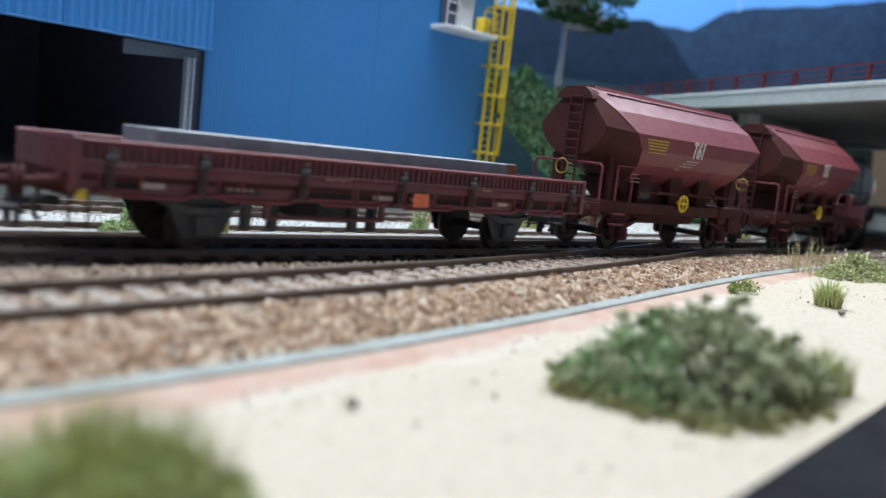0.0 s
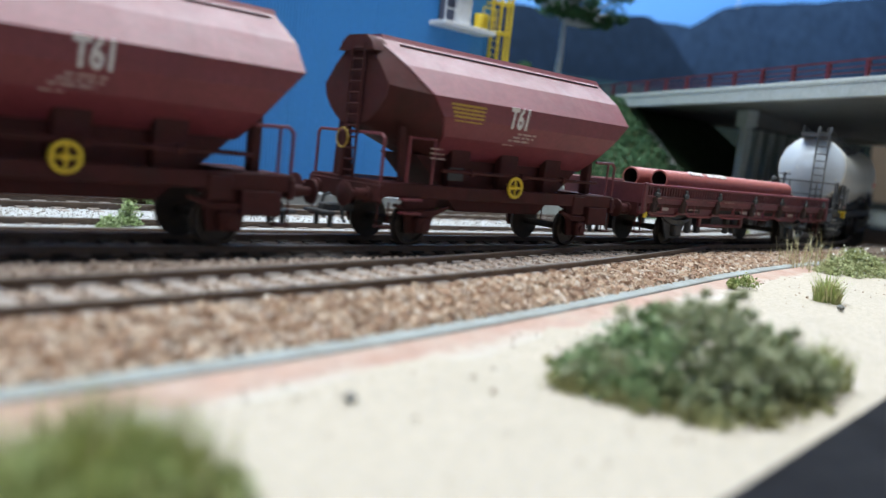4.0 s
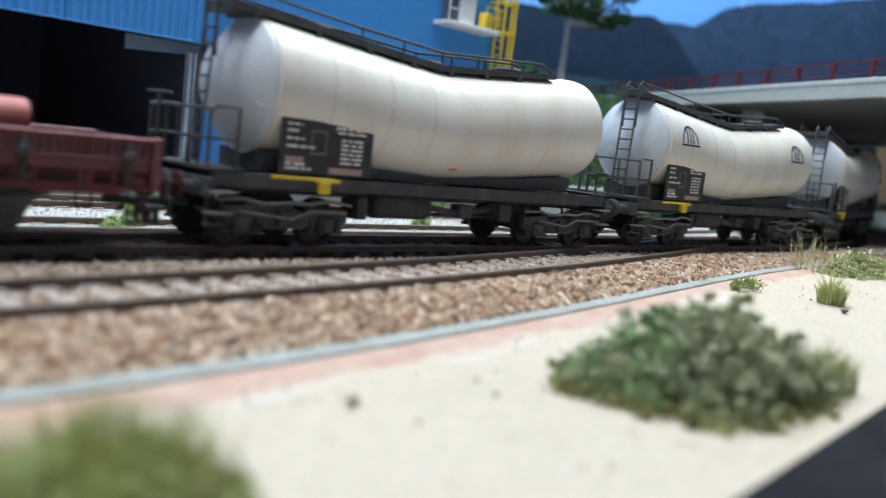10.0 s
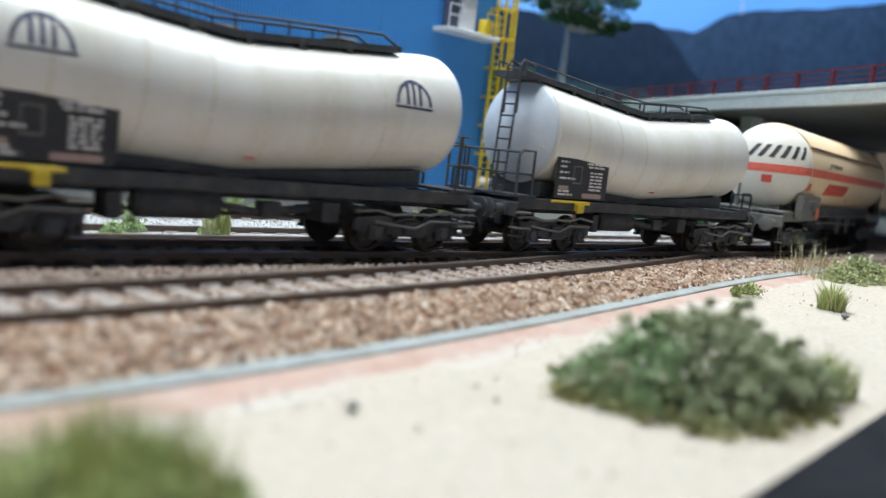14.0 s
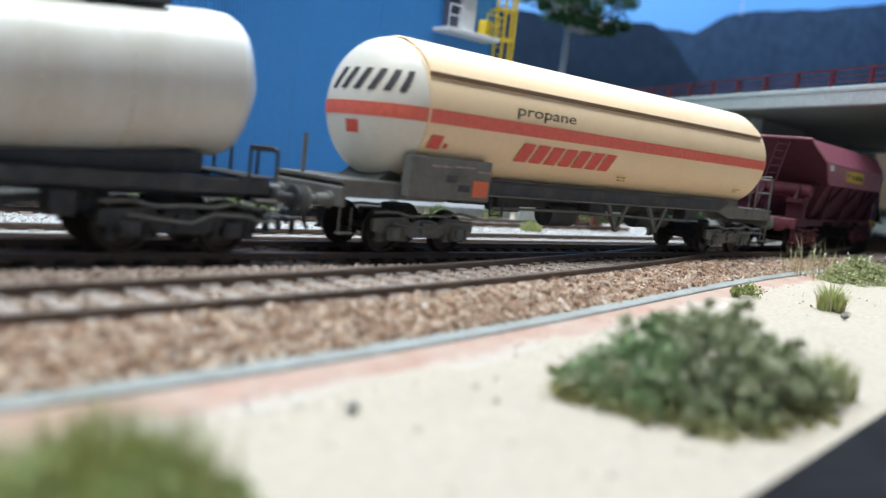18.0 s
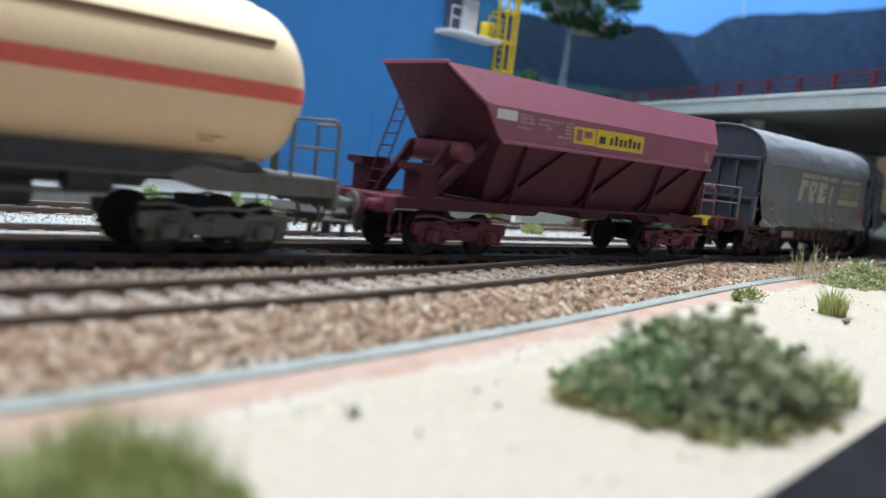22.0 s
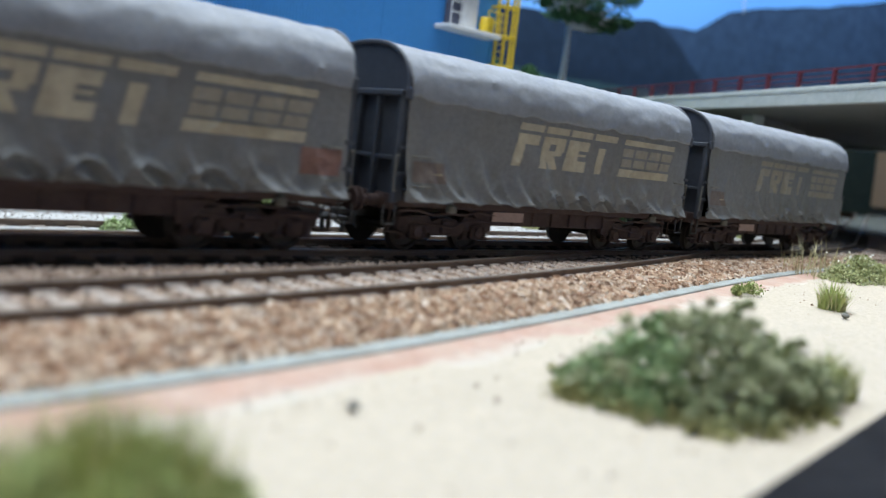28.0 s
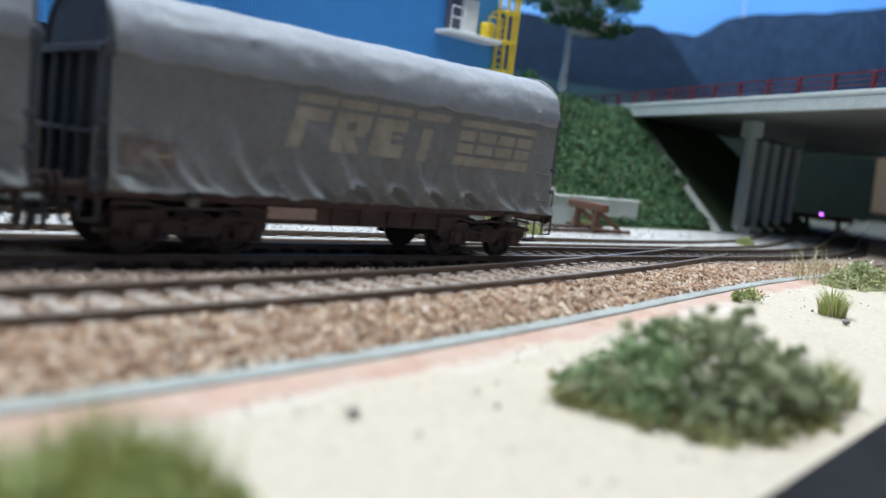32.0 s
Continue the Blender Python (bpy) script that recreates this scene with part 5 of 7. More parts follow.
    part("discharge_pipe", Geo().tube([(-0.4, -0.6, 1.3), (-0.2, -0.75, 0.85), (0.5, -0.8, 0.75), (1.2, -0.7, 0.78), (2.6, -0.4, 0.9)], 0.08, 8).box(0.6, 1.0, -0.95, -0.6, 0.65, 0.95, 0.03), UNDER, w)
    part("brake_rigging", Geo().tube([(-3.2, -0.4, 0.7), (3.4, -0.4, 0.62)], 0.04, 6).box(1.9, 2.3, -0.95, -0.4, 0.6, 1.0, 0.02).box(-2.2, -1.95, -0.9, -0.3, 0.55, 1.0, 0.02).box(2.8, 2.9, -0.9, 0.5, 0.5, 0.95), UNDER, w)
    ends(w, half, UNDER)
    for x in (-4.0, 4.0):
        bogie(w, x, UNDER)
    # end platform with rails and ladder
    for s in (-1, 1):
        pf = part("platform", Geo().box(s * 4.95, s * 5.7, -1.2, 1.2, 1.36, 1.42, 0.01), UNDER, w)
        hi = 2.45 if s < 0 else 1.95
        for y in (-1.18, 1.18):
            part("platform_rail", rail_frame([(s * 5.12, y, 1.4), (s * 5.12, y, hi), (s * 5.55, y, hi), (s * 5.66, y, hi - 0.1), (s * 5.66, y, 1.4)]).tube([(s * 5.12, y, 1.9), (s * 5.66, y, 1.9)], 0.028, 6), UNDER, pf)
        for y in (-1, 1):
            part("end_rail", rail_frame([(s * 5.66, y * 1.18, hi - 0.05), (s * 5.66, y * 0.5, hi - 0.05), (s * 5.66, y * 0.5, 1.4)]), UNDER, pf)
        if s < 0:
            part("cross_rail", Geo().tube([(-5.66, -0.5, hi - 0.05), (-5.66, 0.5, hi - 0.05)], 0.028, 6).tube([(-5.66, -1.18, 1.9), (-5.66, 1.18, 1.9)], 0.024, 6), UNDER, pf)
            part("brake_wheel", Geo().cyl((-5.72, 0.72, 1.4), (-5.72, 0.72, 2.66), 0.05, n=8).tube([(-5.72 + 0.2 * math.cos(a), 0.72 + 0.2 * math.sin(a), 2.62) for a in np.linspace(0, 2 * math.pi, 15)], 0.025, 6), UNDER, pf, "hand brake wheel on a post")
        for z in (0.62, 0.98):
            part("step", Geo().box(s * 5.2, s * 5.65, -1.36, -1.08, z, z + 0.05, 0.01), UNDER_GREY, pf, "dusty grey step")
    part("ladder", ladder_geo((-5.62, -0.5, 1.4), (-5.36, -0.42, 4.45), 0.42, 11), UNDER, w, "dark end ladder")
    for y in (-0.76, -0.34):
        part("ladder_hoop", rail_frame([(-5.4, y + 0.1, 3.3), (-5.42, y + 0.1, 4.4), (-5.3, y + 0.1, 4.55), (-4.9, y + 0.1, 4.45)]), UNDER, w)
    # roof walkway following the dip
    zt = lambda x: axis(x) + R + 0.02
    xs = [-5.1, -3.4, -2.2, -1.1, 0.0, 1.1, 2.2, 3.75]
    wk = part("walkway", Geo().rings([[(x, -0.58, zt(x) - 0.06), (x, 0.48, zt(x) - 0.06), (x, 0.48, zt(x) + 0.07), (x, -0.58, zt(x) + 0.07)] for x in xs]), UNDER, w, "dark roof walkway")
    for a, b in ((-4.65, -3.5), (-3.3, -2.3), (-2.1, -1.2), (-0.9, 0.0), (0.2, 1.0), (1.3, 2.1), (2.4, 3.3)):
        part("bracket", Geo().box(a, a + 0.12, -0.6, 0.5, zt(a) - 0.14, zt(a) + 0.02), UNDER, wk)
    part("walkway_rail", rail_frame([(-5.05, -0.5, zt(-4.7) + 0.05), (-5.05, -0.5, zt(-4.7) + 0.3), (-2.2, -0.5, zt(-2.2) + 0.3), (0, -0.5, zt(0) + 0.34), (2.2, -0.5, zt(2.2) + 0.32), (3.3, -0.5, zt(3.3) + 0.28), (3.7, -0.5, zt(3.6) + 0.06)], 0.028), UNDER, wk)
    part("walkway_rail", rail_frame([(-5.05, 0.4, zt(-4.7) + 0.05), (-5.05, 0.4, zt(-4.7) + 0.3), (-2.2, 0.4, zt(-2.2) + 0.3), (0, 0.4, zt(0) + 0.34), (2.2, 0.4, zt(2.2) + 0.32), (3.3, 0.4, zt(3.3) + 0.28), (3.7, 0.4, zt(3.6) + 0.06)], 0.028), UNDER, wk)
    for x in (-2.2, -1.1, 0.0, 1.1, 2.2):
        part("stanchion", Geo().cyl((x, -0.5, zt(x)), (x, -0.5, zt(x) + 0.31), 0.025, n=6).cyl((x, 0.4, zt(x)), (x, 0.4, zt(x) + 0.31), 0.025, n=6), UNDER, wk)
    for x in (-3.0, 0.0, 2.6):
        part("hatch", Geo().turn([(0, 0), (0, 0.34), (0.16, 0.36), (0.22, 0.3), (0.24, 0)], "z", (x, 0, axis(x) + R - 0.03), 18), UNDER, bar, "dark roof hatch")
    # placard board
    pl = part("placard", Geo().box(-4.28, -2.2, -1.2, -1.16, 1.4, 2.4, 0.01), PLACARD, w, "black data board with unreadable white print")
    rows = [(-4.16, -3.85, 2.28), (-4.16, -3.9, 2.16), (-4.16, -3.8, 2.02), (-4.16, -3.55, 1.88), (-3.1, -2.45, 2.28), (-3.05, -2.4, 2.2)]
    rows += [(-2.95, -2.45, 2.06 - 0.085 * i) for i in range(6)] + [(-4.16, -3.75, 1.56), (-4.16, -3.6, 1.48)]
    part("print", bars(rows, -1.2, rnd, 0.05), PALE_PRINT, pl)
    part("print_block", Geo().box(-4.16, -3.78, -1.2, -1.206, 1.62, 1.72, 0.002).box(-3.2, -2.42, -1.2, -1.206, 1.44, 1.56, 0.002), FADED_PRINT, pl)
    part("card_frame", Geo().box(-3.64, -3.3, -1.2, -1.208, 1.78, 1.82, 0.002).box(-3.64, -3.3, -1.2, -1.208, 2.2, 2.23, 0.002).box(-3.64, -3.61, -1.2, -1.208, 1.8, 2.22, 0.002).box(-3.33, -3.3, -1.2, -1.208, 1.8, 2.22, 0.002), UNDER_GREY, pl)
    part("brake_handle", Geo().box(-4.46, -3.1, -1.3, -1.26, 1.3, 1.36, 0.01).box(-3.45, -3.2, -1.34, -1.26, 1.06, 1.3, 0.02).box(-3.55, -2.98, -1.33, -1.27, 1.27, 1.35, 0.015).box(-3.42, -3.25, -1.3, -1.15, 1.1, 1.3), YELLOW, w, "yellow brake lever")
    part("rivet_plate", Geo().box(0.1, 0.32, -1.0, -0.93, 1.7, 1.74, 0.004), RED_PRINT, w)
    if logo:
        for x0 in (-3.85, 3.2):
            lg = Geo()

            def on(x, zz):
                z = 3.06 + zz
                return (x, -math.sqrt(max(0.0, (R + 0.008) ** 2 - (z - axis(x)) ** 2)), z)
            arc = [(x0 + 0.46 - 0.46 * math.cos(a), 0.5 * math.sin(a)) for a in np.linspace(0, math.pi, 15)]
            for (pa, za), (pb, zb) in zip(arc, arc[1:]):
                ca, cb = x0 + 0.46, x0 + 0.46
                lg.add([on(pa, za), on(pb, zb), on(cb + (pb - cb) * 0.86, zb * 0.88), on(ca + (pa - ca) * 0.86, za * 0.88)], [(0, 1, 2, 3)])
            for c, top in ((0.3, 0.4), (0.46, 0.43), (0.62, 0.4)):
                for k in range(3):
                    za, zb = top * k / 3, top * (k + 1) / 3
                    lg.add([on(x0 + c - 0.035, za), on(x0 + c + 0.035, za), on(x0 + c + 0.035, zb), on(x0 + c - 0.035, zb)], [(0, 1, 2, 3)])
            lg2 = Geo()
            z = 3.0
            dy = math.sqrt((R + 0.008) ** 2 - (z - axis(x0)) ** 2)
            lg2.box(x0 - 0.03, x0 + 0.95, -dy, -dy - 0.004, z - 0.02, z + 0.03, 0.001)
            part("emblem", lg, BLUE_PRINT, bar, "navy arched emblem of plain strokes")
            part("emblem_bar", lg2, BLUE_PRINT, bar)
    return w


# -- cream gas tank wagon --
def gas_wagon():
    rnd = random.Random(77)
    w = thing("gas_tank_wagon", "cream gas tank wagon with a red waist band", "tank wagon", "goods wagons")
    half, R, zc, n = 9.5, 1.5, 3.0, 64
    dome = [(1.38 * math.sin(a), R * math.cos(a)) for a in np.linspace(0, math.pi / 2, 14)]
    prof = [(-7.08 - s * 0.76, r) for s, r in dome[::-1]] + [(0, R)] + [(7.22 + s * 0.78, r) for s, r in dome]
    bar = part("barrel", Geo().turn(prof[13:], "x", (0, 0, zc), n), CREAM, w, "cream barrel with rounded ends")
    part("dished_end", Geo().turn(prof[:14], "x", (0, 0, zc), n), CREAM_END, bar, "pale off-white dished end")

    def rad(x):
        return np.interp(x, [p[0] for p in prof], [p[1] for p in prof])

    def skin(x, z, lift=0.006, side=-1):
        r = rad(x)
        slope = (rad(x + 0.02) - rad(x - 0.02)) / 0.04
        nl = math.hypot(1, slope)
        y = math.sqrt(max(0.0, r * r - (z - zc) ** 2))
        k = 2.0 * lift / nl
        return (x - slope * k, side * (y + y / max(r, 0.01) * k), z + (z - zc) / max(r, 0.01) * k)

    xs = [-7.08, -4, 0, 4] + list(np.linspace(7.22, 8.28, 30))
    for s in (-1, 1):
        part("waist_band", Geo().grid([[skin(x, z, 0.007, s) for z in (2.78, 2.86, 2.94, 3.02, 3.06)] for x in xs]), SIGNAL_RED, bar, "faded red waist band")
    sh = []
    for x in (-7.0, -6.95, 7.1, 7.15):
        r = R + (0.03 if x in (-7.0, 7.15) else 0.06)
        sh.append([(x, r * math.sin(a), zc + r * math.cos(a)) for a in np.linspace(-1.02, 1.02, 31)])
    part("sun_shield", Geo().grid(sh), CREAM, w, "cream sun shield over the barrel")
    for s in (-1, 1):
        y, z = s * (R + 0.05) * math.sin(1.02), zc + (R + 0.05) * math.cos(1.02)
        part("shield_edge", Geo().box(-7.0, 7.15, y - 0.04, y + 0.04, z - 0.09, z + 0.005, 0.008), CREAM_DARK, w, "brown edge of the sun shield")
    part("front_seam", Geo().turn([(-7.1, R - 0.01), (-7.1, R + 0.016), (-7.04, R + 0.016), (-7.04, R - 0.01)], "x", (0, 0, zc), n), CREAM, bar)
    # frame
    for y in (-1.15, 1.15):
        part("side_sill", Geo().extrude([(-5.9, 1.36), (-6.0, 1.66), (6.0, 1.66), (5.9, 1.36)], "y", y - 0.05, y + 0.05), UNDER, w, "dark grimy side sill")
        part("sill_flange", Geo().box(-5.5, 5.5, y - 0.09, y + 0.09, 1.34, 1.385, 0.01), UNDER_GREY, w, "dusty lower flange")
        for q in (-1, 1):
            part("end_sill", Geo().extrude([(q * 8.8, 1.15), (q * 8.8, 1.5), (q * 6.6, 1.5), (q * 6.02, 1.6), (q * 5.42, 1.36), (q * 6.2, 1.15)], "y", y - 0.06, y + 0.06), UNDER_GREY, w, "dusty grey end sill")
    part("saddle", Geo().box(-7.0, 7.0, -1.0, 1.0, 1.4, 1.75, 0.05).extrude([(-7.6, 1.5), (-6.4, 1.5), (-6.4, 2.1), (-7.0, 1.9)], "y", -0.7, 0.7).extrude([(7.6, 1.5), (6.4, 1.5), (6.4, 2.1), (7.0, 1.9)], "y", -0.7, 0.7), UNDER_GREY, w)
    part("end_deck", Geo().box(-8.85, -7.2, -1.25, 1.25, 1.42, 1.5, 0.01), UNDER_GREY, w)
    part("end_deck", Geo().box(7.2, 8.85, -1.25, 1.25, 1.42, 1.5, 0.01), UNDER_GREY, w)
    ends(w, half, UNDER_GREY, (0.95, 1.35))
    for x in (-6.5, 6.5):
        bogie(w, x, UNDER_GREY)
    cab = part("valve_cabinet", Geo().box(-7.4, -5.05, -1.48, -1.2, 1.22, 2.1, 0.03), UNDER_GREY, w, "weathered grey valve cabinet")
    part("hazard_plate", Geo().box(-5.62, -5.15, -1.488, -1.5, 1.32, 1.68, 0.003), ORANGE, cab, "orange hazard plate")
    part("cabinet_vent", Geo().box(-6.05, -5.7, -1.488, -1.494, 1.42, 1.56, 0.002).box(-6.4, -6.1, -1.488, -1.494, 1.6, 1.75, 0.002), UNDER, cab)
    part("print", bars([(-6.85, -6.3, 1.9), (-6.2, -5.6, 1.92), (-5.5, -5.0, 1.85)], -1.488, rnd), FADED_PRINT, cab)
    # under-frame gear
    part("centre_sill", Geo().extrude([(-5.6, 1.45), (-5.3, 1.1), (5.3, 1.1), (5.6, 1.45)], "y", -0.55, 0.55), UNDER, w, "dark centre sill")
    for x0, x1 in ((-4.2, -3.4), (-0.7, 0.0), (4.0, 4.7)):
        part("gear_box", Geo().box(x0, x1, -0.95, -0.5, 1.0, 1.4, 0.03), UNDER, w)
    part("brake_cylinder", Geo().turn([(-2.0, 0), (-2.0, 0.3), (-1.0, 0.3), (-0.95, 0)], "x", (0, -0.5, 0.95), 18), UNDER, w)
    part("air_tank", Geo().turn([(2.0, 0), (2.0, 0.26), (3.6, 0.26), (3.65, 0)], "x", (0, -0.4, 0.95), 18), UNDER, w)
    for x in (-0.2, 1.7):
        part("vee_hanger", Geo().extrude([(x, 1.4), (x + 0.16, 1.4), (x + 0.62, 0.62), (x + 0.5, 0.62)], "y", -1.1, -1.02).extrude([(x + 1.1, 1.4), (x + 0.95, 1.4), (x + 0.5, 0.62), (x + 0.62, 0.62)], "y", -1.1, -1.02), UNDER_GREY, w)
    part("ladder_step", rail_frame([(-4.7, -1.2, 1.3), (-4.7, -1.2, 0.92), (-4.3, -1.2, 0.92), (-4.3, -1.2, 1.3)], 0.03), UNDER, w)
    part("brake_rod", Geo().tube([(-4.6, -1.15, 1.08), (-1.5, -1.15, 1.1), (1.9, -1.1, 1.02), (4.6, -1.0, 1.0)], 0.035, 6), UNDER_GREY, w)
    # end rails
    for y in (-1.15, 1.15):
        part("end_rail", rail_frame([(7.8, y, 1.5), (7.8, y, 2.55), (8.65, y, 2.6), (8.8, y, 2.5), (8.8, y, 1.5)]).tube([(7.8, y, 2.05), (8.8, y, 2.05)], 0.028, 6), UNDER_GREY, w, "grey end handrail")
    part("end_rail", rail_frame([(8.8, -1.15, 2.5), (8.8, -0.45, 2.5), (8.8, -0.45, 1.5)]), UNDER_GREY, w, "grey end handrail")
    part("end_post", Geo().cyl((8.5, 0.5, 1.5), (8.5, 0.5, 2.6), 0.05, n=8), UNDER_GREY, w)
    part("end_post", Geo().cyl((-8.7, 0.4, 1.5), (-8.7, 0.4, 2.3), 0.05, n=8), UNDER_GREY, w)
    # lettering and plain red blocks
    text_part("lettering", "propane", 0.34, DARK_PRINT, w, -4.5, -1.505, 3.21, "dark printed word propane on the barrel", 0.0, 1.85)
    g = Geo()
    x = -4.25
    for k in range(7):
        wd = 0.46
        part("brand_block", Geo().grid([[skin(x + wd * 0.92 * i + (z - 2.2) / 3, z, 0.012) for z in span(2.2, 2.62, 0.05)] for i in (0, 1)]), RED_PRINT, bar, "slanted plain red block")
        x += 0.525
    for a, b, z0, z1 in ((-6.94, -6.6, 2.27, 2.54), (-6.5, -6.4, 2.3, 2.4)):
        part("hazard_mark", Geo().grid([[skin(a + (b - a) * i / 4 + 0.15 * (z - z0), z, 0.012) for z in span(z0, z1, 0.06)] for i in range(5)]), RED_PRINT, bar, "small red hazard mark")

    def dome_at(deg, z):
        k = math.sqrt(1 - ((z - zc) / R) ** 2)
        a = radians(deg)
        return (-7.08 - 1.049 * k * math.sin(a) - 0.014 * math.sin(a), -(R * k + 0.012) * math.cos(a), z)

    def dome_patch(g, d0, d1, z0, z1, lean=0.0):
        return g.grid([[dome_at(d0 + (d1 - d0) * i / 40 + lean * (z - z0), z) for z in span(z0, z1, 0.05)] for i in range(41)])
    part("waist_band", dome_patch(Geo(), 0, 180, 2.78, 3.06), SIGNAL_RED, bar, "faded red waist band")
    part("hazard_mark", dome_patch(Geo(), 72, 86, 2.42, 2.68), RED_PRINT, bar, "small red hazard square")
    for d0 in (104, 89, 74, 59, 44, 29):
        part("emblem_stroke", dome_patch(Geo(), d0, d0 + 7, 3.3, 3.74, -26), DARK_PRINT, bar, "dark slanted plain stroke on the tank end")
    part("print", bars([(-0.2, 0.2, 2.05), (-0.2, 0.15, 1.98), (5.9, 6.4, 2.05), (5.9, 6.2, 1.98)], -1.3, rnd), YELLOW_PRINT, w)
    return w


# -- plum self-discharging hopper --
def plum_hopper():
    rnd = random.Random(5)
    w = thing("hopper_wagon", "plum-red self-discharging hopper wagon with a yellow panel", "hopper wagon", "goods wagons")
    half = 7.12
    xl = (-5.25, -4.3, -3.75)
    xr = (5.75, 5.4, 5.1)
    ring_l = [(xl[0], -1.05, 4.14), (xl[1], -1.47, 3.4), (xl[2], -1.47, 2.66), (xl[2], 1.47, 2.66), (xl[1], 1.47, 3.4), (xl[0], 1.05, 4.14)]
    ring_r = [(xr[0], -1.05, 4.14), (xr[1], -1.47, 3.4), (xr[2], -1.47, 2.66), (xr[2], 1.47, 2.66), (xr[1], 1.47, 3.4), (xr[0], 1.05, 4.14)]
    body = part("hopper_body", Geo().rings([ring_l, ring_r]), PLUM, w, "plum-red faceted hopper body", sharp=10)
    # Extra sheet gives the overhanging end its shade as a darker plum.
    part("end_sheet", Geo().rings([[(p[0] - 0.03, p[1] * 0.97, p[2] - 0.04) for p in ring_l], [(p[0] + 0.01, p[1] * 0.97, p[2] - 0.04) for p in ring_l]]), PLUM_SHADE, body, "end sheet in a shaded plum colour")
    part("top_lip", Geo().box(-5.3, -5.2, -1.1, 1.1, 4.1, 4.18, 0.01), PLUM, body)
    part("end_lip", Geo().rings([[(xl[0] - 0.06, -1.08, 4.16), (xl[1] - 0.06, -1.52, 3.42), (xl[1] + 0.04, -1.52, 3.42), (xl[0] + 0.04, -1.08, 4.16)], [(xl[1] - 0.06, -1.52, 3.42), (xl[2] - 0.06, -1.52, 2.64), (xl[2] + 0.04, -1.52, 2.64), (xl[1] + 0.04, -1.52, 3.42)]], caps=False), PLUM, body)
    part("waist_rail", Geo().box(-3.75, 5.15, -1.53, -1.46, 2.6, 2.68, 0.015), PLUM, body)
    low_l = [(-3.75, -1.44, 2.66), (-3.75, 1.44, 2.66), (-3.6, 0.9, 1.3), (-3.6, -0.9, 1.3)]
    low_r = [(5.05, -1.44, 2.66), (5.05, 1.44, 2.66), (5.0, 0.9, 1.3), (5.0, -0.9, 1.3)]
    low = part("lower_hopper", Geo().rings([low_l, low_r]), PLUM_SHADE, w, "lower hopper in a shaded plum colour")
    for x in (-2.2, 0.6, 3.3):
        part("chute", Geo().extrude([(x - 1.1, 1.4), (x + 1.1, 1.4), (x + 0.45, 0.98), (x - 0.45, 0.98)], "y", -0.95, 0.95), PLUM_SHADE, low)
        part("rib", Geo().rings([[(x + 0.75, -1.5, 2.62), (x + 0.9, -1.5, 2.62), (x + 0.9, -1.4, 2.62), (x + 0.75, -1.4, 2.62)], [(x - 0.95, -1.06, 1.3), (x - 0.8, -1.06, 1.3), (x - 0.8, -0.96, 1.3), (x - 0.95, -0.96, 1.3)]]), PLUM_SHADE, low)
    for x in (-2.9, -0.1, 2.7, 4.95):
        part("upright", Geo().rings([[(x, -1.5, 2.62), (x + 0.09, -1.5, 2.62), (x + 0.09, -1.4, 2.62), (x, -1.4, 2.62)], [(x, -1.12, 1.2), (x + 0.09, -1.12, 1.2), (x + 0.09, -1.0, 1.2), (x, -1.0, 1.2)]]), PLUM_SHADE, low)
    part("end_panel", Geo().box(5.04, 5.12, -1.3, 1.3, 1.25, 2.66, 0.01), PLUM_SHADE, low)
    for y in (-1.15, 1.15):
        part("solebar", Geo().extrude([(-6.45, 1.02), (-6.45, 1.26), (6.45, 1.26), (6.45, 1.02), (3.4, 1.02), (3.1, 1.19), (-2.9, 1.19), (-3.2, 1.02)], "y", y - 0.07, y + 0.07), PLUM_SHADE, w)
    for x0, x1 in ((-6.4, -3.4), (5.2, 6.4)):
        part("end_deck", Geo().box(x0, x1, -1.07, 1.07, 1.12, 1.24, 0.02), PLUM_GEAR, w)
    ends(w, half, PLUM_GEAR, (0.92, 1.28))
    for x in (-4.28, 4.28):
        bogie(w, x, PLUM_GEAR)
    # open end with gear
    for y in (-1.0, 1.0):
        part("end_strut", Geo().rings([[(-3.85, y - 0.07, 2.6), (-3.6, y - 0.07, 2.6), (-3.6, y + 0.07, 2.6), (-3.85, y + 0.07, 2.6)], [(-5.5, y - 0.07, 1.24), (-5.2, y - 0.07, 1.24), (-5.2, y + 0.07, 1.24), (-5.5, y + 0.07, 1.24)]]), PLUM_SHADE, w, "sloping end strut")
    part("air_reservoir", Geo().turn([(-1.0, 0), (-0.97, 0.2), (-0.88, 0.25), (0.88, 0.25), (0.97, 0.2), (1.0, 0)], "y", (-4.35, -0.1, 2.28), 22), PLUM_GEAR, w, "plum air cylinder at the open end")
    part("gusset", Geo().extrude([(-5.6, 1.25), (-5.3, 1.25), (-4.5, 2.3), (-4.6, 2.5)], "y", 0.5, 0.62).extrude([(-5.6, 1.25), (-5.3, 1.25), (-4.5, 2.3), (-4.6, 2.5)], "y", -0.75, -0.65), PLUM_SHADE, w)
    part("end_ladder", ladder_geo((-5.85, 0.3, 1.3), (-5.25, -0.1, 4.0), 0.42, 10, 0.022), PLUM_SHADE, w, "dark plum end ladder")
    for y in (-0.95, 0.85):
        part("control_box", Geo().extrude([(-5.95, 1.85), (-5.95, 1.98), (-5.15, 1.98), (-5.15, 1.85), (-5.3, 1.78), (-5.3, 1.25), (-5.75, 1.25), (-5.75, 1.78)], "y", y - 0.28, y + 0.28), PLUM_SHADE, w, "dark plum control stand")
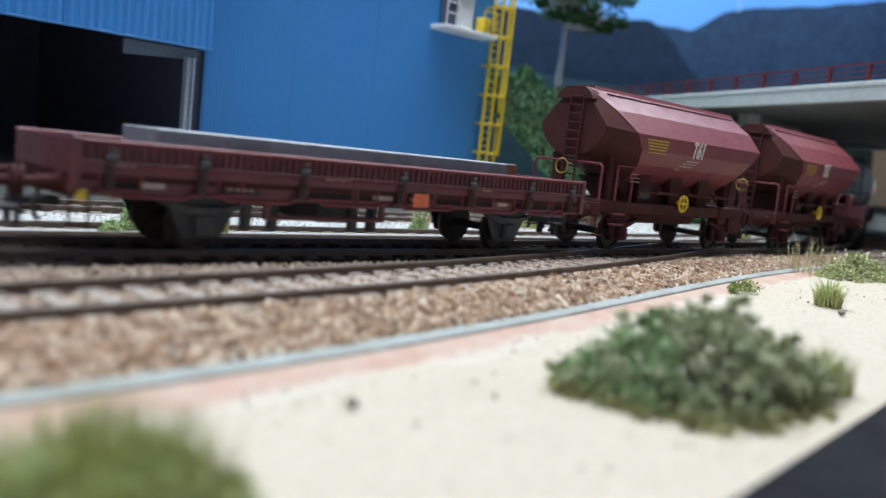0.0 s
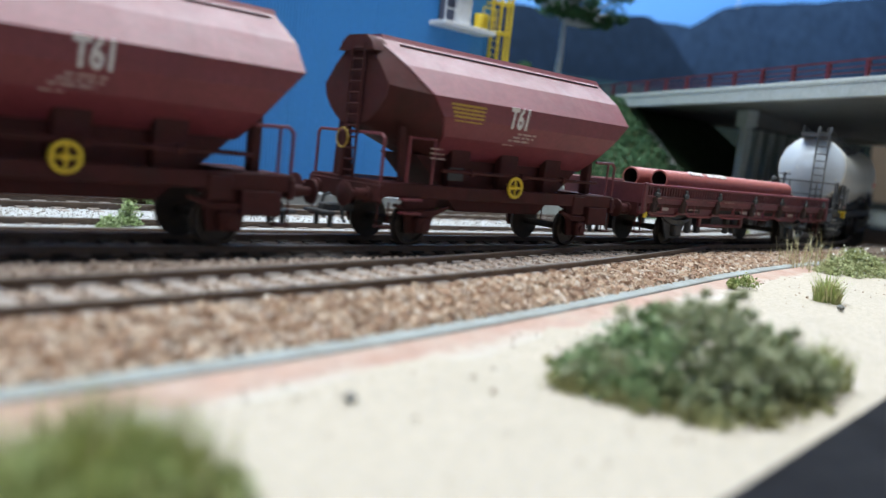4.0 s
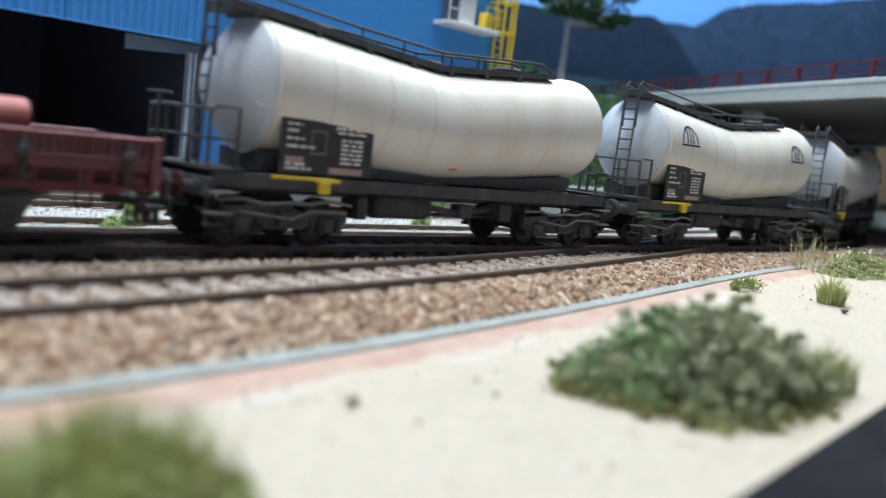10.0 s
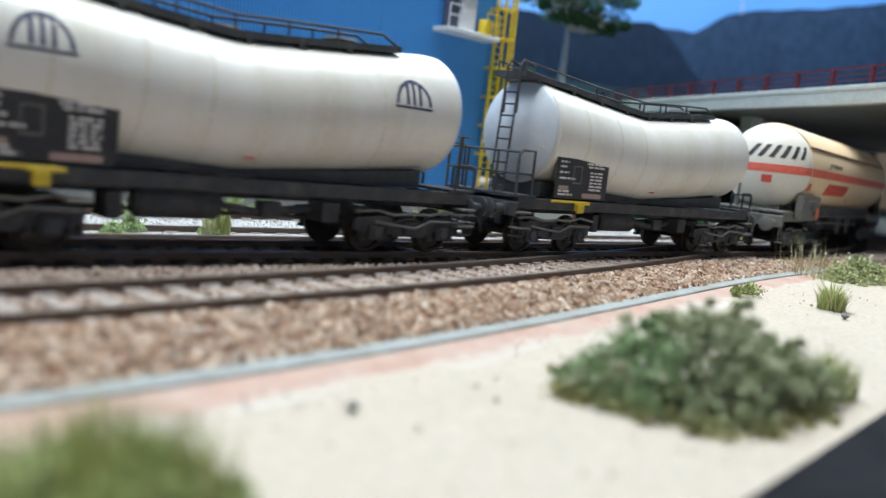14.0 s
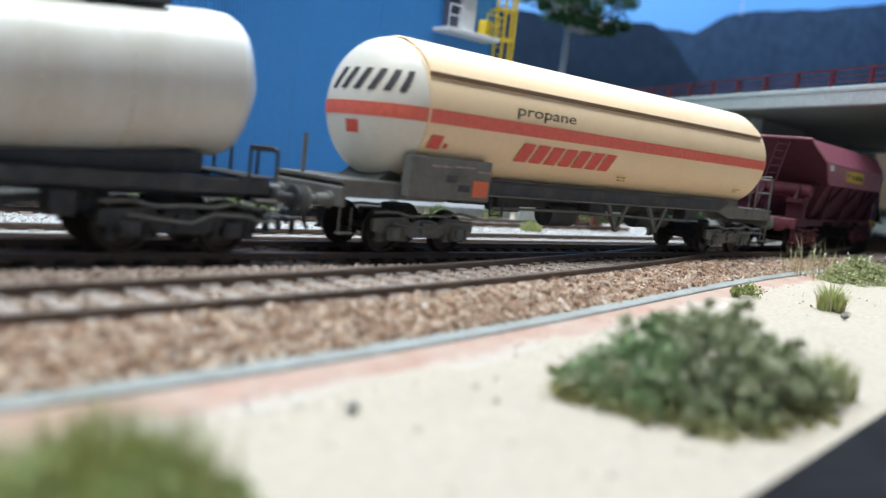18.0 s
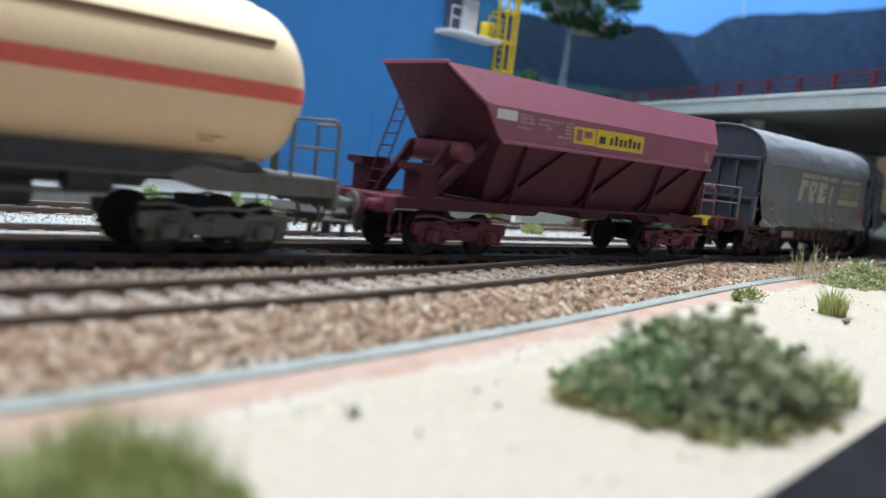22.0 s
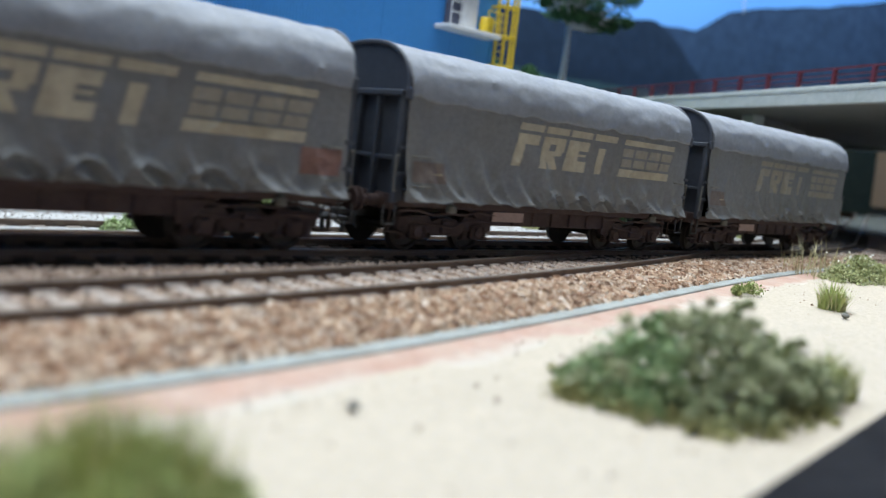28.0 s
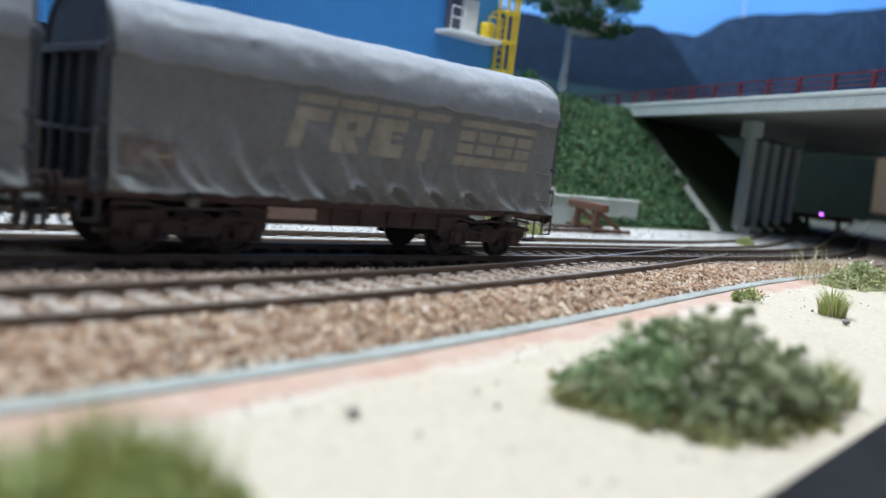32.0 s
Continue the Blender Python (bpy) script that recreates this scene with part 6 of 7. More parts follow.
    for y in (-1.1, 1.1):
        part("end_rail", rail_frame([(5.6, y, 1.26), (5.6, y, 2.2), (6.2, y, 2.2), (6.35, y, 2.1), (6.35, y, 1.26)]).tube([(5.6, y, 1.75), (6.35, y, 1.75)], 0.026, 6), PLUM, w)
    part("end_ladder", ladder_geo((5.75, -0.7, 1.3), (5.6, -0.7, 3.2), 0.4, 7), UNDER, w)
    part("brake_lever", Geo().box(4.9, 5.9, -1.32, -1.27, 1.24, 1.3, 0.01).box(5.5, 5.72, -1.34, -1.26, 1.02, 1.24, 0.015).box(5.4, 5.82, -1.335, -1.265, 1.2, 1.26, 0.01), YELLOW, w, "yellow brake lever")
    # panels and prints
    sg = part("yellow_panel", Geo().box(-0.42, 1.62, -1.476, -1.484, 2.82, 3.26, 0.002), YELLOW, body, "yellow panel with dark plain strokes")
    for k in range(8):
        a = -0.3 if k == 7 else 0.14 + k * 0.2
        part("brand_block", Geo().box(a, a + (0.25 if k == 7 else 0.12), -1.484, -1.49, 2.92, 3.1 + (0.06 if k in (1, 4) else 0), 0.002), DARK_PRINT, sg)
    sg2 = part("yellow_patch", Geo().box(-1.3, -0.46, -1.476, -1.482, 2.84, 3.24, 0.002), YELLOW, body, "worn yellow patch")
    part("print", Geo().box(-1.2, -1.0, -1.482, -1.488, 2.9, 3.18, 0.002).box(-0.9, -0.6, -1.482, -1.488, 3.0, 3.16, 0.002), PLUM, sg2)
    part("white_card", Geo().box(-4.0, -3.35, -1.476, -1.482, 3.12, 3.34, 0.002), PALE_PRINT, body)
    part("print", bars([(-3.25, -2.85, 3.26), (-3.25, -2.8, 3.18), (-3.25, -2.75, 3.1), (-3.3, -2.85, 2.98), (-2.6, -1.75, 3.22), (-2.6, -2.2, 3.12), (-2.3, -2.15, 3.04), (-1.65, -1.35, 3.24), (-1.65, -1.3, 3.16), (-1.65, -1.35, 3.08), (-1.65, -1.3, 3.0), (-1.9, -1.4, 2.9),
                        (4.75, 5.0, 3.1), (4.75, 5.0, 3.02), (4.75, 4.95, 2.94), (4.75, 5.0, 2.86)], -1.476, rnd, 0.055), FADED_PRINT, body)
    return w


# -- oxide-red two-axle hopper --
def red_hopper():
    rnd = random.Random(8)
    w = thing("hopper_wagon", "oxide-red two-axle hopper wagon with a round belly", "hopper wagon", "goods wagons")
    half = 4.62
    prof = [(0.34, 4.26), (0.42, 4.18), (1.0, 3.74), (1.48, 3.2), (1.41, 2.8), (1.16, 2.4), (0.88, 2.12), (0.62, 1.92), (0.3, 1.85)]
    full = [(-y, z) for y, z in prof] + [(y, z) for y, z in prof[::-1]]
    def end_x(z, s):
        return float(np.interp(z, [1.8, 2.5, 2.9, 3.2, 3.7, 4.2], [-2.1, -2.4, -2.7, -3.0, -3.4, -3.75] if s < 0 else [3.0, 3.3, 3.55, 3.83, 3.9, 3.8]))
    # Dark base colours put the shade of the end walls into the paint.
    part("end_wall", Geo().rings([[(end_x(z, -1) - 0.004, y * 0.985, z * 0.995 + 0.012) for y, z in full], [(-3.9, y * 0.74, 3.4 + (z - 3.4) * (0.6 if z < 3.4 else 0.9)) for y, z in full]]), RED_SHADOW, w, "tapered end in a shaded dark red")
    part("end_wall", Geo().rings([[(end_x(z, 1) + q, y * 0.97, z * 0.99 + 0.02) for y, z in full] for q in (0.0, 0.03)]), UNDER_BROWN, w, "end wall in a shaded dark brown")
    body = part("hopper_body", Geo().rings([[(end_x(z, s), y, z) for y, z in full] for s in (-1, 1)]), RED_OX, w, "oxide-red faceted hopper body", sharp=11)
    part("roof_lid", Geo().extrude([(-0.36, 4.24), (0.36, 4.24), (0.3, 4.34), (-0.3, 4.34)], "x", -3.6, 3.8), RED_OX, body, "red loading lid")
    for y in (-0.46, 0.46):
        part("lid_gap", Geo().box(-3.2, 3.65, y - 0.015, y + 0.015, 4.16, 4.185, 0.003), UNDER, body)
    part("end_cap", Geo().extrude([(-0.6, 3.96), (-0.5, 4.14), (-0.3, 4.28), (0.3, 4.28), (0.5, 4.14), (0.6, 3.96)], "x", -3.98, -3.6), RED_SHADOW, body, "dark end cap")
    part("chute", Geo().extrude([(-2.6, 1.95), (3.0, 1.95), (1.6, 0.75), (-1.2, 0.75)], "y", -0.62, 0.62), RED_SHADOW, w, "discharge chute in a shaded dark red")
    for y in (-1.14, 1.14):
        part("solebar", Geo().box(-4.0, 3.96, y - 0.06, y + 0.06, 1.05, 1.35, 0.02), RED_SHADOW, w, "solebar in a shaded dark red")
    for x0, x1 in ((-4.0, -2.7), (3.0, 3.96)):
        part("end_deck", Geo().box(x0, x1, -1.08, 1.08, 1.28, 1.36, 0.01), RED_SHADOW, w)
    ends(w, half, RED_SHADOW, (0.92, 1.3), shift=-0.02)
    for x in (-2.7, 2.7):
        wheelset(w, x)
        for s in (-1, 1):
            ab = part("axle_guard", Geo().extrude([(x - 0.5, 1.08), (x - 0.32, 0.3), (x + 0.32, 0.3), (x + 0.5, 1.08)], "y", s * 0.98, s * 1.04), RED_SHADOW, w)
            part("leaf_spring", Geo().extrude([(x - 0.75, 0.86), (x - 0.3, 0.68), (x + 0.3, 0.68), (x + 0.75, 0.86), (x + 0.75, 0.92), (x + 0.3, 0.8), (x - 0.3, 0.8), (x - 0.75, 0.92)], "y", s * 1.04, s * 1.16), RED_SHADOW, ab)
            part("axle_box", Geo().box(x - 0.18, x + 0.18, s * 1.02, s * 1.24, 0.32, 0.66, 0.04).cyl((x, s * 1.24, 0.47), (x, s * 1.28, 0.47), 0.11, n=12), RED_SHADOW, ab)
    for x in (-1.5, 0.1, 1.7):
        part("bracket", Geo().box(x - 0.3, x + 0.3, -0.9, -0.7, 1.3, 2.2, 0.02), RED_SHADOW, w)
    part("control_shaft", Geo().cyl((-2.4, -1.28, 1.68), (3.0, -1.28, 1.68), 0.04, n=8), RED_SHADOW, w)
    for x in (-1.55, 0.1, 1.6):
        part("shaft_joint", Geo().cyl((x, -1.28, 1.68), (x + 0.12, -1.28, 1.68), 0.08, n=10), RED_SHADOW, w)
    ring = [(-0.13 + 0.22 * math.cos(a), -1.36, 1.42 + 0.22 * math.sin(a)) for a in np.linspace(0, 2 * math.pi, 25)]
    hw = part("hand_wheel", Geo().tube(ring, 0.038, 8), YELLOW, w, "yellow hand wheel")
    part("spokes", Geo().tube([(-0.33, -1.36, 1.42), (0.07, -1.36, 1.42)], 0.03, 6).tube([(-0.13, -1.36, 1.22), (-0.13, -1.36, 1.62)], 0.03, 6).cyl((-0.13, -1.4, 1.42), (-0.13, -1.15, 1.42), 0.06, n=10), YELLOW, hw)
    # left end platform
    part("end_rail", rail_frame([(-3.92, -1.15, 1.36), (-3.92, -1.15, 2.22), (-3.92, -1.06, 2.3), (-3.92, 1.06, 2.3), (-3.92, 1.15, 2.22), (-3.92, 1.15, 1.36)]), RED_OX, w, "red platform rail across the end")
    part("end_rail", rail_frame([(3.1, -1.15, 2.2), (3.8, -1.15, 2.22), (3.9, -1.15, 2.12), (3.9, -1.15, 1.36)]).tube([(3.62, -1.15, 2.2), (3.62, -1.15, 1.36)], 0.03, 6), RED_OX, w, "red platform rail")
    part("brake_pillar", Geo().box(3.3, 3.5, -0.75, -0.5, 1.36, 2.5, 0.03), RED_SHADOW, w, "dark brake pillar")
    part("brake_pillar", Geo().extrude([(-3.86, 1.36), (-3.56, 1.36), (-3.64, 2.55), (-3.8, 2.55)], "y", 0.35, 0.6), RED_SHADOW, w, "dark brake pillar")
    for x, z in ((-3.15, 1.0), (-3.15, 0.72)):
        part("foot_step", Geo().box(x - 0.28, x + 0.25, -1.34, -1.16, z, z + 0.05, 0.01), RED_OX, w, "worn red foot step")
    part("step_rail", rail_frame([(-3.29, -1.2, 1.36), (-3.29, -1.2, 2.3), (-2.6, -1.22, 2.3), (-2.6, -1.2, 1.36)]), RED_OX, w)
    part("end_ladder", ladder_geo((-4.0, -0.1, 1.36), (-3.98, -0.1, 4.1), 0.42, 12), RED_SHADOW, w, "dark end ladder")
    for y in (-0.94, 0.94):
        part("end_stay", Geo().extrude([(-3.4, 2.5), (-3.25, 2.5), (-3.1, 1.36), (-3.3, 1.36)], "y", y - 0.04, y + 0.04), RED_SHADOW, w)
    part("end_wheel", Geo().tube([(-4.05, 0.1 + 0.2 * math.cos(a), 2.15 + 0.2 * math.sin(a)) for a in np.linspace(0, 2 * math.pi, 21)], 0.018, 6), YELLOW_PRINT, w, "thin yellow end hand wheel")
    part("brake_post", Geo().cyl((-4.0, 0.1, 1.36), (-3.95, 0.1, 2.45), 0.08, n=8), RED_SHADOW, w)
    part("data_plate", Geo().box(-2.15, -1.7, -1.22, -1.2, 1.48, 1.76, 0.004), UNDER, w)
    part("side_box", Geo().box(2.25, 2.7, -1.24, -0.9, 0.85, 1.3, 0.02).box(2.9, 3.7, -1.25, -0.95, 0.6, 1.05, 0.02), RED_SHADOW, w)
    # prints on the belly
    def belly(z):
        return -np.interp(z, [2.12, 2.4, 2.8, 3.2], [0.88, 1.16, 1.41, 1.48]) - 0.012
    g = Geo()
    for i, z in enumerate((3.06, 2.98, 2.9, 2.82, 2.74)):
        g.box(-2.5 + 0.05 * i, -1.45, belly(z), belly(z) - 0.005, z, z + 0.045, 0.001)
    part("print", g, YELLOW_PRINT, body, "faded yellow print")
    mark = text_part("lettering", "T61", 0.64, PALE_PRINT, w, -0.15, belly(2.76) - 0.018, 2.76, "white painted marking T61", 0.0, 0.66, 0.02)
    mark.rotation_euler.x = math.atan2(0.07, 0.4)       # leans with the tucked-in side
    for i, (x0, x1, z) in enumerate(((-0.2, 0.45, 2.62), (-0.3, 0.4, 2.54), (-0.4, 0.3, 2.46), (-0.5, -0.15, 2.36))):
        part("print", bars([(x0, x1, z)], belly(z) - 0.01, rnd, 0.045), FADED_PRINT, body)
    part("print", bars([(-2.75, -2.4, 2.1), (-2.75, -2.35, 2.0), (-2.75, -2.3, 1.9)], -1.24, rnd, 0.03), FADED_PRINT, body)
    return w


# -- oxide-red two-axle flat wagon with low sides --
def flat_wagon(label, seed):
    rnd = random.Random(seed)
    w = thing("flat_wagon", label, "flat wagon", "goods wagons")
    half, L = 6.8, 6.18
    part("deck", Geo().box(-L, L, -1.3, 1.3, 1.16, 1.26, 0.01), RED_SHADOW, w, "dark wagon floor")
    for s in (-1, 1):
        bd = part("side_board", Geo().box(-L, L, s * 1.31, s * 1.35, 1.26, 1.74, 0.01), FLAT_RED, w, "low dark oxide-red drop side")
        part("top_rail", Geo().box(-L, L, s * 1.29, s * 1.43, 1.73, 1.8, 0.02), RED_OX, bd, "lighter red top rail")
        part("ledge", Geo().box(-L, L, s * 1.33, s * 1.43, 1.43, 1.48, 0.015), FLAT_RED, bd)
        rb = Geo()
        x = -L + 0.08
        while x < L - 0.05:
            rb.box(x, x + 0.06, s * 1.34, s * 1.405, 1.47, 1.73, 0.008)
            x += 0.14
        tagged(part("ribs", rb, FLAT_RED, bd), kind="stuff")
        # solebar with long openings and a wavy lower lip
        low = [(-L, 1.0)]
        for x in (-4.9, -2.9, -0.9, 1.1, 3.1, 5.0):
            low += [(x - 0.75, 1.0), (x - 0.6, 0.93), (x + 0.6, 0.93), (x + 0.75, 1.0)]
        low.append((L, 1.0))
        poly = low + [(L, 1.28), (-L, 1.28)]
        sole = part("solebar", Geo().extrude(poly, "y", s * 1.2, s * 1.26), FLAT_RED, w, "grimy oxide-red solebar")
        # Lighter red on lip and rims puts lit edges into the colour.
        part("lower_lip", Geo().tube([(x, s * 1.27, z) for x, z in low], 0.04, 6), RED_OX, sole, "lower lip in a lit, lighter red")
        part("upper_lip", Geo().box(-L, L, s * 1.24, s * 1.33, 1.28, 1.33, 0.015), FLAT_RED, sole)
        for x0, x1 in ((-5.7, -5.1), (-3.7, -3.3), (-1.9, -0.9), (-0.75, -0.3), (0.5, 0.75), (1.3, 2.05), (2.5, 3.0), (3.8, 4.05), (4.4, 5.0), (5.2, 5.5)):
            # Flat dark plate on the solid solebar, drawn as a shaded opening.
            part("sole_opening", Geo().box(x0, x1, s * 1.258, s * 1.266, 1.05, 1.26, 0.003), DARK_HOLE, sole, "dark patch standing for an opening")
            part("opening_rim", Geo().box(x0 - 0.04, x1 + 0.04, s * 1.26, s * 1.345, 1.005, 1.05, 0.012).box(x0 - 0.05, x0 - 0.005, s * 1.26, s * 1.31, 1.03, 1.27, 0.01).box(x1 + 0.005, x1 + 0.05, s * 1.26, s * 1.31, 1.03, 1.27, 0.01), RED_OX, sole, "rim of the opening in a lit, lighter red")
        for x in (-5.6, -4.07, -2.09, 0.26, 2.25, 4.17, 5.7):
            st = part("stake_pocket", Geo().box(x - 0.07, x + 0.07, s * 1.26, s * 1.42, 1.02, 1.46, 0.02), UNDER_BROWN, sole, "dark stake pocket")
            part("hook", Geo().box(x - 0.09, x + 0.09, s * 1.36, s * 1.5, 1.44, 1.58, 0.03).box(x - 0.04, x + 0.04, s * 1.4, s * 1.48, 1.56, 1.68, 0.02), UNDER, st)
            part("chain_link", Geo().tube([(x - 0.05, s * 1.44, 1.4), (x + 0.02, s * 1.46, 1.28), (x - 0.02, s * 1.45, 1.16), (x + 0.04, s * 1.42, 1.04)], 0.025, 6), UNDER_BROWN, st)
            part("foot_plate", Geo().box(x - 0.2, x + 0.2, s * 1.25, s * 1.36, 0.96, 1.03, 0.02), FLAT_RED, st)
        for x0, x1 in ((-5.05, -3.3), (-2.7, 0.0), (0.9, 2.1), (3.0, 4.7)):
            part("side_strip", Geo().box(x0, x1, s * 1.345, s * 1.372, 1.36, 1.4, 0.008), RED_OX, bd)
        part("tie_bar", Geo().cyl((-2.75, s * 1.18, 0.66), (0.0, s * 1.18, 0.66), 0.05, n=8), FLAT_RED, sole, "red tie bar")
        for x in (-2.75, -0.1):
            part("tie_post", Geo().box(x, x + 0.14, s * 1.12, s * 1.22, 0.64, 1.0, 0.02), FLAT_RED, sole)
        for x in (-3.1, -2.55, -0.72, -0.25):
            part("hanger", Geo().box(x, x + 0.2, s * 0.9, s * 1.08, 0.4, 0.95, 0.04), UNDER, sole)
        for x, wd in ((-4.87, 0.42), (-0.11, 0.5), (0.83, 0.48), (3.41, 0.34)):
            part("label_card", Geo().box(x - wd / 2, x + wd / 2, s * 1.262, s * 1.272, 1.07, 1.28, 0.003), PALE_CARD, sole, "faded pale label card")
        pl = part("number_plate", Geo().box(-3.62, -2.9, s * 1.262, s * 1.275, 1.04, 1.36, 0.005), UNDER_BROWN, sole, "brown data plate with plain pale bars")
        part("print", bars([(-3.55, -3.1, 1.28), (-3.5, -2.98, 1.19), (-3.55, -3.05, 1.1)], s * 1.275 if s < 0 else 1.281, rnd, 0.045), FADED_PRINT, pl)
        part("print", bars([(-5.6, -5.2, 1.4), (-1.6, -1.0, 1.4), (2.6, 2.95, 1.4)], s * 1.36 if s < 0 else 1.366, rnd, 0.03), FADED_PRINT, bd)
        part("lashing_ring", Geo().tube([(5.0 + 0.08 * math.cos(a), s * 1.29, 1.02 + 0.08 * math.sin(a)) for a in np.linspace(0, 2 * math.pi, 13)], 0.02, 6), UNDER, sole)
    for s in (-1, 1):
        part("end_board", Geo().box(s * (L - 0.06), s * L, -1.36, 1.36, 1.24, 1.78, 0.01), FLAT_RED, w)
        part("corner_post", Geo().box(s * (L - 0.12), s * (L + 0.03), -1.44, -1.34, 0.98, 1.82, 0.02), FLAT_RED, w)
    ends(w, half, RED_SHADOW, (0.88, 1.22))
    for y in (-0.38, 0.38):
        part("underframe", Geo().box(-5.8, 5.8, y - 0.08, y + 0.08, 0.85, 1.15), UNDER_BROWN, w)
    part("brake_gear", Geo().box(-1.4, -0.4, -0.9, 0.9, 0.55, 1.1, 0.04), UNDER, w)
    for x in (-3.85, 3.85):
        wheelset(w, x, r=0.48)
        for s in (-1, 1):
            ab = part("axle_guard", Geo().extrude([(x - 0.72, 0.98), (x - 0.36, 0.24), (x + 0.36, 0.24), (x + 0.72, 0.98)], "y", s * 0.98, s * 1.03), UNDER, w)
            part("leaf_spring", Geo().extrude([(x - 0.8, 0.84), (x - 0.3, 0.66), (x + 0.3, 0.66), (x + 0.8, 0.84), (x + 0.8, 0.9), (x + 0.3, 0.79), (x - 0.3, 0.79), (x - 0.8, 0.9)], "y", s * 1.03, s * 1.14), UNDER, ab)
            part("axle_box", Geo().box(x - 0.18, x + 0.18, s * 1.0, s * 1.22, 0.32, 0.66, 0.04), UNDER, ab)
    part("lamp_bracket", Geo().box(-6.1, -5.95, -1.42, -1.36, 0.86, 1.02, 0.01), YELLOW, w, "small yellow bracket")
    return w


# -- tarpaulin-covered bogie wagon --
def tarp_y(x, z):
    """Depth of the hanging sheet on the near side: folds grow towards the hem."""
    low = max(0.0, min(1.0, (2.25 - z) / 1.15))
    bent = x - 0.6 * low ** 3
    swag, fine = 1 - abs(math.sin(scallop(bent))), 1 - abs(math.sin(1.7 * scallop(bent) + 0.6))
    ends = min(1.0, max(0.0, (abs(x) - 3.7) / 0.7))
    f = 0.24 * swag ** 3 + 0.1 * fine ** 4 + 0.04 * noise.noise((x * 2.3, z * 0.5, 1.7))
    f += 0.15 * max(0.0, math.sin((x - 0.75 * z * (1 if x > 0 else -1)) * 9.0 + 1.6 * noise.noise((x, z, 5.0)))) ** 2 * ends
    y = -1.44 - 0.05 * low * low - low ** 1.2 * f * (1 - 0.5 * ends)
    y -= 0.10 * math.exp(-max(0.0, z - hem_z(x)) / 0.09) * (1 - pockets(x))
    top = hem_z(x) + 0.34 * abs(math.sin(scallop(x))) ** 0.8
    under = min(1.0, max(0.0, (top - z) / 0.05))
    y += pockets(x) * (0.12 * under - 0.055 * math.exp(-((z - top - 0.01) / 0.05) ** 2))
    tight = min(1.0, max(0.0, (2.95 - z) / 0.9))
    y -= 0.02 * tight * max(0.0, math.sin(x * 6.0 + 2.2 * noise.noise((x * 0.7, z * 0.6, 2.0)))) ** 3
    crease = 1 - min(1.0, 3.0 * abs(noise.noise((x * 0.8 + 0.25 * z, z * 0.5, 7.3))))
    crease2 = 1 - min(1.0, 3.5 * abs(noise.noise((x * 1.6 - 0.5 * z, z * 0.9, 2.9))))
    y -= (0.055 * crease ** 2 + 0.03 * crease2 ** 2) * tight + 0.012 * crease2 ** 2
    y += 0.035 * noise.noise((x * 1.1, z * 1.6, 3.3)) + 0.014 * noise.noise((x * 4.0, z * 3.0, 6.1))
    return y


def pockets(x):
    """Where the hem is gathered into arched pockets."""
    return min(1.0, max(0.0, (x + 1.3) / 0.3)) * min(1.0, max(0.0, (3.3 - x) / 0.3))


def scallop(x):
    return x * 3.0 + 0.5 * math.sin(x * 0.9) + 0.35 * noise.noise((x * 0.8, 1.0, 2.0))


def hem_z(x):
    w = abs(math.sin(scallop(x))) ** 0.7
    side = min(1.0, max(0.0, (abs(x) - 3.7) / 0.7))
    return 1.1 + 0.06 * w * (1 - side) * (1 - 0.7 * pockets(x)) + 0.03 * noise.noise((x * 3.0, 0, 9))


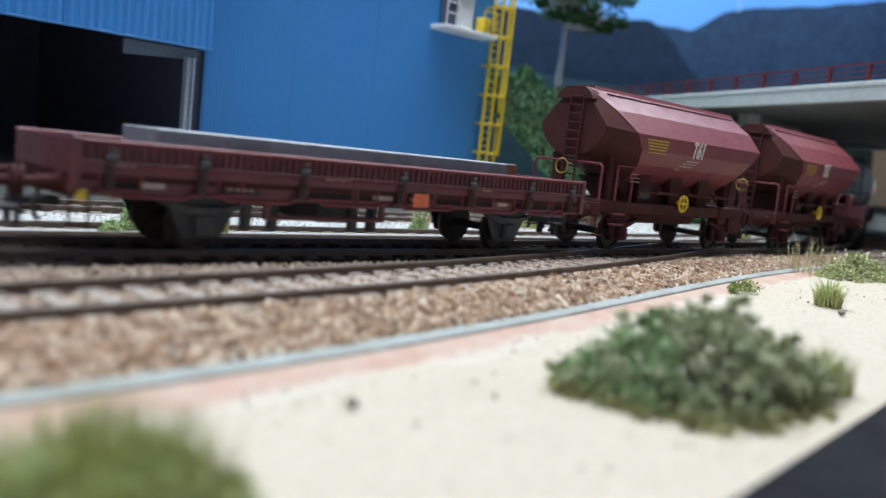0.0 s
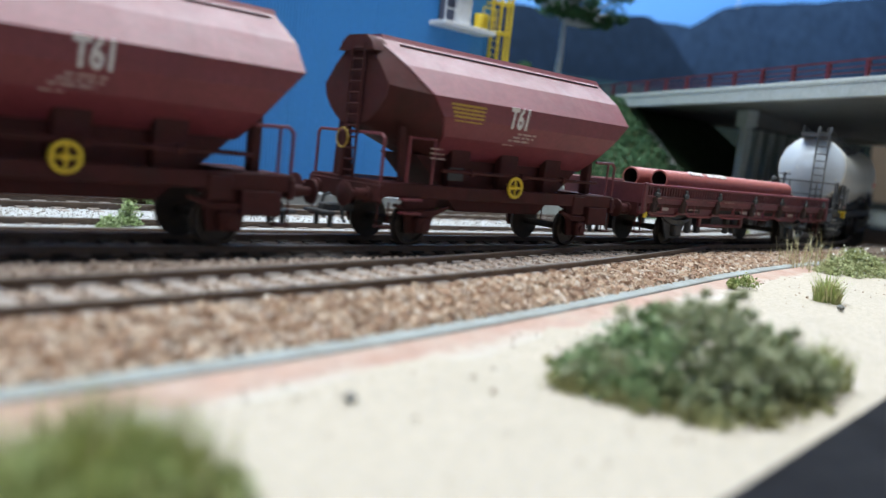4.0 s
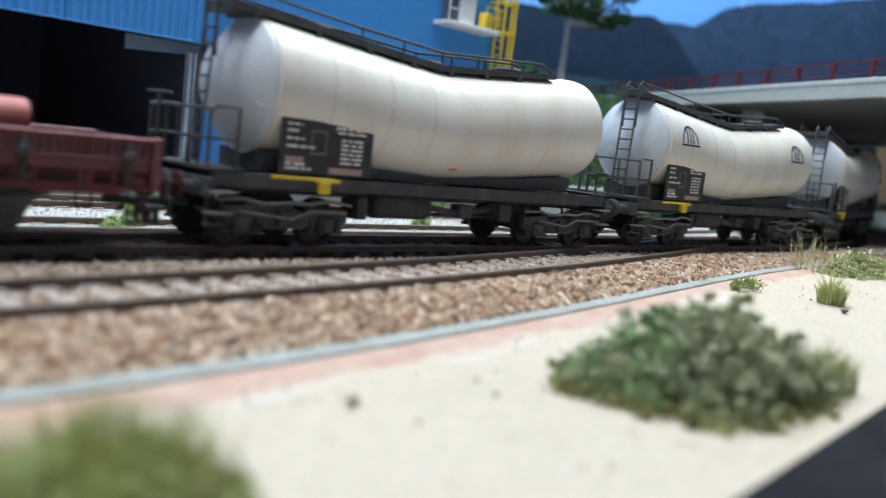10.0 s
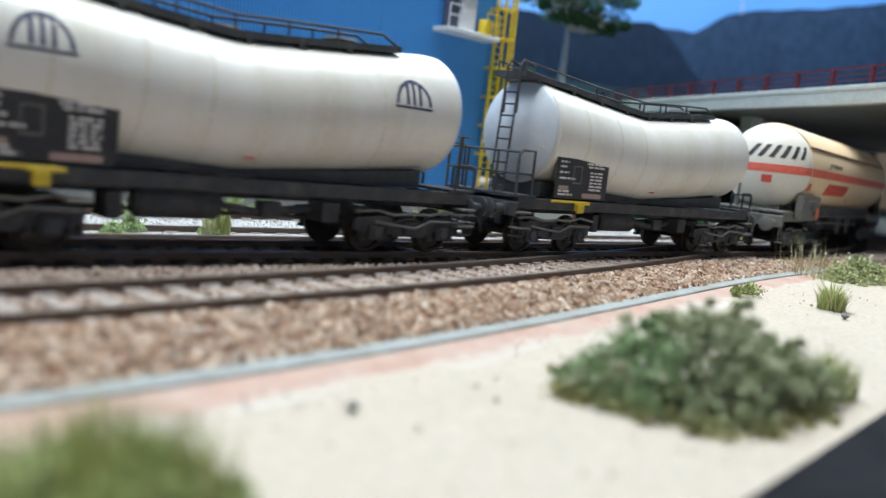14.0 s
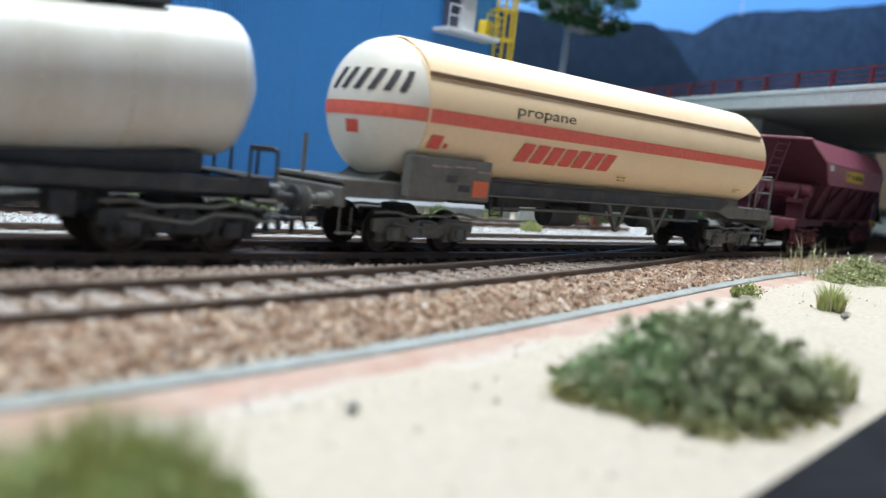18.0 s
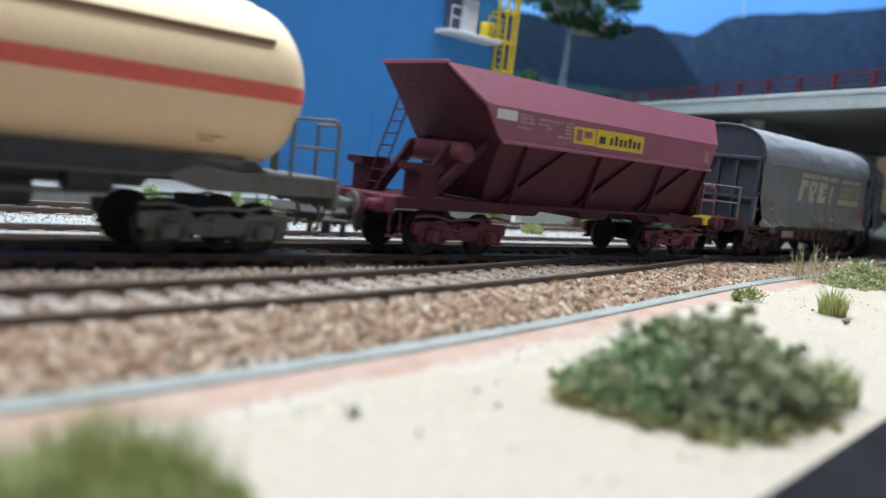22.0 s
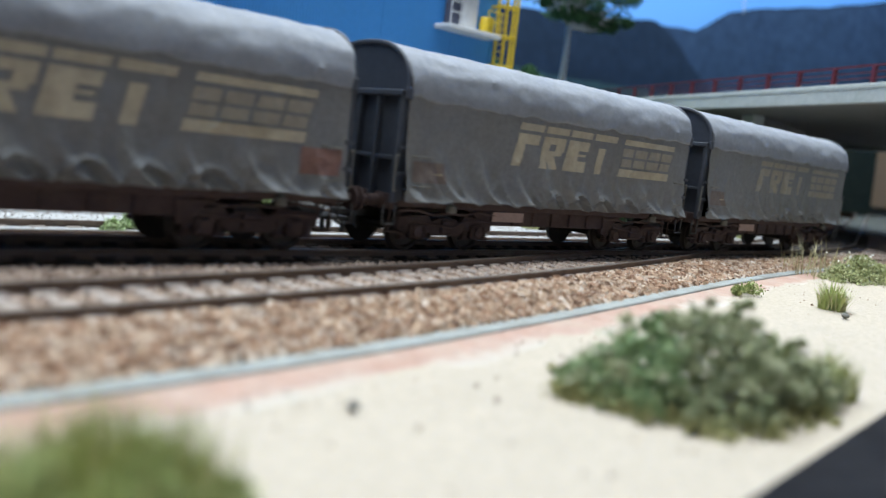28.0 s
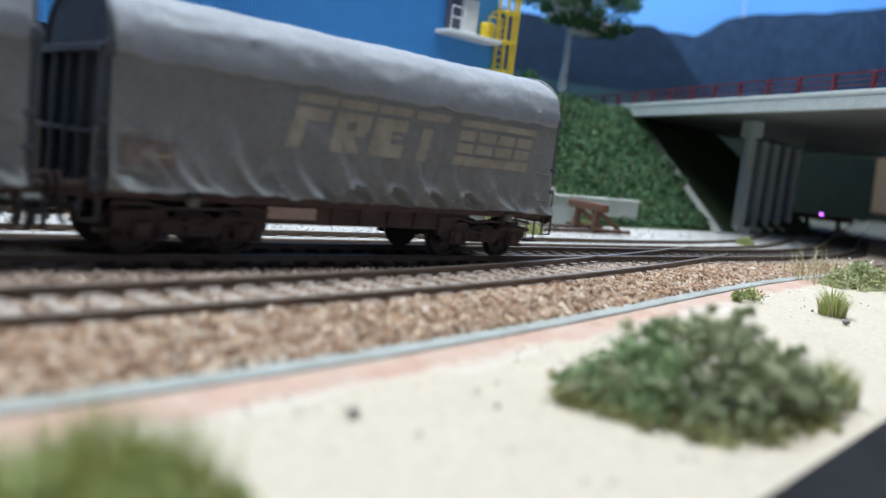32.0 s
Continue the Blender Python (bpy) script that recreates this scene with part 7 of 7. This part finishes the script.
def tarp_wagon(label, strength, seed, patch):
    rnd = random.Random(seed)
    w = thing("tarpaulin_wagon", label, "covered wagon", "goods wagons")
    half = 5.86
    rows = []
    zs = [0.0, 0.015, 0.035, 0.055, 0.075, 0.095, 0.115, 0.135, 0.155, 0.175, 0.2, 0.23, 0.27, 0.34, 0.42, 0.5, 0.6, 0.7, 0.8, 0.9, 1.0]
    for x in span(-5.18, 5.18, 0.06):
        row = []
        for side in (1, -1):
            half_row = []
            for t in zs:
                z = hem_z(x * side) + (3.16 + 0.09 * noise.noise((x * 1.7, side, 6)) - hem_z(x * side)) * t
                half_row.append((x, tarp_y(x * side + (0 if side > 0 else 2.2), z) * side, z))
            arc = []
            edge = half_row[-1]
            arc.append((x, edge[1] - side * 0.045, edge[2] - 0.02))
            arc.append((x, edge[1] - side * 0.05, edge[2] + 0.03))
            for k in range(1, 14):
                a = math.pi / 2 * k / 14
                rr = 1 + 0.02 * noise.noise((x * 0.9 + k * 0.16, k * 0.3, 4 + side)) + 0.016 * (1 - min(1.0, 3 * abs(noise.noise((x * 1.3 - k * 0.3, k * 0.35, 8))))) ** 2 + 0.006 * noise.noise((x * 2.9, k * 0.5, 3)) + 0.016 * math.exp(-((k - 4) / 3.2) ** 2) * math.sin(1.75 * k + 2.6 * noise.noise((x * 0.55, side, 1.4))) * (0.5 + noise.noise((x * 0.4, 3.0, side))) + 0.03 * math.exp(-k / 3) * max(0.0, math.sin(x * 3.1 + 0.9 * k + 2.5 * noise.noise((x * 0.6, k * 0.2, 5)))) ** 2
                arc.append((x, side * -1.48 * math.cos(a) ** 0.75 * rr, 3.26 + 1.0 * math.sin(a) ** 0.9 * rr))
            if side == 1:
                row += half_row + arc
                row.append((x, 0, 4.26 + 0.03 * noise.noise((x * 0.9, 0, 8)) + 0.015 * noise.noise((x * 2.9, 0, 8))))
            else:
                row += (half_row + arc)[::-1]
        rows.append(row)
    m, count = len(zs), len(rows[0])
    cover = part("tarpaulin", Geo().grid([r[:m + 1] for r in rows]), TARP, w, "dusty grey side sheet hanging in folds")
    far = part("tarpaulin", Geo().grid([r[count - m - 1:] for r in rows]), TARP, w, "dusty grey side sheet hanging in folds")
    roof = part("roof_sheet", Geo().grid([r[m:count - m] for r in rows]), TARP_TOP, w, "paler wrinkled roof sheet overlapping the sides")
    for ob in (cover, far, roof):
        md = ob.modifiers.new("cloth_thickness", "SOLIDIFY")
        md.thickness, md.offset = 0.015 * K, -1
    # faded slanted blocks printed on the sheet
    def patch_geo(g, x0, x1, z0, z1, lean=0.26):
        nx, nz = max(1, round((x1 - x0) / 0.07)), max(1, round((z1 - z0) / 0.08))
        for i in range(nx):
            for j in range(nz):
                q = []
                for a, b in ((0, 0), (1, 0), (1, 1), (0, 1)):
                    z = z0 + (z1 - z0) * (j + b) / nz
                    x = x0 + (x1 - x0) * (i + a) / nx + lean * (z - 2.04)
                    q.append((x, tarp_y(x, z) - 0.03, z))
                g.add(q, [(0, 1, 2, 3)])
        return g
    mat = TARP_PRINT if strength > 0.6 else TARP_PRINT_DULL
    for x0, kind in ((-2.13, "F"), (-1.22, "R"), (-0.31, "E"), (0.62, "T")):
        g = patch_geo(Geo(), x0, x0 + (0.94 if kind == "T" else 0.83), 2.86, 3.02)
        stem = 0.26 if kind == "T" else 0.0
        patch_geo(g, x0 + stem, x0 + stem + 0.28, 2.04, 2.68 if kind == "T" else 2.78)
        if kind in "FE":
            patch_geo(g, x0 + 0.28, x0 + 0.78, 2.55, 2.78)
        if kind == "E":
            patch_geo(g, x0 + 0.28, x0 + 0.45, 2.3, 2.55), patch_geo(g, x0 + 0.45, x0 + 0.72, 2.41, 2.47), patch_geo(g, x0 + 0.28, x0 + 0.8, 2.04, 2.3)
        if kind == "R":
            patch_geo(g, x0 + 0.28, x0 + 0.6, 2.62, 2.78), patch_geo(g, x0 + 0.5, x0 + 0.8, 2.46, 2.78), patch_geo(g, x0 + 0.28, x0 + 0.74, 2.36, 2.46)
            patch_geo(g, x0 + 0.42, x0 + 0.7, 2.04, 2.36, -0.4)
        part("letter", g, mat, cover, "faded ochre stencilled letter " + kind)
    part("emblem_band", patch_geo(Geo(), 1.87, 4.2, 2.86, 3.0), mat, cover, "faded ochre band")
    part("emblem_band", patch_geo(Geo(), 1.87, 4.2, 2.04, 2.24), mat, cover, "faded ochre band")
    for a in (1.9, 2.49, 3.08, 3.66):
        b = a + 0.5
        g = Geo()
        for z0, z1 in ((2.3, 2.5), (2.56, 2.77)):
            patch_geo(g, a, b, z0, z1)
        part("emblem_stroke", g, TARP_PRINT_DULL, cover, "dull plain barred block")
    # side flap, lower frame and ends
    part("sill", Geo().box(-5.14, 5.14, -1.36, -1.24, 0.98, 1.14, 0.02).box(-5.14, 5.14, 1.24, 1.36, 0.98, 1.14, 0.02), UNDER_BROWN, w, "dark brown sill")
    part("floor", Geo().box(-5.1, 5.1, -1.25, 1.25, 1.0, 1.12), UNDER_BROWN, w)
    part("centre_beam", Geo().extrude([(-3.0, 1.0), (-2.3, 0.62), (2.3, 0.62), (3.0, 1.0)], "y", -1.1, -1.0).extrude([(-3.0, 1.0), (-2.3, 0.62), (2.3, 0.62), (3.0, 1.0)], "y", 1.0, 1.1), UNDER_BROWN, w, "fish-bellied underframe")
    for x in (-2.1, -1.4, -0.7, 0.0, 0.7, 1.4, 2.1):
        part("beam_rib", Geo().box(x - 0.04, x + 0.04, -1.16, -1.1, 0.64, 0.98, 0.01), UNDER_BROWN, w)
    part("side_card", Geo().box(-2.15, -1.1, -1.18, -1.165, 0.72, 0.94, 0.005), FADED_PRINT, w, "brown data plate")
    for x in (-3.7, 3.9):
        part("lamp", Geo().turn([(0, 0), (0, 0.11), (0.14, 0.11), (0.18, 0.06), (0.18, 0)], "z", (x, -1.42, 0.9), 12).cyl((x, -1.42, 1.08), (x, -1.36, 1.14), 0.04, n=6), UNDER_GREY, w, "small grey fitting")
    for s in (-1, 1):
        arch = [(-1.4, 1.1), (-1.4, 3.28)] + [(-1.4 * math.cos(a) ** 0.75, 3.28 + 0.96 * math.sin(a) ** 0.9) for a in np.linspace(0.12, math.pi / 2, 9)]
        arch += [(-p[0], p[1]) for p in arch[::-1][1:]]
        ew = part("end_wall", Geo().extrude(arch, "x", s * 5.08, s * 5.2), GUNMETAL, w, "dark steel end wall")
        rim = [(s * 5.22, p[0] * 1.02, p[1] + 0.015) for p in arch[1:-1]]
        part("rim", Geo().tube(rim, 0.05, 6), GUNMETAL, ew)
        for y in (-1.34, -0.62, 0.0, 0.62, 1.34):
            part("post", Geo().box(s * 5.18, s * 5.34, y - 0.06, y + 0.06, 1.05, 3.2, 0.015), GUNMETAL, ew)
        part("cross_rail", Geo().box(s * 5.18, s * 5.38, -1.4, 1.4, 3.16, 3.28, 0.02).box(s * 5.18, s * 5.32, -1.38, 1.38, 1.9, 1.98, 0.01), GUNMETAL, ew)
        part("latch", Geo().box(s * 5.14, s * 5.3, -1.5, -1.42, 3.1, 3.34, 0.02).box(s * 5.12, s * 5.32, -1.5, -1.44, 2.1, 2.18, 0.01).box(s * 5.12, s * 5.32, -1.5, -1.44, 1.6, 1.68, 0.01).box(s * 5.3, s * 5.3, -1.47, -1.44, 2.02, 2.06), GUNMETAL, ew)
        part("grab_rail", rail_frame([(s * 5.3, -1.44, 1.3), (s * 5.36, -1.44, 1.3), (s * 5.36, -1.44, 2.0), (s * 5.3, -1.44, 2.0)], 0.022), UNDER_GREY, ew)
        part("stirrup", rail_frame([(s * 5.2, -1.36, 1.0), (s * 5.2, -1.36, 0.62), (s * 5.5, -1.36, 0.62), (s * 5.5, -1.36, 1.0)], 0.025), UNDER, ew)
    if patch:
        part("side_patch", patch_geo(Geo(), 4.15, 5.02, 1.5, 1.98, 0.0), TARP_PATCH, cover, "brownish-pink side panel")
    part("side_patch", patch_geo(Geo(), -5.0, -4.1, 1.5, 1.92, 0.0), BROWN_PATCH, cover, "brownish side panel")
    part("side_card", patch_geo(Geo(), -4.45, -4.15, 1.66, 1.71, 0.0), TARP_PRINT, cover)
    for z in (2.02, 1.42):
        part("strap", Geo().tube([(x, tarp_y(x, z) - 0.03, z) for x in span(-5.05, -4.5, 0.1)], 0.022, 6), UNDER_GREY, cover)
        part("strap", Geo().tube([(x, tarp_y(x, z) - 0.03, z) for x in span(4.6, 5.05, 0.1)], 0.022, 6), UNDER_GREY, cover)
    ends(w, half, UNDER_BROWN, (0.9, 1.22))
    for x in (-3.5, 3.5):
        bogie(w, x, UNDER_BROWN)
    return w


def end_platform(w):
    """Brake platform with rails at the leading end of the first covered wagon."""
    p = part("brake_platform", Geo().box(-6.1, -5.5, -1.2, 1.2, 1.2, 1.26, 0.01), RED_SHADOW, w, "red brake platform")
    part("platform_rail", rail_frame([(-6.05, -1.2, 1.26), (-6.05, -1.2, 2.25), (-6.05, 0.2, 2.25), (-6.05, 0.2, 1.26)]).tube([(-6.05, -1.2, 1.75), (-6.05, 0.2, 1.75)], 0.026, 6), UNDER_GREY, p)


def slab_cargo():
    c = thing("steel_slab", "long grey steel slab lying on the flat wagon", "steel load")
    part("slab", Geo().box(-4.45, 4.45, -0.75, 0.75, 0.12, 0.78, 0.02), STEEL_SLAB, c)
    part("rusty_end", Geo().box(4.44, 4.47, -0.74, 0.74, 0.13, 0.77, 0.01), BUFFER_WOOD, c, "rust-brown slab end")
    part("rust_stain", Geo().extrude([(4.1, 0.77), (4.44, 0.77), (4.44, 0.14), (4.3, 0.14)], "y", -0.75, -0.756), ORANGE_RUST, c, "orange rust stain near the slab end")
    for x in (-3.8, 0.0, 3.8):
        part("batten", Geo().box(x - 0.1, x + 0.1, -1.0, 1.0, 0, 0.12, 0.01), BUFFER_WOOD, c)
    return c


def pipe_cargo(y, label):
    c = thing("steel_pipe", label, "pipe", "pipes on the flat wagon")
    circle = np.linspace(0, 2 * math.pi, 29)[:-1]
    g = Geo().rings([[(x, r * math.cos(a), r * math.sin(a)) for a in circle] for x, r in ((-4.25, 0.25), (-4.25, 0.29), (-4.2, 0.30), (4.2, 0.30), (4.25, 0.29), (4.25, 0.25))], caps=False)
    part("pipe_wall", g, PIPE_RED, c, "red primed pipe wall")
    part("bore", Geo().rings([[(x, 0.25 * math.cos(a), 0.25 * math.sin(a)) for a in circle] for x in (-4.25, -2.0, 4.25)], caps=False), DARK_HOLE, c, "dark pipe bore")
    if y < 0:
        rnd = random.Random(3)
        g = Geo()
        for x0, x1 in ((-2.85, -2.15), (-1.8, -1.2), (-1.1, -0.65)):
            x = x0
            while x < x1:
                pts, wob = [], rnd.uniform(-0.3, 0.3)
                for k in range(5):
                    a = 0.75 + 0.13 * k + 0.12 * rnd.random()
                    xx = x + 0.16 * rnd.random() + wob * 0.04 * k
                    pts.append((xx, -0.303 * math.cos(a), 0.303 * math.sin(a)))
                g.tube(pts, 0.026, 5)
                x += 0.085
        part("chalk_marks", g, CHALK, c, "white unreadable chalk marks", kind="stuff")
    return c


FLAT_A = flat_wagon("oxide-red low-sided flat wagon, weathered", 21)
FLAT_B = flat_wagon("oxide-red low-sided flat wagon carrying a grey steel slab", 22)
part("hazard_card", Geo().box(0.55, 0.98, -1.43, -1.435, 0.98, 1.26, 0.002), ORANGE, FLAT_B, "orange-red card")
FLAT_C = flat_wagon("oxide-red low-sided flat wagon carrying two pipes", 23)
for x in (-3.0, 0.0, 3.0):
    part("bunk", Geo().box(x - 0.12, x + 0.12, -1.1, 1.1, 1.26, 1.62, 0.02), BUFFER_WOOD, FLAT_C, "timber bunk under the pipes")
T_A = red_hopper()
T_B = copy_thing(T_A, Matrix())
for ob in T_B.children:
    if ob.name.startswith("lettering"):
        ob.location.x -= 0.5 * K        # the second hopper is marked further along
TANK_A = tank_wagon("dusty white powder tank wagon with a dipped barrel", False, 31)
TANK_B = tank_wagon("dusty white powder tank wagon with navy arched emblems", True, 32)
TANK_C = copy_thing(TANK_A, Matrix())
GAS = gas_wagon()
PLUM_W = plum_hopper()
TARP_A = tarp_wagon("grey tarpaulin-covered wagon with clear ochre lettering and red platform", 1.0, 41, True)
end_platform(TARP_A)
TARP_B = tarp_wagon("grey tarpaulin-covered wagon with dusty ochre lettering", 0.9, 42, False)
TARP_C = tarp_wagon("grey tarpaulin-covered wagon with dull faded lettering", 0.3, 43, False)
SLAB = slab_cargo()
PIPE_1 = pipe_cargo(-0.5, "long red primed steel pipe with white chalk marks")
PIPE_2 = pipe_cargo(0.5, "long red primed steel pipe lying on the flat wagon")

# centre of each vehicle along the train
TRAIN = [(FLAT_A, -68.5, 3.85), (FLAT_B, -54.9, 3.85), (T_A, -43.82, 2.7), (T_B, -33.88, 2.7), (FLAT_C, -22.65, 3.85), (TANK_A, -9.87, 4.0), (TANK_B, 2.73, 4.0), (TANK_C, 15.45, 4.0),
         (GAS, 31.4, 6.5), (PLUM_W, 48.05, 4.28), (TARP_A, 61.4, 3.5), (TARP_B, 73.18, 3.5), (TARP_C, 84.68, 3.5)]
LOADS = [(SLAB, -55.05, 0.0, 1.26), (PIPE_1, -22.45, -0.45, 1.92), (PIPE_2, -22.6, 0.45, 1.92)]


# ---- the train's run ----
SPEED = 4.4174
EASE = [0.770, 0.586, 0.554, 0.622, 0.551, 0.411, 0.358, 0.328, 0.267, 0.196, 0.131, 0.091, 0.094, 0.113, 0.072, 0.005, 0.059, 0.032, 0.003, -0.055, -0.106, -0.077,
        -0.083, -0.112, -0.171, -0.145, -0.143, -0.199, -0.185, -0.165, -0.145, -0.127, -0.114, -0.109, -0.115, -0.110, -0.147, -0.206, -0.174, -0.165, -0.126, -0.073, -0.037, -0.029,
        0.004, 0.061, 0.003, -0.033, -0.042, -0.112, -0.080, -0.076, -0.075, -0.077, -0.083, -0.094, -0.110, -0.090, -0.157, -0.240, -0.267, -0.302, -0.367, -0.424, -0.430]


def run(t):
    """Distance run by the train at t seconds."""
    return SPEED * (t - 15) + float(np.interp(t, np.arange(65) * 0.5, EASE))


def stand(s, base):
    """Pose of a vehicle whose wheels at s - base and s + base are on the rails."""
    ax, ay, _ = main_line(s - base)
    bx, by, _ = main_line(s + base)
    return Matrix.Translation(((ax + bx) / 2 * K, (ay + by) / 2 * K, 0)) @ Matrix.Rotation(math.atan2(by - ay, bx - ax), 4, "Z")


def motions():
    for ob, s0, base in TRAIN:
        walk(ob, [(k * 0.5, stand(s0 - run(k * 0.5), base)) for k in range(65)])
        for wheel in [o for o in ob.children_recursive if o.name.startswith("wheelset")]:
            x, y, z = (v / K for v in wheel.location)
            walk(wheel, [(k * 4 / 30, pose(x * K, y * K, z * K, 0, -math.degrees(run(k * 4 / 30) / z), 0)) for k in range(241)])
    for ob, s0, side, z in LOADS:
        host, h0, base = min(TRAIN, key=lambda r: abs(r[1] - s0))
        walk(ob, [(k * 0.5, stand(h0 - run(k * 0.5), base) @ pose((s0 - h0) * K, side * K, z * K)) for k in range(65)])


motions()
